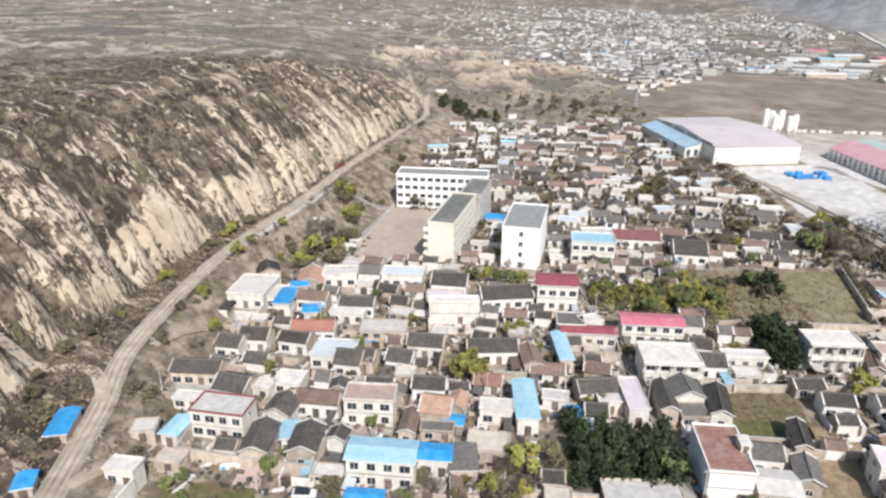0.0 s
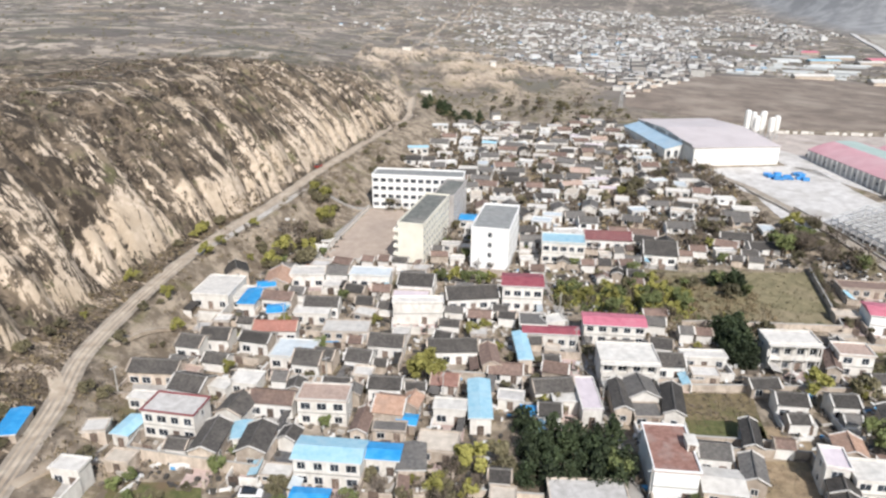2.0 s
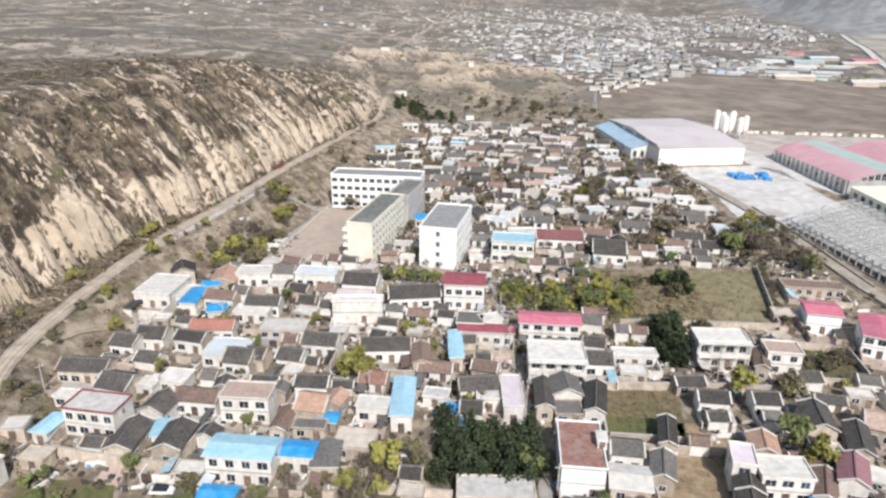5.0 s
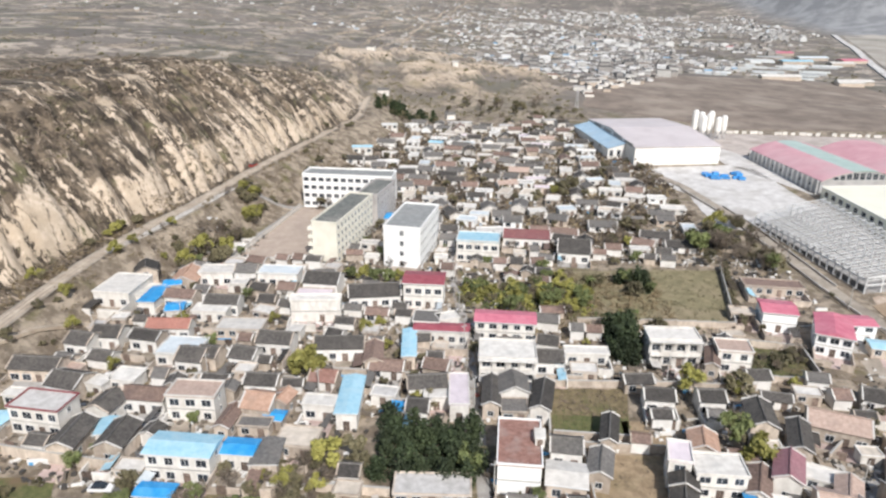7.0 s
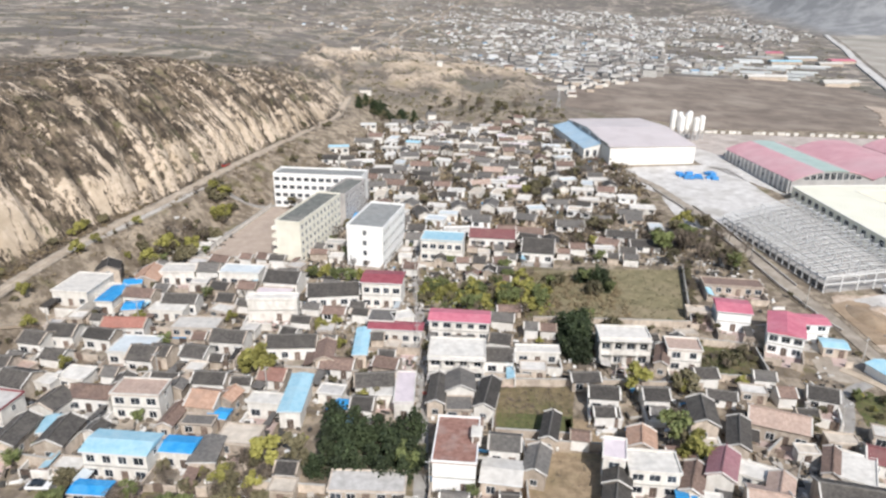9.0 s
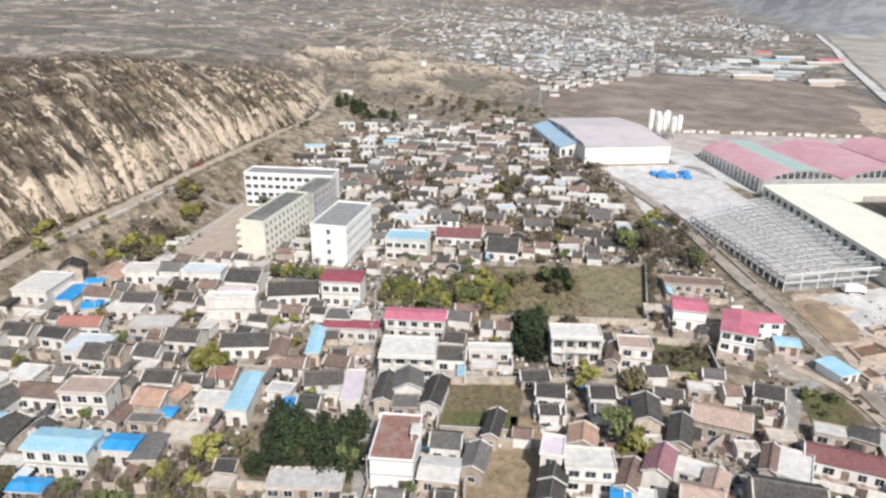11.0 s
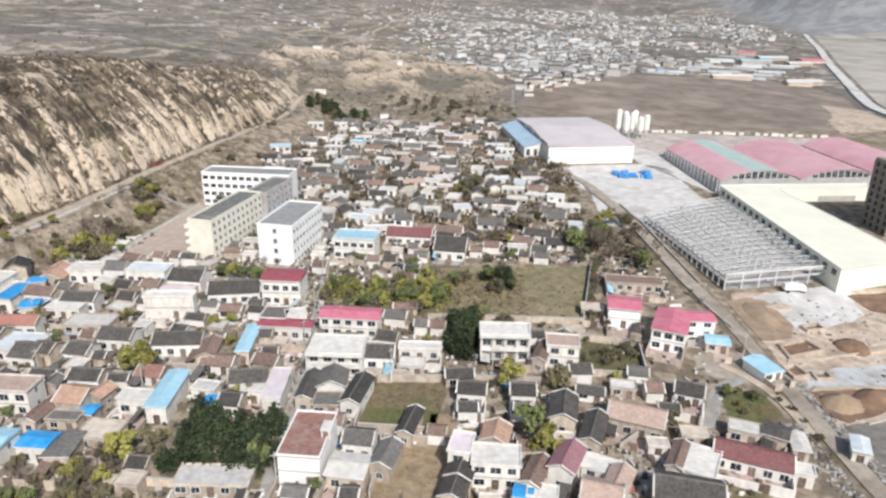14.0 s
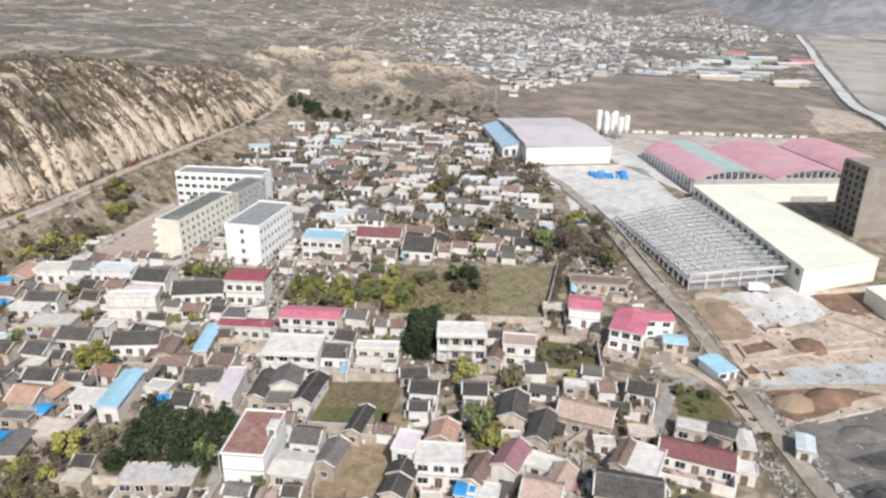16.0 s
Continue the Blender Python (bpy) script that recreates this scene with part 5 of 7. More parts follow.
drape("factory_yard", [(128, 258), (147, 250), (180, 282), (176, 300), (172, 345), (160, 352), (112, 341), (118, 315), (128, 300)], PALE, "pale concrete factory yard", "yard")
drape("factory_yard", [(160, 354), (184, 303), (178, 368), (146, 428)], PALE, "pale concrete yard beside a warehouse", "yard", keep=False)
drape("factory_yard", [(146, 428), (178, 368), (300, 390), (296, 424)], SANDY_YARD, "dusty pinkish strip of yard along a factory wall", "yard", lift=0.1, keep=False)
ribbon("lay_by", [(-75.5, 186), (-71.4, 200), (-66.6, 220), (-62.6, 240), (-60.4, 252)], 2.4, GRAVEL, "pale gravelled edge of a dirt road", "lay-by", lift=0.16, step=2.0)
ribbon("school_lane", [(-60, 256), (-50, 258), (-42, 262), (-36.5, 266)], 2.6, LANE, "narrow concrete lane down to a school", "lane", lift=0.12, step=2.0)
ribbon("school_lane", [(-49, 196), (-47.5, 206), (-44.6, 224), (-41, 244), (-38.6, 262)], 2.4, LANE, "narrow concrete lane beside a playground wall", "lane", lift=0.12, step=2.0)
drape("site_ground", [(158, 200), (156, 186), (158, 166), (159.6, 146), (160.5, 132), (162, 118), (162, 100), (240, 100), (250, 180), (222, 212)], SAND, "sandy churned-up building site", "building site", keep=False, wobble=1.2)
drape("site_apron", [(164.6, 198), (166.5, 186), (171.3, 177), (186, 184), (194, 190), (198, 208), (192, 210)], PALE, "pale concrete apron of a building site", "yard", lift=0.14, keep=False, wobble=1.4)
drape("wet_strip", [(162.6, 156.4), (180, 160.5), (199.6, 165.8), (230, 172), (228, 160), (193.6, 154.2), (176, 151.5), (161.1, 148.6)], BLUISH, "strip of wet pale concrete on a building site", "yard", lift=0.13, keep=False, wobble=1.5)
drape("spoil_ground", [(160.5, 132), (164, 133.5), (186, 141.5), (216, 146), (214, 118), (170, 100), (162, 100), (161, 118)], GRIT, "grey gritty ground of a building site", "building site", lift=0.15, keep=False, wobble=1.2)
drape("dark_spoil", [(168, 121), (179, 126), (204, 132), (204, 124), (175, 118.6)], ASH, "dark wet spoil on a building site", "bare ground", lift=0.22, keep=False, wobble=1.2)
drape("dark_spoil", [(164.4, 112.6), (173.6, 116), (196, 118), (196, 104), (165.5, 104)], ASH, "dark wet spoil beside a road", "bare ground", lift=0.22, keep=False, wobble=1.2)
drape("raw_earth", [(160.1, 145.8), (167.7, 148), (182.2, 150.2), (190, 149), (181, 144.6), (171.3, 137.6), (163.6, 134.4), (160, 136.3)], UMBER, "turned brown earth on a building site", "bare ground", lift=0.22, keep=False, wobble=0.8)
drape("raw_earth", [(155.5, 193), (162, 197.5), (167.6, 196), (170, 180), (167, 172.6), (157.4, 170.5)], TAN, "broad patch of raw tan earth", "bare ground", lift=0.2, keep=False, wobble=1.0)
drape("raw_earth", [(195.5, 203), (214, 207.4), (214.5, 197), (206, 191), (197.5, 193.5)], UMBER, "dug brown earth before a factory", "bare ground", lift=0.24, keep=False, wobble=0.8)
drape("dirt_yard", [(135.5, 151.5), (136.5, 160), (143, 163), (150, 163), (150.6, 157), (147, 151), (142, 149)], TRACK, "trodden bare-earth yard by a road", "yard", lift=0.08, keep=False, wobble=0.8)
drape("sandy_corner", [(300, 440), (345, 452), (372, 560), (350, 580), (330, 520), (306, 470)], SAND, "bare sandy corner of a field", "bare ground", lift=0.5, step=10, wobble=4, keep=False)
drape("stubble_plain", [(352, 400), (372, 474), (420, 630), (482, 800), (528, 930), (646, 1244), (820, 1700), (1500, 1900), (1300, 900), (700, 400)], STUBBLE, "wide dusty stubble plain beyond a road", "field", lift=0.25, step=40, keep=False)
drape("meadow", [(64, 206), (93, 211), (116, 214), (109, 174), (90, 172), (66, 170)], MEADOW, "dry grass meadow among the houses", "meadow")
drape("weedy_plot", [(56.5, 136), (74, 137.5), (72.6, 126), (56.2, 126)], WEEDY, "weedy brown plot inside yard walls", "plot")
drape("garden_plot", [(56.2, 126), (72.6, 126), (71.5, 118.5), (56, 118.5)], GARDEN, "green vegetable garden with bare soil", "garden")
drape("garden_plot", [(-54, 95.5), (-37, 97), (-34, 91), (-36, 86), (-54, 86)], GARDEN, "overgrown green plot below a compound wall", "garden", lift=0.1)
drape("dirt_yard", [(-27, 112), (-21.5, 112), (-19.4, 97), (-19, 86), (-26, 86), (-25.6, 98)], SHADED_ASPHALT, "worn asphalt lane mouth between houses, darkened bluish like shadow", "yard", lift=0.1, keep=False, wobble=0.4)
drape("dirt_yard", [(25, 149.5), (36, 149.5), (36.4, 140), (25, 140.4)], PINK_PAVING, "pink brick-paved forecourt before a house", "yard", lift=0.14, keep=False, wobble=0.2)
drape("tilled_plot", [(63.5, 113.5), (77, 113.8), (75, 99), (62, 98)], TILLED, "brown tilled plot inside yard walls", "plot")
drape("tilled_plot", [(70.8, 125), (80.5, 126), (80, 117), (70.5, 117)], TILLED, "brown tilled plot behind a shed", "plot")
drape("garden_plot", [(106, 163), (122, 162), (121, 147), (106, 146)], GARDEN, "overgrown garden between yard walls", "garden")
drape("garden_plot", [(138.8, 144), (148, 145), (150, 135), (145, 131), (136.5, 131.6)], GARDEN, "overgrown green corner plot by a lane", "garden")
drape("terrace_field", [(102, 500), (130, 640), (225, 712), (330, 740), (404, 745), (400, 640), (350, 500), (312, 446), (195, 440)], FALLOW, "wide bare brown field", "field", lift=0.2, step=12, keep=False)
for a, b in (((56, 117.8), (71.8, 117.6)), ((56, 136.8), (74.4, 138.2)), ((62, 114.6), (78, 114.8)), ((62, 97.5), (61.6, 114.6)), ((76.4, 98), (78, 114.8)), ((105.4, 145.5), (121.6, 146.2)),
             ((122.6, 162.6), (121.6, 146.2)), ((105.6, 163.6), (122.6, 162.6)), ((56, 136.8), (55.4, 117.8)), ((66, 169.4), (109.4, 173)), ((117, 214.6), (109.4, 173)), ((80, 139), (104, 141)),
             ((46, 138.8), (64, 139.6)), ((6, 137.4), (26, 137.2)), ((-34, 131.6), (-2, 133)), ((110, 117), (126, 134)), ((12, 98), (25.6, 97.8)), ((20, 126), (38, 126.4))):
    yard_wall(*a, *b, 1.9)
for a, b in (((-53.5, 102.4), (-40, 100.8)), ((-40, 100.8), (-27, 99.6)), ((-27, 99.6), (-25.6, 112)), ((-53.5, 102.4), (-54, 108))):
    yard_wall(*a, *b, 2.7)


site_line = [(151.2, 176), (148.4, 186), (144.6, 205), (141.2, 230), (136.8, 262), (132.4, 283), (126, 306)]
for a, b in zip(site_line, site_line[1:]):
    yard_wall(*a, *b, 0.8)
for a, b in zip(site_line[2:5], site_line[3:6]):
    yard_wall(a[0] + 5.6, a[1], b[0] + 5.6, b[1], 0.8)


# ---- factory ----
def gable_hall(quad_origin, yaw, w, d, h, rise, roof, wall, label):
    x, y = quad_origin
    a = radians(yaw)
    cx, cy = x + math.cos(a) * w / 2 - math.sin(a) * d / 2, y + math.sin(a) * w / 2 + math.cos(a) * d / 2
    ob, low = base("warehouse", cx, cy, yaw, w, d, label, "warehouse")
    bm = bmesh.new()
    extrude_profile(bm, [(-d / 2, low), (d / 2, low), (d / 2, h), (0, h + rise), (-d / 2, h)], -w / 2, w / 2)
    bm.transform(pose(0, 0, 0, 0, 0, 90))
    part("wall", bm, wall, ob)
    n = 4
    for k in range(n):
        for sgn in (-1, 1):
            bm = bmesh.new()
            y0, y1 = -w / 2 - 0.4 + (w + 0.8) * k / n, -w / 2 - 0.4 + (w + 0.8) * (k + 1) / n
            prof = [(0, h + rise + 0.06), (0, h + rise + 0.3), (sgn * (d / 2 + 0.6), h + 0.24), (sgn * (d / 2 + 0.6), h)]
            extrude_profile(bm, prof if sgn < 0 else list(reversed(prof)), y0 + 0.02, y1 - 0.02)
            bm.transform(pose(0, 0, 0, 0, 0, 90))
            part("roof_panel", bm, roof, ob)
    return ob, low


SHEET_PINK = surface("faded_pinkish_sheet", (0.54, 0.48, 0.48), (0.64, 0.58, 0.58), 0.1, 0.55, 0.15, 0.03, stripes=2.0, stain=(0.46, 0.42, 0.41), stain_scale=0.05)
SHEET_BLUE = surface("faded_blue_sheet", (0.30, 0.44, 0.56), (0.42, 0.55, 0.65), 0.2, 0.55, 0.15, 0.03, stripes=2.0, stain=(0.4, 0.48, 0.53), stain_scale=0.08)
SHEET_WHITE = surface("white_cladding", (0.72, 0.70, 0.66), (0.82, 0.80, 0.77), 0.2, 0.6, 0.1, 0.02, stripes=2.0)
HALL_GREY = surface("grey_hall_cladding", (0.36, 0.35, 0.345), (0.48, 0.465, 0.455), 0.3, 0.7, 0.1, 0.03, stripes=2.0, stain=(0.3, 0.28, 0.27), stain_scale=0.1)
SHEET_CREAM = surface("pale_cream_sheet", (0.74, 0.72, 0.60), (0.82, 0.80, 0.68), 0.08, 0.6, 0.1, 0.02, stripes=2.0)
SHEET_ROSE = surface("faded_rose_sheet", (0.54, 0.28, 0.31), (0.63, 0.37, 0.40), 0.1, 0.6, 0.15, 0.03, stripes=2.0, stain=(0.60, 0.45, 0.46), stain_scale=0.04)
SHEET_GREEN = surface("pale_green_skylight", (0.36, 0.46, 0.42), (0.46, 0.55, 0.51), 0.2, 0.5, 0.1, 0.03, stripes=2.0)

hall, low = gable_hall((112, 346), 10.5, 45, 78, 8.5, 2.5, SHEET_PINK, SHEET_WHITE, "large white warehouse with a faded pinkish sheet roof")
bm = bmesh.new()
extrude_profile(bm, [(-32, low), (-22.8, low), (-22.8, 7.6), (-32, 5.2)], -26, 36)
part("annex_wall", bm, SHEET_WHITE, hall)
bm = bmesh.new()
extrude_profile(bm, [(-32.5, 5.15), (-22.7, 7.7), (-22.7, 7.95), (-32.5, 5.4)], -26.6, 36.5)
part("annex_roof", bm, SHEET_BLUE, hall, "faded blue annex roof")
for k in range(4):
    bm = bmesh.new()
    box(bm, -22.9, -36 + k * 17, 8.0, -22.55, -24 + k * 17, 9.6)
    part("fascia", bm, CONCRETE, hall)
for k in range(2):
    window(hall, -30 + k * 4, -26, 2.6, 1.8, 3.2)


def vault_hall(x, y, yaw, w, d, h, rise, strips, label):
    a = radians(yaw)
    cx, cy = x + math.cos(a) * w / 2 - math.sin(a) * d / 2, y + math.sin(a) * w / 2 + math.cos(a) * d / 2
    ob, low = base("vaulted_hall", cx, cy, yaw, w, d, label, "factory hall", "vaulted halls")
    arc = lambda s, up=0.0: (-w / 2 + w * s, h + up + rise * (1 - (2 * s - 1) ** 2))
    bm = bmesh.new()
    extrude_profile(bm, [(-w / 2, low), (w / 2, low)] + [arc(s / 12) for s in range(12, -1, -1)], -d / 2 + 0.6, d / 2 - 0.6)
    part("wall", bm, HALL_GREY, ob)
    for s0, s1, material in strips:
        bm = bmesh.new()
        n = 6
        low_edge = [arc(s0 + (s1 - s0) * k / n, 0.05) for k in range(n + 1)]
        top_edge = [arc(s0 + (s1 - s0) * k / n, 0.35) for k in range(n + 1)]
        extrude_profile(bm, low_edge + list(reversed(top_edge)), -d / 2, d / 2)
        part("roof_panel", bm, material, ob)
    n = int(d / 4)
    for k in range(n):
        bm = bmesh.new()
        yy = -d / 2 + d * (k + 0.5) / n
        box(bm, -w / 2 - 0.5, yy - 0.35, low, -w / 2, yy + 0.35, h)
        part("buttress", bm, SHEET_WHITE, ob)
        if k % 2:
            window(ob, -w / 2, yy + 2, 2.6, 1.5, 1.6, -90)
    for k in range(9):
        s = 0.18 + 0.64 * k / 8
        top = arc(s)[1] - 0.8
        window(ob, -w / 2 + w * s, -d / 2 + 0.6, (h + top) / 2 + 0.3, 2.4, round(max(0.8, top - h - 0.3), 1))
    return ob


vault_hall(185.5, 304, 9, 38, 64, 5.5, 4.4, [(0, 0.36, SHEET_ROSE), (0.36, 0.68, SHEET_GREEN), (0.68, 1, SHEET_ROSE)], "vaulted hall with a rose roof and pale green skylight strip")
vault_hall(223.1, 310, 9, 38, 64, 5.5, 4.4, [(0, 0.5, SHEET_ROSE), (0.5, 1, SHEET_ROSE)], "long vaulted hall with a faded rose sheet roof")
vault_hall(261.5, 323, 9, 34, 60, 5.5, 4.5, [(0, 0.5, SHEET_ROSE), (0.5, 1, SHEET_ROSE)], "long vaulted hall with a faded rose sheet roof")


def sheet_building(outline, h, label):
    z = min(ground_z(*p) for p in outline)
    ob = tagged(new("factory_building"), label, "factory building")
    cx, cy = sum(p[0] for p in outline) / len(outline), sum(p[1] for p in outline) / len(outline)
    ob.matrix_basis = pose(cx, cy, z)
    TAKEN.append((cx, cy, max(abs(p[0] - cx) for p in outline), max(abs(p[1] - cy) for p in outline), 0))
    local = [(px - cx, py - cy) for px, py in outline]
    bm = bmesh.new()
    prism(bm, local, -0.5, h)
    part("wall", bm, SHEET_CREAM, ob)
    bm = bmesh.new()
    prism(bm, [(px * 1.01, py * 1.01) for px, py in local], h, h + 0.3)
    part("roof", bm, SHEET_CREAM, ob)
    n = len(local)
    for k in range(n):
        (x0, y0), (x1, y1) = local[k], local[(k + 1) % n]
        bm = bmesh.new()
        limb(bm, (x0 * 1.01, y0 * 1.01, h + 0.3), (x1 * 1.01, y1 * 1.01, h + 0.3), 0.22, 0.22, 4)
        part("roof_edge", bm, SHEET_WHITE, ob)
    return ob


long_hall = sheet_building([(192.5, 204.5), (221, 216), (208, 294.5), (249, 301), (251, 309), (184, 299)], 8.2, "L-shaped pale cream sheet-metal factory building, newly built")
for k in range(17):
    f = (k + 0.6) / 17.4
    window(long_hall, 192.5 - 8.5 * f - long_hall.location.x - 0.03, 204.5 + 94.5 * f - long_hall.location.y, 6.0, 2.6, 2.0, -84.9)
bm = bmesh.new()
prism(bm, [(px - long_hall.location.x, py - long_hall.location.y) for px, py in ((226, 297.2), (243, 299.9), (243, 300.2), (226, 297.5))], 0.6, 5.4)
part("shutter", bm, CONCRETE, long_hall, "grey roller shutter")
sheet_building([(211.5, 187), (236, 193), (233, 207), (210, 200)], 5.4, "pale low site building beside a factory")


def steel_frame():
    """An unclad hall: columns, rafters and purlins over a skewed plot."""
    quad = [Vector((157, 202)), Vector((192, 212.4)), Vector((181, 288)), Vector((144, 262))]
    z = -1.8
    ob = tagged(new("steel_frame"), "unclad grey steel frame of a hall under construction", "steel frame")
    ob.matrix_basis = pose(0, 0, z)
    at = lambda u, v: (quad[0] * (1 - u) + quad[1] * u) * (1 - v) + (quad[3] * (1 - u) + quad[2] * u) * v
    h, bays = 5.6, 17
    for k in range(bays + 1):  # trusses across the hall, on columns
        v = k / bays
        for u0, u1 in ((0, 0.5), (0.5, 1)):
            a, b = at(u0, v), at(u1, v)
            za, zb = h + (0.9 if u0 else 0), h + (0.9 if u1 < 1 else 0)
            bm = bmesh.new()
            limb(bm, (*a, za), (*b, zb), 0.2, 0.2, 4)
            limb(bm, (*a, za - 1.1), (*b, zb - 1.1), 0.15, 0.15, 4)
            for j in range(8):
                p, q = a + (b - a) * (j / 8), a + (b - a) * ((j + 1) / 8)
                zp, zq = za + (zb - za) * j / 8, za + (zb - za) * (j + 1) / 8
                limb(bm, (*p, zp - (1.1 if j % 2 else 0)), (*q, zq - (0 if j % 2 else 1.1)), 0.09, 0.09, 3)
            part("truss", bm, LIGHT_STEEL, ob)
        for u in (0, 0.5, 1) if k else [j / 6 for j in range(7)]:
            bm = bmesh.new()
            p = at(u, v)
            limb(bm, (*p, -1), (*p, h + 0.9 * (1 - abs(2 * u - 1))), 0.28, 0.24, 4)
            part("column", bm, LIGHT_STEEL, ob)
        if k < bays and k % 3 == 1:  # wind braces
            for j in range(4):
                u0, u1 = j / 4, (j + 1) / 4
                p, q = (at(u0, v), at(u1, v + 1 / bays)) if j % 2 else (at(u1, v), at(u0, v + 1 / bays))
                bm = bmesh.new()
                limb(bm, (*p, h), (*q, h), 0.1, 0.1, 3)
                part("roof_brace", bm, STEEL, ob)
    for j in range(11):
        u = j / 10
        up = h + 0.3 + 0.9 * (1 - abs(2 * u - 1))
        start, stop = (0.0, 1.0) if j % 3 else (0.12, 0.86)
        bm = bmesh.new()
        limb(bm, (*at(u, start), up), (*at(u, stop), up), 0.1, 0.1, 4)
        part("purlin", bm, LIGHT_STEEL, ob)
    for j in range(2):
        bm = bmesh.new()
        limb(bm, (*at(j, 0), h - 1.0), (*at(j, 1), h - 1.0), 0.3, 0.3, 4)
        part("side_beam", bm, LIGHT_STEEL, ob)
    for up in (h - 0.1, h - 2.6):
        bm = bmesh.new()
        limb(bm, (*at(0, 0), up), (*at(1, 0), up), 0.3, 0.3, 4)
        part("front_beam", bm, LIGHT_STEEL, ob)
    for j in range(9):  # low masonry under the side that faces the road
        a, b = at(0.012, j / 9 + 0.004), at(0.012, (j + 1) / 9 - 0.004)
        bm = bmesh.new()
        prism(bm, [(a.x, a.y), (a.x + 0.4, a.y + 0.1), (b.x + 0.4, b.y + 0.1), (b.x, b.y)], -0.8, 2.3)
        part("infill_wall", bm, DARKWALL, ob, "dark rough infill wall")


DARKWALL = surface("dark_rough_block", (0.08, 0.075, 0.07), (0.17, 0.16, 0.15), 0.6, 0.9, 0.3, 0.1)
steel_frame()
drape("hall_floor", [(157, 202), (192, 212.4), (181, 288), (144, 262)], LANE, "dusty concrete floor under a steel frame", "floor", lift=0.1)


def tower():
    w, d, floors, fh = 30.0, 15.0, 9, 2.92
    ob, low = base("tower_block", 247, 264, 6, w, d, "unfinished brown concrete tower block with empty window openings", "building")
    material = surface("raw_brown_concrete", (0.24, 0.21, 0.185), (0.34, 0.305, 0.27), 0.3, 0.9, 0.2, 0.0, stain=(0.16, 0.13, 0.11), stain_scale=0.15)
    hole = surface("unlit_room", (0.03, 0.027, 0.025), (0.06, 0.055, 0.05), 1.0, 0.9, 0.0, 0.2)
    top = floors * fh
    bm = bmesh.new()
    box(bm, -w / 2, -d / 2, low, w / 2, d / 2, top)
    part("wall", bm, material, ob)
    parapet(ob, w, d, top, material, 0.3, 1.0, 0.1)

    def gap(bm):
        box(bm, -0.8, -0.03, -0.85, 0.8, 0.05, 0.85)
        box(bm, -0.95, -0.22, -1.05, 0.95, 0.02, -0.9)
    me = cached(("opening",), hole, gap)
    for s in range(floors):
        z = fh * (s + 0.55)
        for k in range(4):
            shared("window_opening", me, ob, (-w / 2, -d / 2 + d * (k + 0.5) / 4, z), -90)
        bm = bmesh.new()
        box(bm, -w / 2, -d / 2 - 0.12, fh * (s + 1) - 0.3, w / 2, -d / 2, fh * (s + 1))
        part("floor_band", bm, material, ob)
    for k in range(5):
        bm = bmesh.new()
        box(bm, -w / 2 - 0.35, -d / 2 + d * k / 4 - 0.25, low, -w / 2, -d / 2 + d * k / 4 + 0.25, top)
        part("pier", bm, material, ob)


tower()


def silo(x, y, h, r=1.7):
    z = ground_z(x, y)
    ob = tagged(new("silo"), "white cement silo on a steel stand", "silo", "cement silos")
    ob.matrix_basis = pose(x, y, z)
    bm = bmesh.new()
    rings = [(0.4, 3.5), (r, 6.0), (r, h - 1.2), (r * 0.55, h - 0.2), (0.3, h)]
    n = 18
    loops = [[bm.verts.new((q * math.cos(k * 2 * math.pi / n), q * math.sin(k * 2 * math.pi / n), zz)) for k in range(n)] for q, zz in rings]
    for p, q in zip(loops, loops[1:]):
        for k in range(n):
            bm.faces.new((p[k], p[(k + 1) % n], q[(k + 1) % n], q[k]))
    bm.faces.new(loops[-1])
    bm.faces.new(list(reversed(loops[0])))
    part("tank", bm, SHEET_WHITE, ob)
    for k in range(4):
        a = k * math.pi / 2 + 0.78
        bm = bmesh.new()
        limb(bm, (math.cos(a) * r * 0.9, math.sin(a) * r * 0.9, -0.3), (math.cos(a) * r * 0.9, math.sin(a) * r * 0.9, 6.2), 0.14, 0.14, 5)
        part("leg", bm, STEEL, ob)
    bm = bmesh.new()
    for k in range(12):
        limb(bm, ((r - 0.1) * math.cos(k * 0.5236), (r - 0.1) * math.sin(k * 0.5236), h - 1.2), ((r - 0.1) * math.cos(k * 0.5236), (r - 0.1) * math.sin(k * 0.5236), h - 0.1), 0.04, 0.04, 3)
    part("guard_rail", bm, STEEL, ob)


for k, (sx, sy, sh) in enumerate(((158, 412, 17), (162, 408, 14.5), (166, 411, 15.5), (170, 407, 14), (168, 415, 16), (174, 410, 14.5), (163, 417, 15))):
    silo(sx, sy, sh)

n = 22
for k in range(n):
    x0, x1 = 182 + 105 * k / n, 182 + 105 * (k + 1) / n
    if k % 7 != 5:
        yard_wall(x0, 429 - 3 * k / n, x1 - (2.2 if k % 3 else 0.5), 429 - 3 * (k + 1) / n, 1.5 + 0.3 * (k % 2), "white")


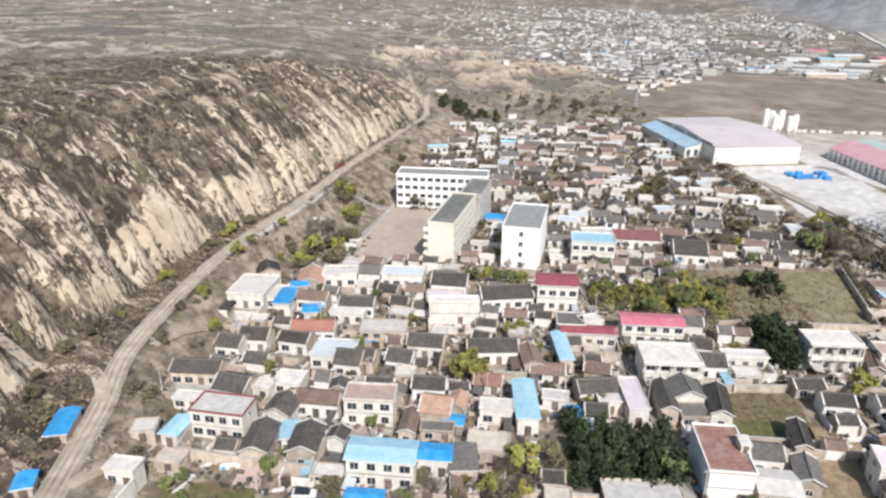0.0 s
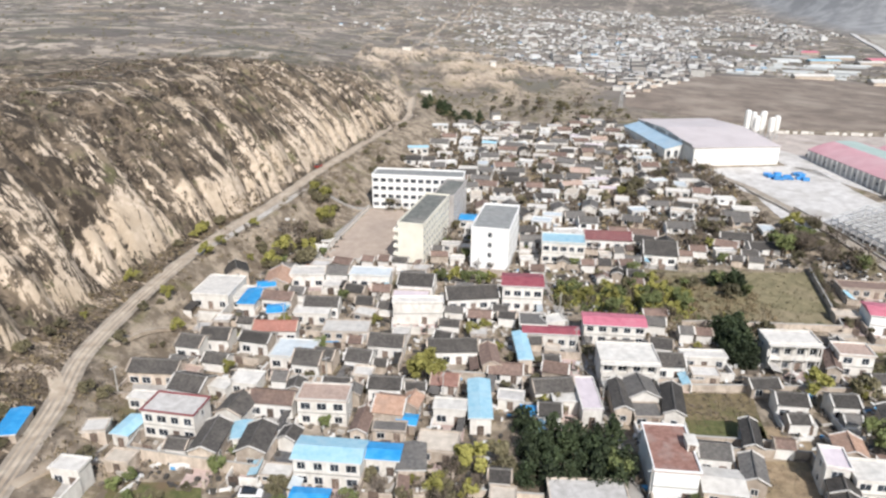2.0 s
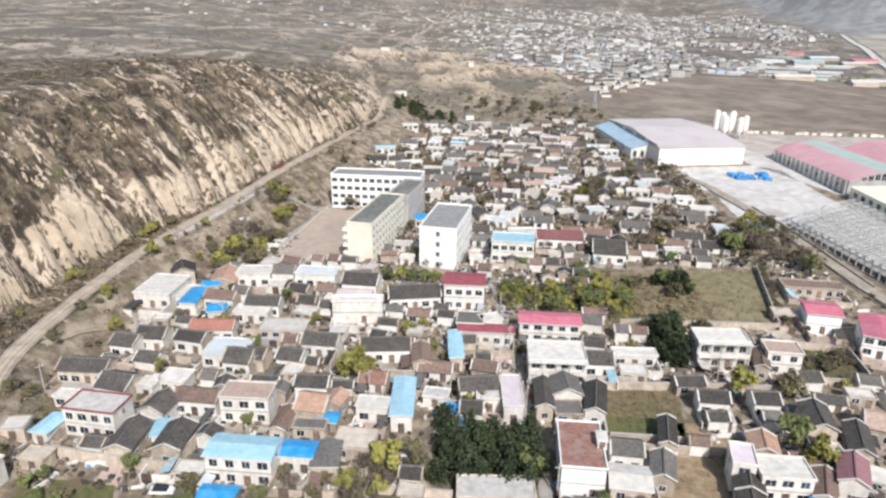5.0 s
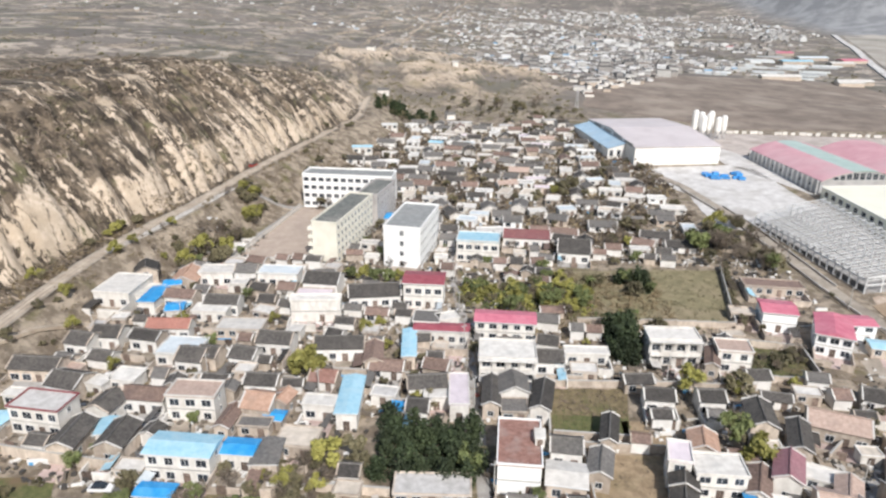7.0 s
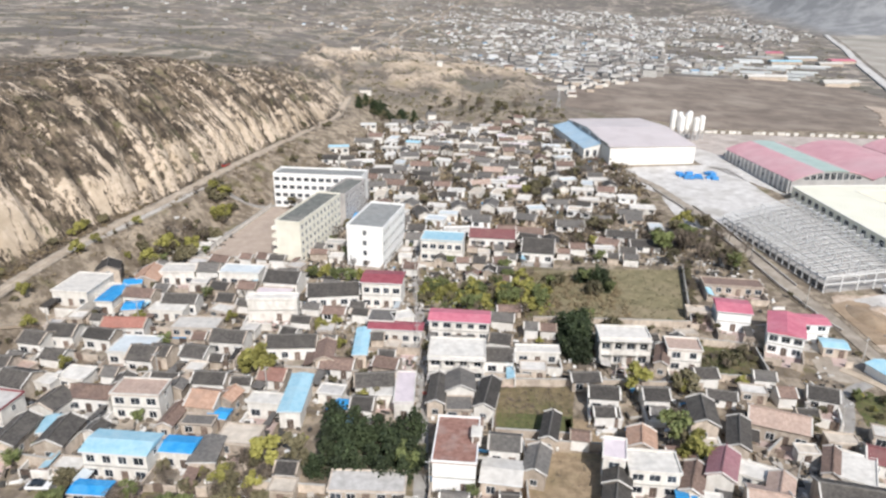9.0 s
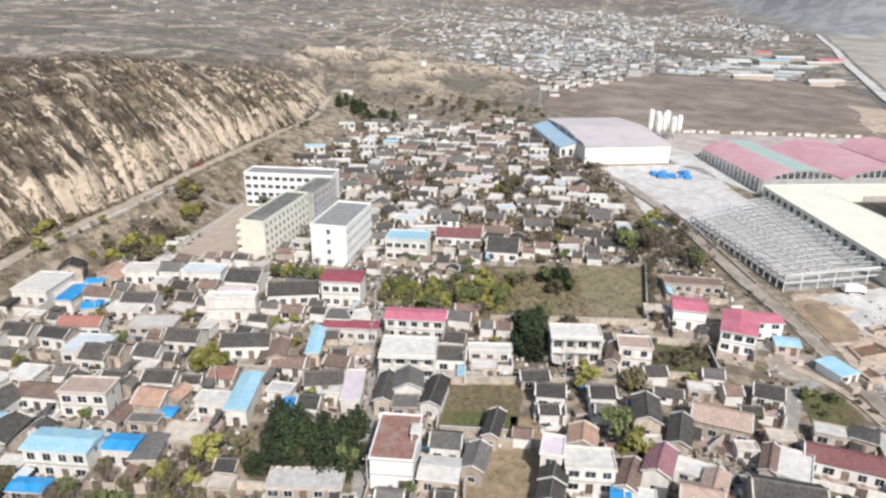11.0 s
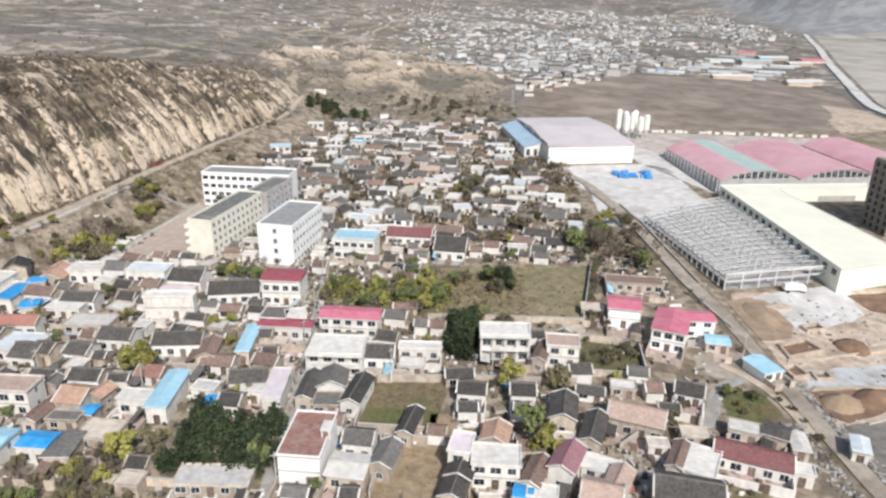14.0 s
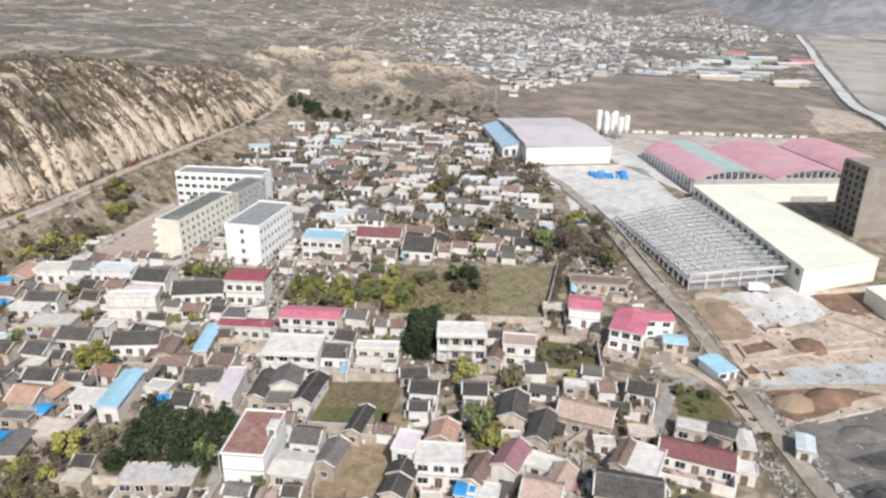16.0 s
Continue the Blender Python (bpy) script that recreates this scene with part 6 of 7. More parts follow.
def pile(x, y, yaw, w, d, h, material, label, category):
    """A rounded heap of loose material."""
    z = ground_z(x, y)
    rnd = random.Random(int(x * 13 + y))
    bm = bmesh.new()
    rings, n = [], 20
    for s in (1.0, 0.8, 0.55, 0.3, 0.1):
        rings.append([bm.verts.new((math.cos(k * 2 * math.pi / n) * w / 2 * s * rnd.uniform(0.88, 1.1), math.sin(k * 2 * math.pi / n) * d / 2 * s * rnd.uniform(0.88, 1.1),
                                    -0.3 if s == 1.0 else h * (1 - s) ** 0.7 * rnd.uniform(0.9, 1.1))) for k in range(n)])
    for p, q in zip(rings, rings[1:]):
        for k in range(n):
            bm.faces.new((p[k], p[(k + 1) % n], q[(k + 1) % n], q[k]))
    bm.faces.new(rings[-1])
    me = bpy.data.meshes.new("mound")
    bm.normal_update()
    bm.to_mesh(me)
    bm.free()
    me.shade_smooth()
    me.materials.append(material)
    ob = tagged(new("mound", me), label, category, "mounds")
    ob.matrix_basis = pose(x, y, z, 0, 0, yaw)


def footing(corners, floor, label):
    """A dug-out plot ringed by a low rough footing wall."""
    cx, cy = sum(p[0] for p in corners) / len(corners), sum(p[1] for p in corners) / len(corners)
    z = ground_z(cx, cy)
    ob = tagged(new("footing"), label, "footing", "footings")
    ob.matrix_basis = pose(cx, cy, z)
    bm = bmesh.new()
    prism(bm, [(px - cx, py - cy) for px, py in corners], -0.6, 0.24)
    part("pit_floor", bm, floor, ob)
    for (x0, y0), (x1, y1) in zip(corners, corners[1:] + corners[:1]):
        length = math.hypot(x1 - x0, y1 - y0)
        bm = bmesh.new()
        box(bm, -0.3, -0.35, -0.8, length + 0.3, 0.35, 1.0)
        bmesh.ops.subdivide_edges(bm, edges=bm.edges[:], cuts=2)
        for vert in bm.verts:
            vert.co += Vector((0, noise.noise(vert.co + Vector((x0, y0, 0))) * 0.3, noise.noise(vert.co * 0.8 + Vector((y0, x0, 3))) * 0.35))
        bm.transform(pose(x0 - cx, y0 - cy, 0, 0, 0, math.degrees(math.atan2(y1 - y0, x1 - x0))))
        part("footing_wall", bm, SAND, ob)


footing([(161.6, 161.8), (172, 166.1), (169.5, 171.7), (161.2, 168)], UMBER, "dug foundation pit ringed by a rough pale wall")
footing([(158.6, 151.6), (162.6, 153), (161, 157.6), (158, 156)], UMBER, "small dug pit beside a road")
footing([(164.4, 151.6), (168.4, 152.4), (168, 155.6), (164.2, 154.8)], GRIT, "small square concrete footing")
footing([(172.5, 177), (178, 178.6), (177, 181.6), (171.8, 180)], GRIT, "small square concrete footing")
for a, b in (((173, 164), (198, 172)), ((161.4, 147.2), (183, 151.2)), ((183, 151.2), (200, 150)), ((187, 172), (200, 176)), ((196, 188), (206, 178)), ((168, 134), (186, 142)), ((160.4, 160), (173, 163.6))):
    yard_wall(*a, *b, 0.6)
pile(170, 192, 0, 9, 6, 1.0, SAND, "pale heap of sand on a building site", "sand heap")
pile(196, 150, 30, 14, 7, 1.6, SAND, "pale heap of sand", "sand heap")
pile(200, 128, 10, 18, 9, 2.4, ASH, "dark wet heap of spoil", "spoil heap")
pile(168, 108, 60, 12, 6, 1.6, ASH, "dark wet heap of spoil", "spoil heap")
pile(190, 112, 0, 22, 9, 2.2, ASH, "dark wet heap of spoil", "spoil heap")
pile(162.5, 186, 10, 9, 19, 2.0, TAN, "broad heap of tan earth on a building site", "earth heap")
pile(181.5, 170.4, -8, 10, 9, 2.6, UMBER, "rounded heap of brown earth on a building site", "earth heap")
pile(165.4, 141.4, 12, 11, 9, 3.0, TAN, "tan heap of earth beside a road", "earth heap")
pile(174.6, 144.6, 20, 13, 9, 2.8, UMBER, "reddish-brown heap of earth beside a road", "earth heap")
pile(183, 121.4, 12, 16, 4, 1.4, ASH, "dark wet heap of spoil", "spoil heap")
pile(205, 155, 0, 20, 10, 2.0, SAND, "pale heap of sand", "sand heap")
pile(176, 131, 15, 14, 7, 1.2, GRIT, "low grey heap of grit", "grit heap")


def rubble():
    """Broken concrete and boulders along the road and over the site."""
    r = random.Random(44)
    verts, faces = [], []
    for k in range(1300):
        if k < 560:
            y = r.uniform(102, 150)
            x = float(np.interp(y, (102, 112, 121, 133, 150), (162.4, 161.4, 160.4, 159, 157.8))) + abs(r.gauss(0, 1.0))
        elif k < 860:
            y = r.uniform(100, 132)
            x = float(np.interp(y, (100, 112, 121, 133), (155.4, 154.6, 153.6, 152.6))) - abs(r.gauss(0, 2.5))
        else:
            x, y = r.uniform(160, 215), r.uniform(104, 198)
        s = r.uniform(0.14, 0.36) * (1.6 if r.random() < 0.12 else 1)
        z, n = ground_z(x, y) + 0.1, len(verts)
        for q in (-0.3, 0.9):
            verts += [(x + u * s * r.uniform(0.6, 1.3), y + v * s * r.uniform(0.6, 1.2), z + q * s * r.uniform(0.6, 1.1)) for u, v in ((-1, -1), (1, -1), (1, 1), (-1, 1))]
        faces += [(n + 4, n + 5, n + 6, n + 7), (n, n + 1, n + 5, n + 4), (n + 1, n + 2, n + 6, n + 5), (n + 2, n + 3, n + 7, n + 6), (n + 3, n, n + 4, n + 7)]
    me = bpy.data.meshes.new("rubble")
    me.from_pydata(verts, [], faces)
    me.materials.append(GRIT)
    me.materials.append(CONCRETE)
    me.polygons.foreach_set("material_index", [(k // 5) % 2 for k in range(len(faces))])
    tagged(new("rubble", me), "pale broken concrete and boulders along a road", "rubble", kind="stuff")


rubble()

CAR_PAINT = {"white": surface("white_car_paint", (0.7, 0.7, 0.7), (0.78, 0.78, 0.78), 1, 0.35, 0.0, 0.05), "red": surface("red_car_paint", (0.32, 0.04, 0.03), (0.4, 0.07, 0.05), 1, 0.4, 0.0, 0.05),
             "silver": surface("silver_car_paint", (0.4, 0.42, 0.44), (0.5, 0.52, 0.54), 1, 0.3, 0.0, 0.05, metal=0.4)}
TYRE = surface("tyre_rubber", (0.02, 0.02, 0.02), (0.04, 0.04, 0.04), 3, 0.9, 0.1, 0.1)


def vehicle(x, y, yaw, paint, label, truck=False):
    ob = tagged(new("truck" if truck else "car"), label, "truck" if truck else "car")
    ob.matrix_basis = pose(x, y, ground_z(x, y) + 0.16, 0, 0, yaw)
    length, w = (7.0, 2.3) if truck else (4.4, 1.8)
    bm = bmesh.new()
    if truck:
        extrude_profile(bm, [(-3.5, 0.9), (1.6, 0.9), (1.6, 2.9), (-3.5, 2.9)], -w / 2, w / 2)
    else:
        extrude_profile(bm, [(-2.2, 0.3), (2.2, 0.3), (2.15, 0.75), (1.2, 0.9), (-2.1, 0.95)], -w / 2, w / 2)
    bmesh.ops.bevel(bm, geom=bm.edges[:], offset=0.07, segments=2, affect="EDGES")
    part("cargo_box" if truck else "body", bm, CAR_PAINT[paint], ob)
    bm = bmesh.new()
    extrude_profile(bm, [(1.75, 0.5), (3.5, 0.5), (3.5, 1.4), (3.2, 2.4), (1.75, 2.4)] if truck else [(-1.8, 0.93), (1.15, 0.88), (0.5, 1.42), (-1.2, 1.45)], -w / 2 + 0.08, w / 2 - 0.08)
    bmesh.ops.bevel(bm, geom=bm.edges[:], offset=0.06, segments=2, affect="EDGES")
    part("cab", bm, CAR_PAINT[paint] if truck else GLASS, ob)
    for wx in ((-2.3, 2.6) if truck else (-1.35, 1.35)):
        for wy in (-w / 2 + 0.1, w / 2 - 0.1):
            bm = bmesh.new()
            limb(bm, (wx, wy - 0.12, 0.2), (wx, wy + 0.12, 0.2), 0.42 if truck else 0.33, 0.42 if truck else 0.33, 14)
            part("wheel", bm, TYRE, ob)
    return ob


vehicle(179, 203.5, 5, "white", "white box truck parked before a steel frame", True)
vehicle(-63, 283, 75, "red", "small red car on a dirt road below the hillside", False)
vehicle(-26.5, 94.5, 5, "white", "white car parked beside a yard", False)
vehicle(4.5, 231, 80, "silver", "silver car parked between school blocks", False)

rnd = random.Random(4)
STACK = surface("blue_tarpaulin", (0.03, 0.2, 0.5), (0.08, 0.32, 0.65), 0.8, 0.5, 0.3, 0.2)
for k in range(15):
    x, y = 143 + rnd.uniform(0, 18), 324 + rnd.uniform(0, 13)
    ob = tagged(new("crate_stack"), "stack of crates under a bright blue tarpaulin", "crate stack", "covered stacks")
    ob.matrix_basis = pose(x, y, ground_z(x, y) + 0.07, 0, 0, rnd.uniform(-15, 15))
    bm = bmesh.new()
    box(bm, -1.6, -1.1, 0, 1.6, 1.1, rnd.uniform(1.0, 1.8))
    bmesh.ops.bevel(bm, geom=bm.edges[:], offset=0.15, segments=2, affect="EDGES")
    part("tarpaulin", bm, STACK, ob)
    bm = bmesh.new()
    box(bm, -1.7, -1.2, -0.05, 1.7, 1.2, 0.12)
    part("pallet", bm, WOOD, ob)


def pylon(x, y, h):
    ob = tagged(new("lattice_mast"), "pale lattice mast at a field's edge", "mast")
    ob.matrix_basis = pose(x, y, ground_z(x, y))
    for sx, sy in ((-1, -1), (1, -1), (1, 1), (-1, 1)):
        bm = bmesh.new()
        limb(bm, (sx * 1.1, sy * 1.1, -0.5), (sx * 0.25, sy * 0.25, h), 0.14, 0.08, 4)
        part("leg", bm, STEEL, ob)
    for k in range(6):
        z0, z1 = h * k / 6, h * (k + 1) / 6
        r0, r1 = 1.1 - 0.85 * k / 6, 1.1 - 0.85 * (k + 1) / 6
        bm = bmesh.new()
        for sx, sy, tx, ty in ((-1, -1, 1, -1), (1, -1, 1, 1), (1, 1, -1, 1), (-1, 1, -1, -1)):
            limb(bm, (sx * r0, sy * r0, z0), (tx * r1, ty * r1, z1), 0.06, 0.06, 3)
        part("brace", bm, STEEL, ob)


pylon(97, 487, 15)


def pole(x, y, h=7.5):
    ob = tagged(new("utility_pole"), "thin concrete utility pole beside a lane", "pole", "utility poles")
    ob.matrix_basis = pose(x, y, ground_z(x, y), 0, 0, (x * 31) % 90)
    bm = bmesh.new()
    limb(bm, (0, 0, -0.5), (0, 0, h), 0.16, 0.1, 8)
    part("shaft", bm, CONCRETE, ob)
    bm = bmesh.new()
    box(bm, -0.8, -0.05, h - 0.8, 0.8, 0.05, h - 0.68)
    part("crossarm", bm, STEEL, ob)
    for k in (-0.7, 0, 0.7):
        bm = bmesh.new()
        limb(bm, (k, 0, h - 0.68), (k, 0, h - 0.45), 0.05, 0.03, 6)
        part("insulator", bm, FRAME, ob)


for x, y in ((44.2, 100), (39.6, 128), (36, 152), (33.6, 172), (30.5, 195), (-60, 150), (-65, 120), (112, 108), (129, 128), (149, 160), (147, 190), (143, 226), (84, 142), (60, 140), (5, 128), (-22, 132), (-40, 158), (10, 196)):
    pole(x, y)


# ---- trees ----
rnd = random.Random(77)
for k in range(21):  # the dark grove by the lane
    x, y = 22 + (k % 5) * 4.2 + (k // 5 % 2) * 1.6 + rnd.uniform(-0.8, 0.8), 102.5 + (k // 5) * 4.0 + rnd.uniform(-0.9, 0.9)
    plant(rnd.choice(("evergreen", "evergreen2")), x, y, rnd.uniform(0.72, 0.98))
for x, y, s in ((39.5, 104.5, 0.9), (38.8, 107, 0.75)):
    plant("green", x, y, s)
for x, y, kind, s in ((0, 134.5, "yellow", 1.35), (2.6, 135.2, "yellow", 1.05), (-2, 135.5, "yellow", 0.9), (13, 104, "yellow", 1.1), (17, 107, "olive2", 1.0), (19, 104, "olive", 0.9), (10, 106, "yellow", 0.7), (88, 137.5, "yellow", 1.15), (99.5, 139.5, "olive", 1.2), (98.6, 139, "yellow", 0.7), (91.5, 118.8, "green", 1.2),
                      (94.4, 112.5, "yellow", 1.2), (96, 114, "yellow", 0.6), (86, 195, "evergreen2", 1.0), (83.5, 197.5, "green", 0.8), (90, 192, "green", 0.6), (88.5, 193, "evergreen2", 0.85), (85, 190, "olive", 1.0),
                      (76, 150, "evergreen", 1.0), (77.5, 154, "evergreen2", 1.0), (75.4, 157, "evergreen", 1.0), (78, 161, "evergreen", 1.0), (76, 165, "evergreen2", 0.8), (79, 168, "olive", 1.1), (73.8, 152, "evergreen", 0.8),
                      (7, 190, "green", 0.8), (3, 191, "yellow", 0.9), (11, 190, "green", 0.8), (14, 192, "yellow", 0.7), (-1, 192, "green", 0.7), (17, 150, "yellow", 0.5), (10, 158, "yellow", 0.7), (13, 161, "yellow", 0.6),
                      (93, 249, "olive", 1.2), (97, 246, "olive2", 1.0), (128, 258, "yellow", 1.0), (125, 256, "yellow", 0.8), (72, 294, "olive", 1.4), (76, 298, "olive2", 1.3), (68, 291, "yellow", 0.8), (60, 284, "olive", 1.0),
                      (-46, 134, "yellow", 0.6), (-48, 150, "yellow", 0.5), (106, 120, "olive", 0.6), (30, 126.5, "olive", 0.8), (27, 127.5, "yellow", 0.55), (52, 98, "green", 0.5), (49, 97, "olive", 0.6)):
    plant(kind, x, y, s)
for k in range(30):  # hedge of shrubs below the school
    x = rnd.uniform(33, 70)
    plant(rnd.choice(("yellow", "green", "green", "yellow", "yellow", "olive")), x, 184 + rnd.uniform(-6, 5) - (x - 33) * 0.12, rnd.uniform(0.5, 0.9))
for x, y, s in ((82, 198.6, 0.8), (88.5, 197, 0.9), (75, 153, 1.15), (77.6, 157, 1.2), (75, 161, 1.15), (77.5, 149.5, 1.0), (74.4, 156, 1.0), (78.5, 165, 1.1), (73.4, 165, 0.9)):
    plant("evergreen", x, y, s)
for k in range(60):  # thicket round the meadow
    x, y = rnd.uniform(46, 92), rnd.uniform(167, 203)
    if (x > 70 and 176 < y < 190) or not free(x, y, -4):
        continue
    plant(rnd.choice(("olive", "olive2", "green", "yellow", "olive", "twig")), x, y, rnd.uniform(0.4, 0.85))
for k in range(22):
    plant(rnd.choice(("yellow", "yellow", "green")), rnd.uniform(34, 68), rnd.uniform(182, 192), rnd.uniform(0.45, 0.75))
for k in range(16):  # olive thicket above the playground
    y = rnd.uniform(194, 226)
    plant(rnd.choice(("olive", "olive", "twig", "yellow")), rnd.uniform(-60, -47) + (y - 194) * 0.1, y, rnd.uniform(0.8, 1.25))
for k in range(46):  # scrub between the hill road and the village
    y = rnd.uniform(196, 262)
    rx = float(np.interp(y, ROAD_Y, ROAD_X))
    x = rnd.uniform(rx + 6, min(rx + 26, -46))
    plant(rnd.choice(("olive", "olive2", "twig", "yellow", "olive")), x, y, rnd.uniform(0.4, 0.9))
for k in range(40):
    y = rnd.uniform(95, 215)
    rx = float(np.interp(y, ROAD_Y, ROAD_X))
    x = rnd.choice((rnd.uniform(rx + 4, rx + 14), rnd.uniform(rx - float(np.interp(y, (95, 128, 175, 215), (18, 15, 10, 6))), rx - 4.5)))
    if free(x, y, 1.5):
        plant(rnd.choice(("olive", "olive2", "yellow", "olive")), x, y, rnd.uniform(0.3, 0.75))
for k in range(34):  # thin trees between the village and the bare field
    plant(rnd.choice(("olive", "twig", "olive2", "twig")), rnd.uniform(6, 100), rnd.uniform(432, 500), rnd.uniform(0.7, 1.3))
for k in range(26):  # dark wood beyond the village
    plant(rnd.choice(("evergreen", "evergreen2", "olive")), rnd.uniform(-34, 4), rnd.uniform(425, 455), rnd.uniform(0.8, 1.15))
for k in range(230):  # yards and gaps of the front streets
    x, y = rnd.uniform(-55, 135), rnd.uniform(98, 232)
    if x > np.interp(y, (96, 130, 170, 226), (126, 130, 116, 112)) or not free(x, y, 0.9):
        continue
    plant(rnd.choice(("olive", "olive2", "twig", "twig", "yellow", "green")), x, y, rnd.uniform(0.28, 0.66))
for k in range(330):  # among the old houses
    x, y = rnd.uniform(-50, 118), rnd.uniform(228, 430)
    if free(x, y, 0.6):
        plant(rnd.choice(("twig", "twig", "olive", "olive2")), x, y, rnd.uniform(0.4, 0.9))
for k in range(40):  # verge of the site road and the meadow's edge
    y = rnd.uniform(215, 300)
    x = float(np.interp(y, (215, 245, 274, 306), (149, 145.5, 139.5, 131))) - rnd.uniform(4, 22)
    if free(x, y, 1):
        plant(rnd.choice(("twig", "olive", "twig", "olive2")), x, y, rnd.uniform(0.5, 1.0))
for k in range(22):  # big bare and green trees by the road to the factory
    x, y = rnd.uniform(112, 136), rnd.uniform(214, 246)
    if free(x, y, 0.2):
        plant(rnd.choice(("twig", "twig", "olive", "green", "olive2")), x, y, rnd.uniform(0.9, 1.35))
for k in range(16):
    plant(rnd.choice(("olive", "twig", "olive2")), rnd.uniform(106, 121), rnd.uniform(147, 162), rnd.uniform(0.4, 0.7))
for k in range(22):  # overgrown line beside the meadow
    y = 174 + k * 1.9
    plant(rnd.choice(("olive2", "twig", "olive")), 111 + (y - 173) * 0.18 + rnd.uniform(-0.7, 0.7), y, rnd.uniform(0.35, 0.6))
for k in range(12):
    plant(rnd.choice(("olive", "green", "yellow", "olive2")), rnd.uniform(138.5, 148), rnd.uniform(133, 143.5), rnd.uniform(0.25, 0.42))


for k in range(14):  # overgrown plot below the compound wall
    plant(rnd.choice(("green", "olive", "green", "olive2")), rnd.uniform(-52, -37), rnd.uniform(88, 95.5), rnd.uniform(0.25, 0.5))
for k in range(26):  # brown brush beside the near yards
    x, y = rnd.uniform(-4, 17), rnd.uniform(89, 104)
    if free(x, y, 0.4):
        plant(rnd.choice(("olive", "twig", "yellow", "olive2")), x, y, rnd.uniform(0.4, 0.8))
for k in range(30):  # shrubs before the front yards
    x, y = rnd.uniform(-22, 20), rnd.uniform(86, 97)
    if free(x, y, 0.5):
        plant(rnd.choice(("olive", "olive2", "twig", "olive", "green")), x, y, rnd.uniform(0.4, 0.8))
for k in range(16):  # dry verge of the site road
    y = rnd.uniform(104, 200)
    x = float(np.interp(y, (104, 121, 133, 149, 166, 186, 205), (156.4, 154.4, 153.4, 152.2, 150.4, 148, 144))) - abs(rnd.gauss(0, 1.5))
    if free(x, y, 0.4):
        plant(rnd.choice(("twig", "olive", "olive2")), x, y, rnd.uniform(0.2, 0.4))


def scatter(name, spots, leaf, size, count, label, category):
    """Low plants that nobody could count, in one mesh."""
    r = random.Random(len(spots))
    verts, faces = [], []
    for x, y, s in spots:
        z = ground_z(x, y)
        for _ in range(count):
            p = Vector((x + r.gauss(0, 0.55) * s, y + r.gauss(0, 0.55) * s, z + abs(r.gauss(0, 0.45)) * s))
            n = Vector((r.gauss(0, 1), r.gauss(0, 1), r.gauss(0.7, 1))).normalized()
            a = n.orthogonal().normalized() * size * s * r.uniform(0.6, 1.3)
            b = n.cross(a).normalized() * size * s * r.uniform(0.5, 1.1)
            k = len(verts)
            verts += [tuple(p + q) for q in (a, b, -a, -b)]
            faces.append((k, k + 1, k + 2, k + 3))
    me = bpy.data.meshes.new(name)
    me.from_pydata(verts, [], faces)
    me.materials.append(LEAF[leaf])
    return tagged(new(name, me), label, category, kind="stuff")


def hillside_scrub():
    r = random.Random(5)
    brown, green = [], []
    while len(brown) < 4300:
        y = r.uniform(95, 440)
        rx = float(np.interp(y, ROAD_Y, ROAD_X))
        left = r.uniform(9, 110)
        x = rx - left
        cut, fine = furrows(x, y, left)
        keep = 1.2 * (1 - smooth(cut / (0.07 + 0.06 * smooth((left - 14) / 10)))) + (1 - smooth((cut - 0.2) / 0.1)) * smooth((left - 18) / 18) * 0.5
        if r.random() < keep:
            (green if r.random() < 0.16 else brown).append((x, y, r.uniform(0.5, 1.5)))
    scatter("scrub", brown, "twig", 0.34, 8, "low brown scrub on an eroded hillside", "scrub")
    scatter("scrub", green, "olive", 0.45, 7, "low dull olive scrub on an eroded hillside", "scrub")


hillside_scrub()


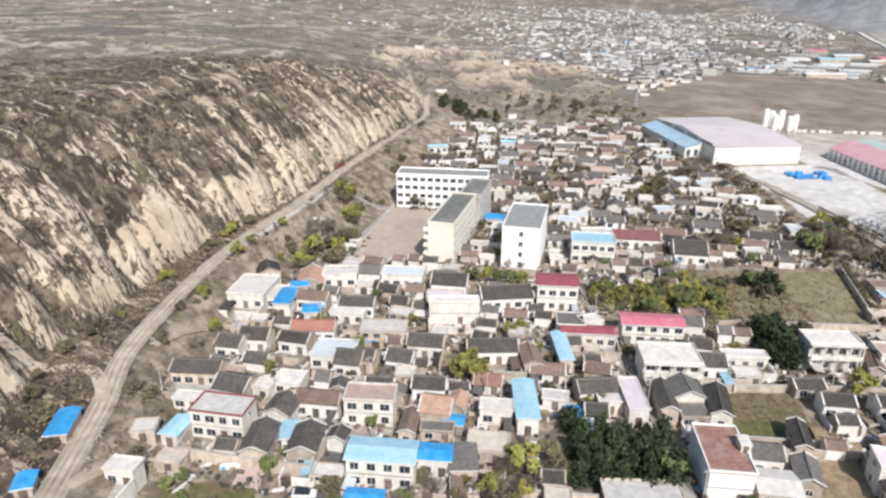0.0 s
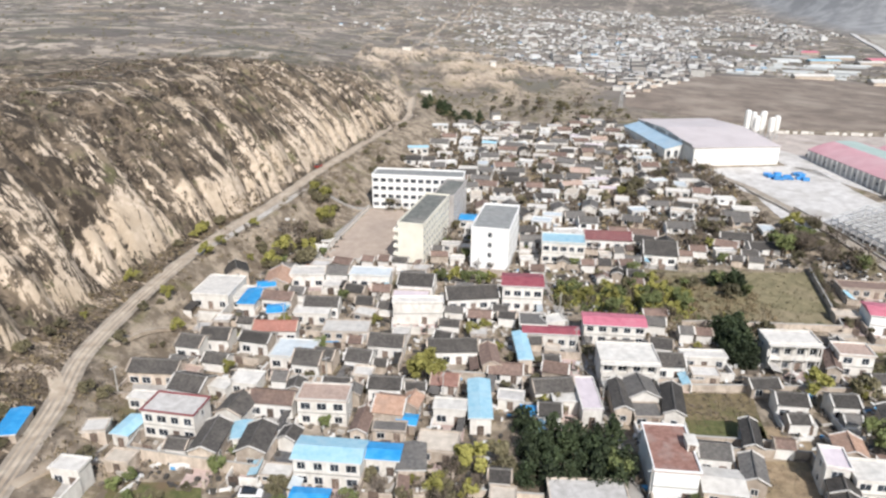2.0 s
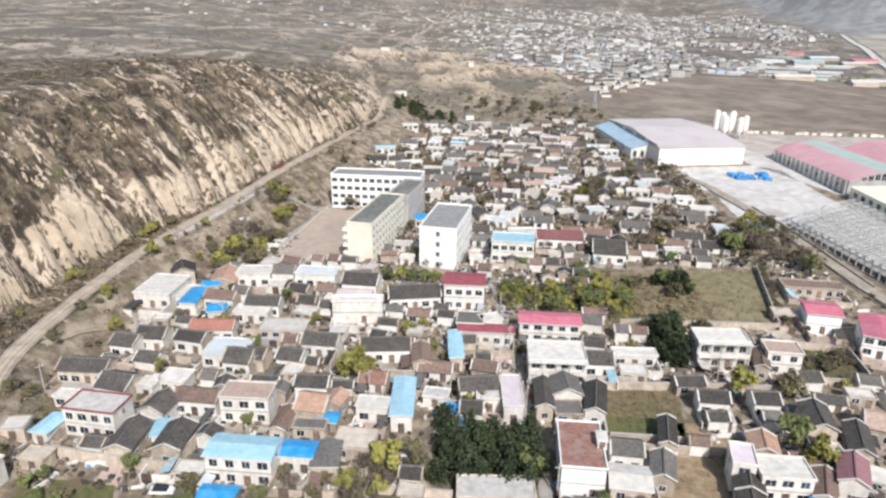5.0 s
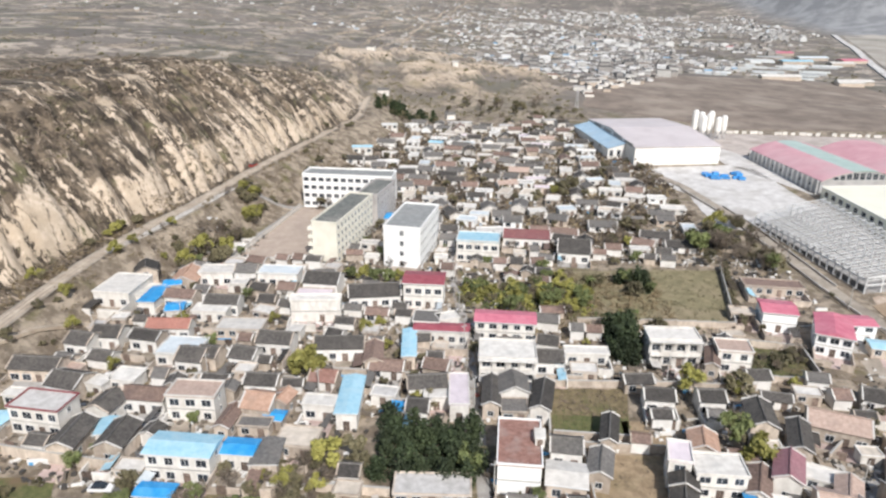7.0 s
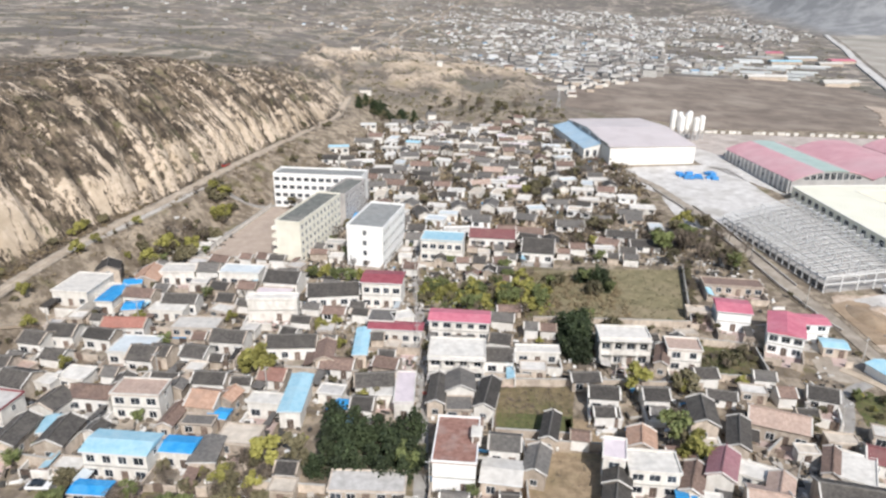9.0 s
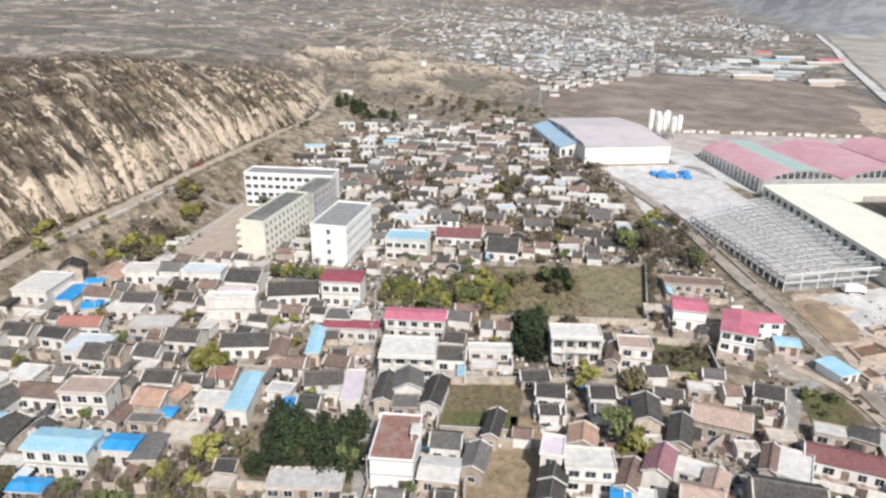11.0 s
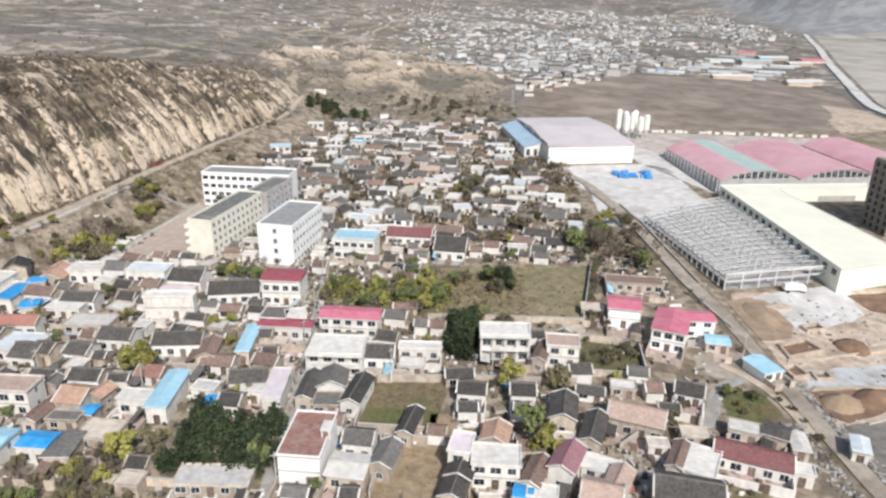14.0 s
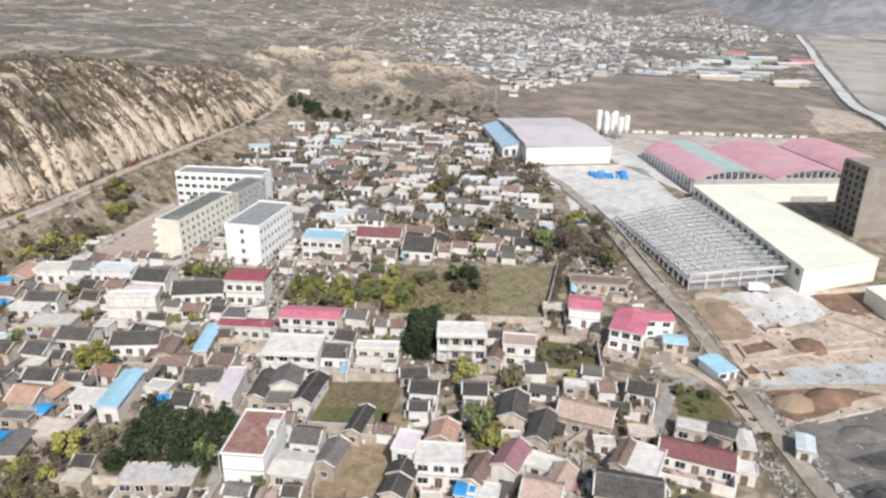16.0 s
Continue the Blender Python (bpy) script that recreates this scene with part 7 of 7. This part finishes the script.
def weeds():
    r = random.Random(15)
    spots = [(r.uniform(60, 118), r.uniform(168, 214), r.uniform(0.3, 0.8)) for _ in range(700)]
    spots += [(r.uniform(56, 74), r.uniform(119, 137), r.uniform(0.2, 0.5)) for _ in range(260)]
    spots += [(r.uniform(106, 122), r.uniform(146, 163), r.uniform(0.3, 0.7)) for _ in range(260)]
    spots += [(r.uniform(137, 149), r.uniform(131.5, 144.5), r.uniform(0.3, 0.6)) for _ in range(160)]
    bank = []
    while len(bank) < 1500:
        y = r.uniform(92, 330)
        x = float(np.interp(y, ROAD_Y, ROAD_X)) + (r.uniform(2.8, 20) if r.random() < 0.75 else -r.uniform(2.8, 9))
        if free(x, y, 0.2) and fbm(x, y, 0.09, 2, 8.0) > -0.25:
            bank.append((x, y, r.uniform(0.4, 1.1)))
    while len(bank) < 2300:  # scrubby strip between the road and the foot of the cliffs
        y = r.uniform(92, 235)
        x = float(np.interp(y, ROAD_Y, ROAD_X)) - 3 - r.uniform(0, 1) * float(np.interp(y, (92, 128, 175, 235), (15, 13, 8, 3)))
        bank.insert(r.randrange(len(bank)), (x, y, r.uniform(0.5, 1.3)))
    scatter("dry_grass", bank[:900], "straw", 0.36, 8, "dry straw-brown grass on a bank", "grass")
    bank += [(r.uniform(57, 73), r.uniform(126.5, 136.5), r.uniform(0.3, 0.7)) for _ in range(170)]
    bank += [(r.uniform(63, 76), r.uniform(99, 113), r.uniform(0.25, 0.5)) for _ in range(90)]
    bank += [(r.uniform(107, 121), r.uniform(147, 162), r.uniform(0.3, 0.7)) for _ in range(120)]
    thick = [(r.uniform(46, 94), r.uniform(160, 204), r.uniform(0.5, 1.3)) for _ in range(900)]
    scatter("dry_grass", [p for p in thick if free(p[0], p[1], 0.2) or p[0] > 62], "straw", 0.34, 9, "dry straw-brown thicket beside a meadow", "thicket")
    scatter("dry_grass", bank[900:], "twig", 0.30, 8, "dry brown weeds on a bank", "grass")
    green = []
    while len(green) < 330:
        x = r.uniform(33, 72)
        y = 184.5 - (x - 33) * 0.1 + r.gauss(0, 3.4)
        if free(x, y, 0.3):
            green.append((x, y, r.uniform(0.9, 2.1)))
    scatter("hedge", green[:190], "yellow", 0.27, 16, "yellow-green overgrown hedge below a school", "hedge")
    scatter("hedge", green[190:], "green", 0.27, 16, "green overgrown hedge below a school", "hedge")
    scatter("weeds", spots, "olive", 0.35, 5, "dry weeds in gardens and a meadow", "weeds")
    greens = [(57 + (k % 9) * 1.9 + r.uniform(-0.2, 0.2), 119.5 + (k // 9) * 0.7, r.uniform(0.25, 0.4)) for k in range(9 * 14)]
    scatter("vegetables", greens, "green", 0.4, 6, "rows of green vegetables in a garden", "vegetables")
    far = []
    for _ in range(6500):
        y = 460 + 1500 * r.random() ** 1.6
        x = r.uniform(-700, 100 + y * 0.55) if r.random() < 0.45 else r.uniform(-60, 80 + y * 0.5)
        if (100 < x < 400 and 445 < y < 740) or x > float(np.interp(y, (400, 473, 630, 930, 1244, 1700), (340, 345, 395, 500, 615, 780))) - 12:
            continue
        far.append((x, y, r.uniform(0.7, 1.9)))
    brush, dry = [], []
    while len(brush) < 2600:
        x, y = r.uniform(-44, 122), r.uniform(226, 432)
        if x > float(np.interp(y, (228, 300, 430), (-28, -34, -12))) and free(x, y, -0.2) and fbm(x, y, 0.04, 2, 14.0) > -0.35:
            (dry if r.random() < 0.3 else brush).append((x, y, r.uniform(0.8, 2.5)))
    while len(dry) < 2600:
        x, y = r.uniform(-58, 136), r.uniform(94, 228)
        if free(x, y, 0.1) and not any(x0 < x < x1 and y0 < y < y1 for x0, x1, y0, y1 in OPEN[:4]):
            dry.append((x, y, r.uniform(0.25, 0.8)))
    scatter("brush", brush, "twig", 0.3, 13, "leafless brown brush between old houses", "brush")
    scatter("brush", dry, "straw", 0.34, 8, "dry straw-coloured weeds in yards", "weeds")
    scatter("far_thicket", far, "olive", 0.5, 7, "far thickets along terraces", "thicket")


weeds()


# ---- the far town ----
def far_house(x, y, r):
    w, d, h = r.uniform(5, 9), r.uniform(4, 5.6), r.uniform(2.3, 3.2)
    roof, wall = r.choice(("dark", "grey", "grey", "brown", "white", "ltgrey", "concrete")), r.choice(("white", "white", "cream"))
    ob, low = base("town_house", x, y, r.gauss(3, 9) + (0 if r.random() < 0.75 else 90), w, d, f"small house with a {ROOF_WORDS[roof]} roof and {WALL_WORDS[wall]}", "house", "town houses")
    rise = d * 0.22 if roof in ("dark", "grey", "brown", "salmon") else 0.1
    bm = bmesh.new()
    extrude_profile(bm, [(-d / 2, low), (d / 2, low), (d / 2, h), (0, h + rise), (-d / 2, h)], -w / 2, w / 2)
    bm.transform(pose(0, 0, 0, 0, 0, 90))
    part("wall", bm, WALL[wall], ob)
    bm = bmesh.new()
    extrude_profile(bm, [(-d / 2 - 0.4, h - 0.08), (0, h + rise), (d / 2 + 0.4, h - 0.08), (d / 2 + 0.4, h + 0.1), (0, h + rise + 0.2), (-d / 2 - 0.4, h + 0.1)], -w / 2 - 0.3, w / 2 + 0.3)
    bm.transform(pose(0, 0, 0, 0, 0, 90))
    part("roof", bm, ROOF[roof], ob)


def far_town():
    r = random.Random(21)
    verts, faces = [], []
    near = 0
    for _ in range(11500):
        y = 425 + 1900 * r.random() ** 1.3
        x = r.triangular(-60 - (y - 425) * 0.12, 60 + (y - 425) * 0.55 + 40, 60 + (y - 425) * 0.4)
        if r.random() < 0.05:
            x = r.uniform(-700, 0)
            if y < 850:
                continue
        if 95 < x < 408 and 434 < y < 748 and not (x < 225 and y > 509 + (x - 102) * 1.75):
            continue
        if x > float(np.interp(y, (400, 473, 630, 930, 1244, 1700), (340, 345, 395, 500, 615, 780))) - 8:
            continue
        if x < 34 and 468 < y < 690 and r.random() < 0.93:
            continue
        if (y < 520 and x > 96) or (y < 470 and x < 6) or (x < 60 and 500 < y < 700 and r.random() < 0.75):
            continue
        if r.random() > 0.46 + 1.5 * fbm(x, y, 0.007, 3, 4.0):
            continue
        if y < 640 and near < 260:
            if free(x, y, 4.5):
                near += 1
                far_house(x, y, r)
            continue
        w, d, h = r.uniform(4.5, 9.0), r.uniform(3.5, 6), r.uniform(2.1, 3.2)
        if x < 20:
            w, d, h = w * 0.7, d * 0.7, h * 0.75
        elif r.random() < 0.06:
            h, w = r.uniform(5, 7), r.uniform(9, 13)
        yaw = r.gauss(0.05, 0.18) + (0 if r.random() < 0.75 else 1.57)
        z = ground_z(x, y) - 0.5
        rise = 0.0 if r.random() < 0.45 else d * 0.22
        c, s = math.cos(yaw), math.sin(yaw)
        k = len(verts)
        prof = ((-d / 2, 0), (d / 2, 0), (d / 2, h), (0, h + rise + 0.05), (-d / 2, h))
        for u in (-w / 2, w / 2):
            verts += [(x + u * c - v * s, y + u * s + v * c, z + q) for v, q in prof]
        faces += [(k + 4, k + 3, k + 2, k + 1, k), (k + 5, k + 6, k + 7, k + 8, k + 9), (k, k + 1, k + 6, k + 5), (k + 1, k + 2, k + 7, k + 6), (k + 2, k + 3, k + 8, k + 7), (k + 3, k + 4, k + 9, k + 8), (k + 4, k, k + 5, k + 9)]
    me = bpy.data.meshes.new("far_town")
    me.from_pydata(verts, [], faces)
    m = bpy.data.materials.new("hazed_town_render_and_tile")
    m.use_nodes = True
    nt = m.node_tree
    geo = nt.nodes.new("ShaderNodeNewGeometry")
    sep = nt.nodes.new("ShaderNodeSeparateXYZ")
    nt.links.new(geo.outputs["Normal"], sep.inputs[0])
    # Cooler, more neutral tones than the near walls: distance haze put into the colour.
    walls, roofs = nt.nodes.new("ShaderNodeValToRGB"), nt.nodes.new("ShaderNodeValToRGB")
    for ramp, stops in ((walls, ((0, (0.36, 0.34, 0.32)), (0.4, (0.53, 0.52, 0.5)), (0.72, (0.72, 0.72, 0.71)))),
                        (roofs, ((0, (0.12, 0.115, 0.11)), (0.34, (0.19, 0.175, 0.165)), (0.5, (0.28, 0.23, 0.2)), (0.6, (0.45, 0.435, 0.42)), (0.85, (0.70, 0.69, 0.68)), (0.97, (0.2, 0.4, 0.6)), (0.99, (0.5, 0.18, 0.18))))):
        ramp.color_ramp.interpolation = "CONSTANT"
        while len(ramp.color_ramp.elements) < len(stops):
            ramp.color_ramp.elements.new(0.5)
        for e, (at, col) in zip(ramp.color_ramp.elements, stops):
            e.position, e.color = at, (*col, 1)
        nt.links.new(geo.outputs["Random Per Island"], ramp.inputs[0])
    up = nt.nodes.new("ShaderNodeMath")
    up.operation = "GREATER_THAN"
    up.inputs[1].default_value = 0.5
    nt.links.new(sep.outputs["Z"], up.inputs[0])
    mix = nt.nodes.new("ShaderNodeMix")
    mix.data_type = "RGBA"
    nt.links.new(up.outputs[0], mix.inputs[0])
    nt.links.new(walls.outputs[0], mix.inputs[6])
    nt.links.new(roofs.outputs[0], mix.inputs[7])
    grime = nt.nodes.new("ShaderNodeTexNoise")
    grime.inputs["Scale"].default_value = 0.4
    nt.links.new(geo.outputs["Position"], grime.inputs["Vector"])
    dim = nt.nodes.new("ShaderNodeMix")
    dim.data_type, dim.blend_type = "RGBA", "MULTIPLY"
    dim.inputs[0].default_value = 0.45
    nt.links.new(mix.outputs[2], dim.inputs[6])
    nt.links.new(grime.outputs["Fac"], dim.inputs[7])
    bsdf = nt.nodes["Principled BSDF"]
    nt.links.new(dim.outputs[2], bsdf.inputs["Base Color"])
    bsdf.inputs["Roughness"].default_value = 0.85
    me.materials.append(m)
    tagged(new("far_town", me), "far town of low pale houses with grey roofs", "houses", kind="stuff")


far_town()


def long_shed(x, y, yaw, w, d, h, roof):
    ob, low = base("long_shed", x, y, yaw, w, d, f"long low shed with a {ROOF_WORDS[roof]} roof on the plain", "shed", "far sheds")
    bm = bmesh.new()
    box(bm, -w / 2, -d / 2, low - 1, w / 2, d / 2, h)
    part("wall", bm, WALL["cream"], ob)
    bm = bmesh.new()
    extrude_profile(bm, [(-d / 2 - 0.5, h), (d / 2 + 0.5, h), (d / 2 + 0.5, h + 0.3), (0, h + 2), (-d / 2 - 0.5, h + 0.3)], -w / 2 - 0.5, w / 2 + 0.5)
    bm.transform(pose(0, 0, 0, 0, 0, 90))
    part("roof", bm, ROOF[roof], ob)


for x, y, yaw, w, d, roof in ((452, 1078, 4, 34, 18, "rose"), (470, 1010, 6, 40, 14, "paleblue"), (512, 985, 10, 34, 18, "rose"), (430, 960, 5, 40, 14, "ltblue"), (404, 745, 6, 36, 12, "white"), (478, 940, 6, 30, 14, "white"), (392, 728, 6, 26, 10, "ltgrey"), (330, 745, 4, 40, 10, "white")):
    long_shed(x, y, yaw, w, d, 3.4, roof)


def greenhouse(x, y, yaw, w):
    """A low tunnel of pale sheeting on hoops."""
    ob, low = base("greenhouse", x, y, yaw, w, 9.0, "long low greenhouse tunnel under pale sheeting", "greenhouse", "greenhouses")
    arch = [(5.0 * math.cos(k * math.pi / 8), 1.7 * math.sin(k * math.pi / 8)) for k in range(9)]
    bm = bmesh.new()
    extrude_profile(bm, [(-5.0, low)] + [(5.0, low)] + arch, -w / 2, w / 2)
    bmesh.ops.remove_doubles(bm, verts=bm.verts[:], dist=0.001)
    bm.transform(pose(0, 0, 0, 0, 0, 90))
    part("sheeting", bm, FILM, ob)
    for end in (-1, 1):
        bm = bmesh.new()
        extrude_profile(bm, [(-5.1, low), (5.1, low)] + [(px * 1.03, pz * 1.05) for px, pz in arch], end * w / 2 - 0.25, end * w / 2 + 0.25)
        bmesh.ops.remove_doubles(bm, verts=bm.verts[:], dist=0.001)
        bm.transform(pose(0, 0, 0, 0, 0, 90))
        part("end_wall", bm, WALL["cream"], ob)


FILM = surface("pale_plastic_film", (0.34, 0.355, 0.35), (0.52, 0.53, 0.52), 0.08, 0.55, 0.1, 0.3, stain=(0.24, 0.24, 0.22), stain_scale=0.08)
rnd = random.Random(61)
for row in range(14):
    y = 752 + row * 22
    for col in range(3):
        x = 262 + row * 12.5 + col * 46 + rnd.uniform(-10, 10)
        if x < float(np.interp(y, (630, 930, 1244), (395, 500, 615))) - 34 and rnd.random() < 0.75 and free(x, y, 8):
            greenhouse(x, y, rnd.gauss(-12, 4), rnd.uniform(28, 42))
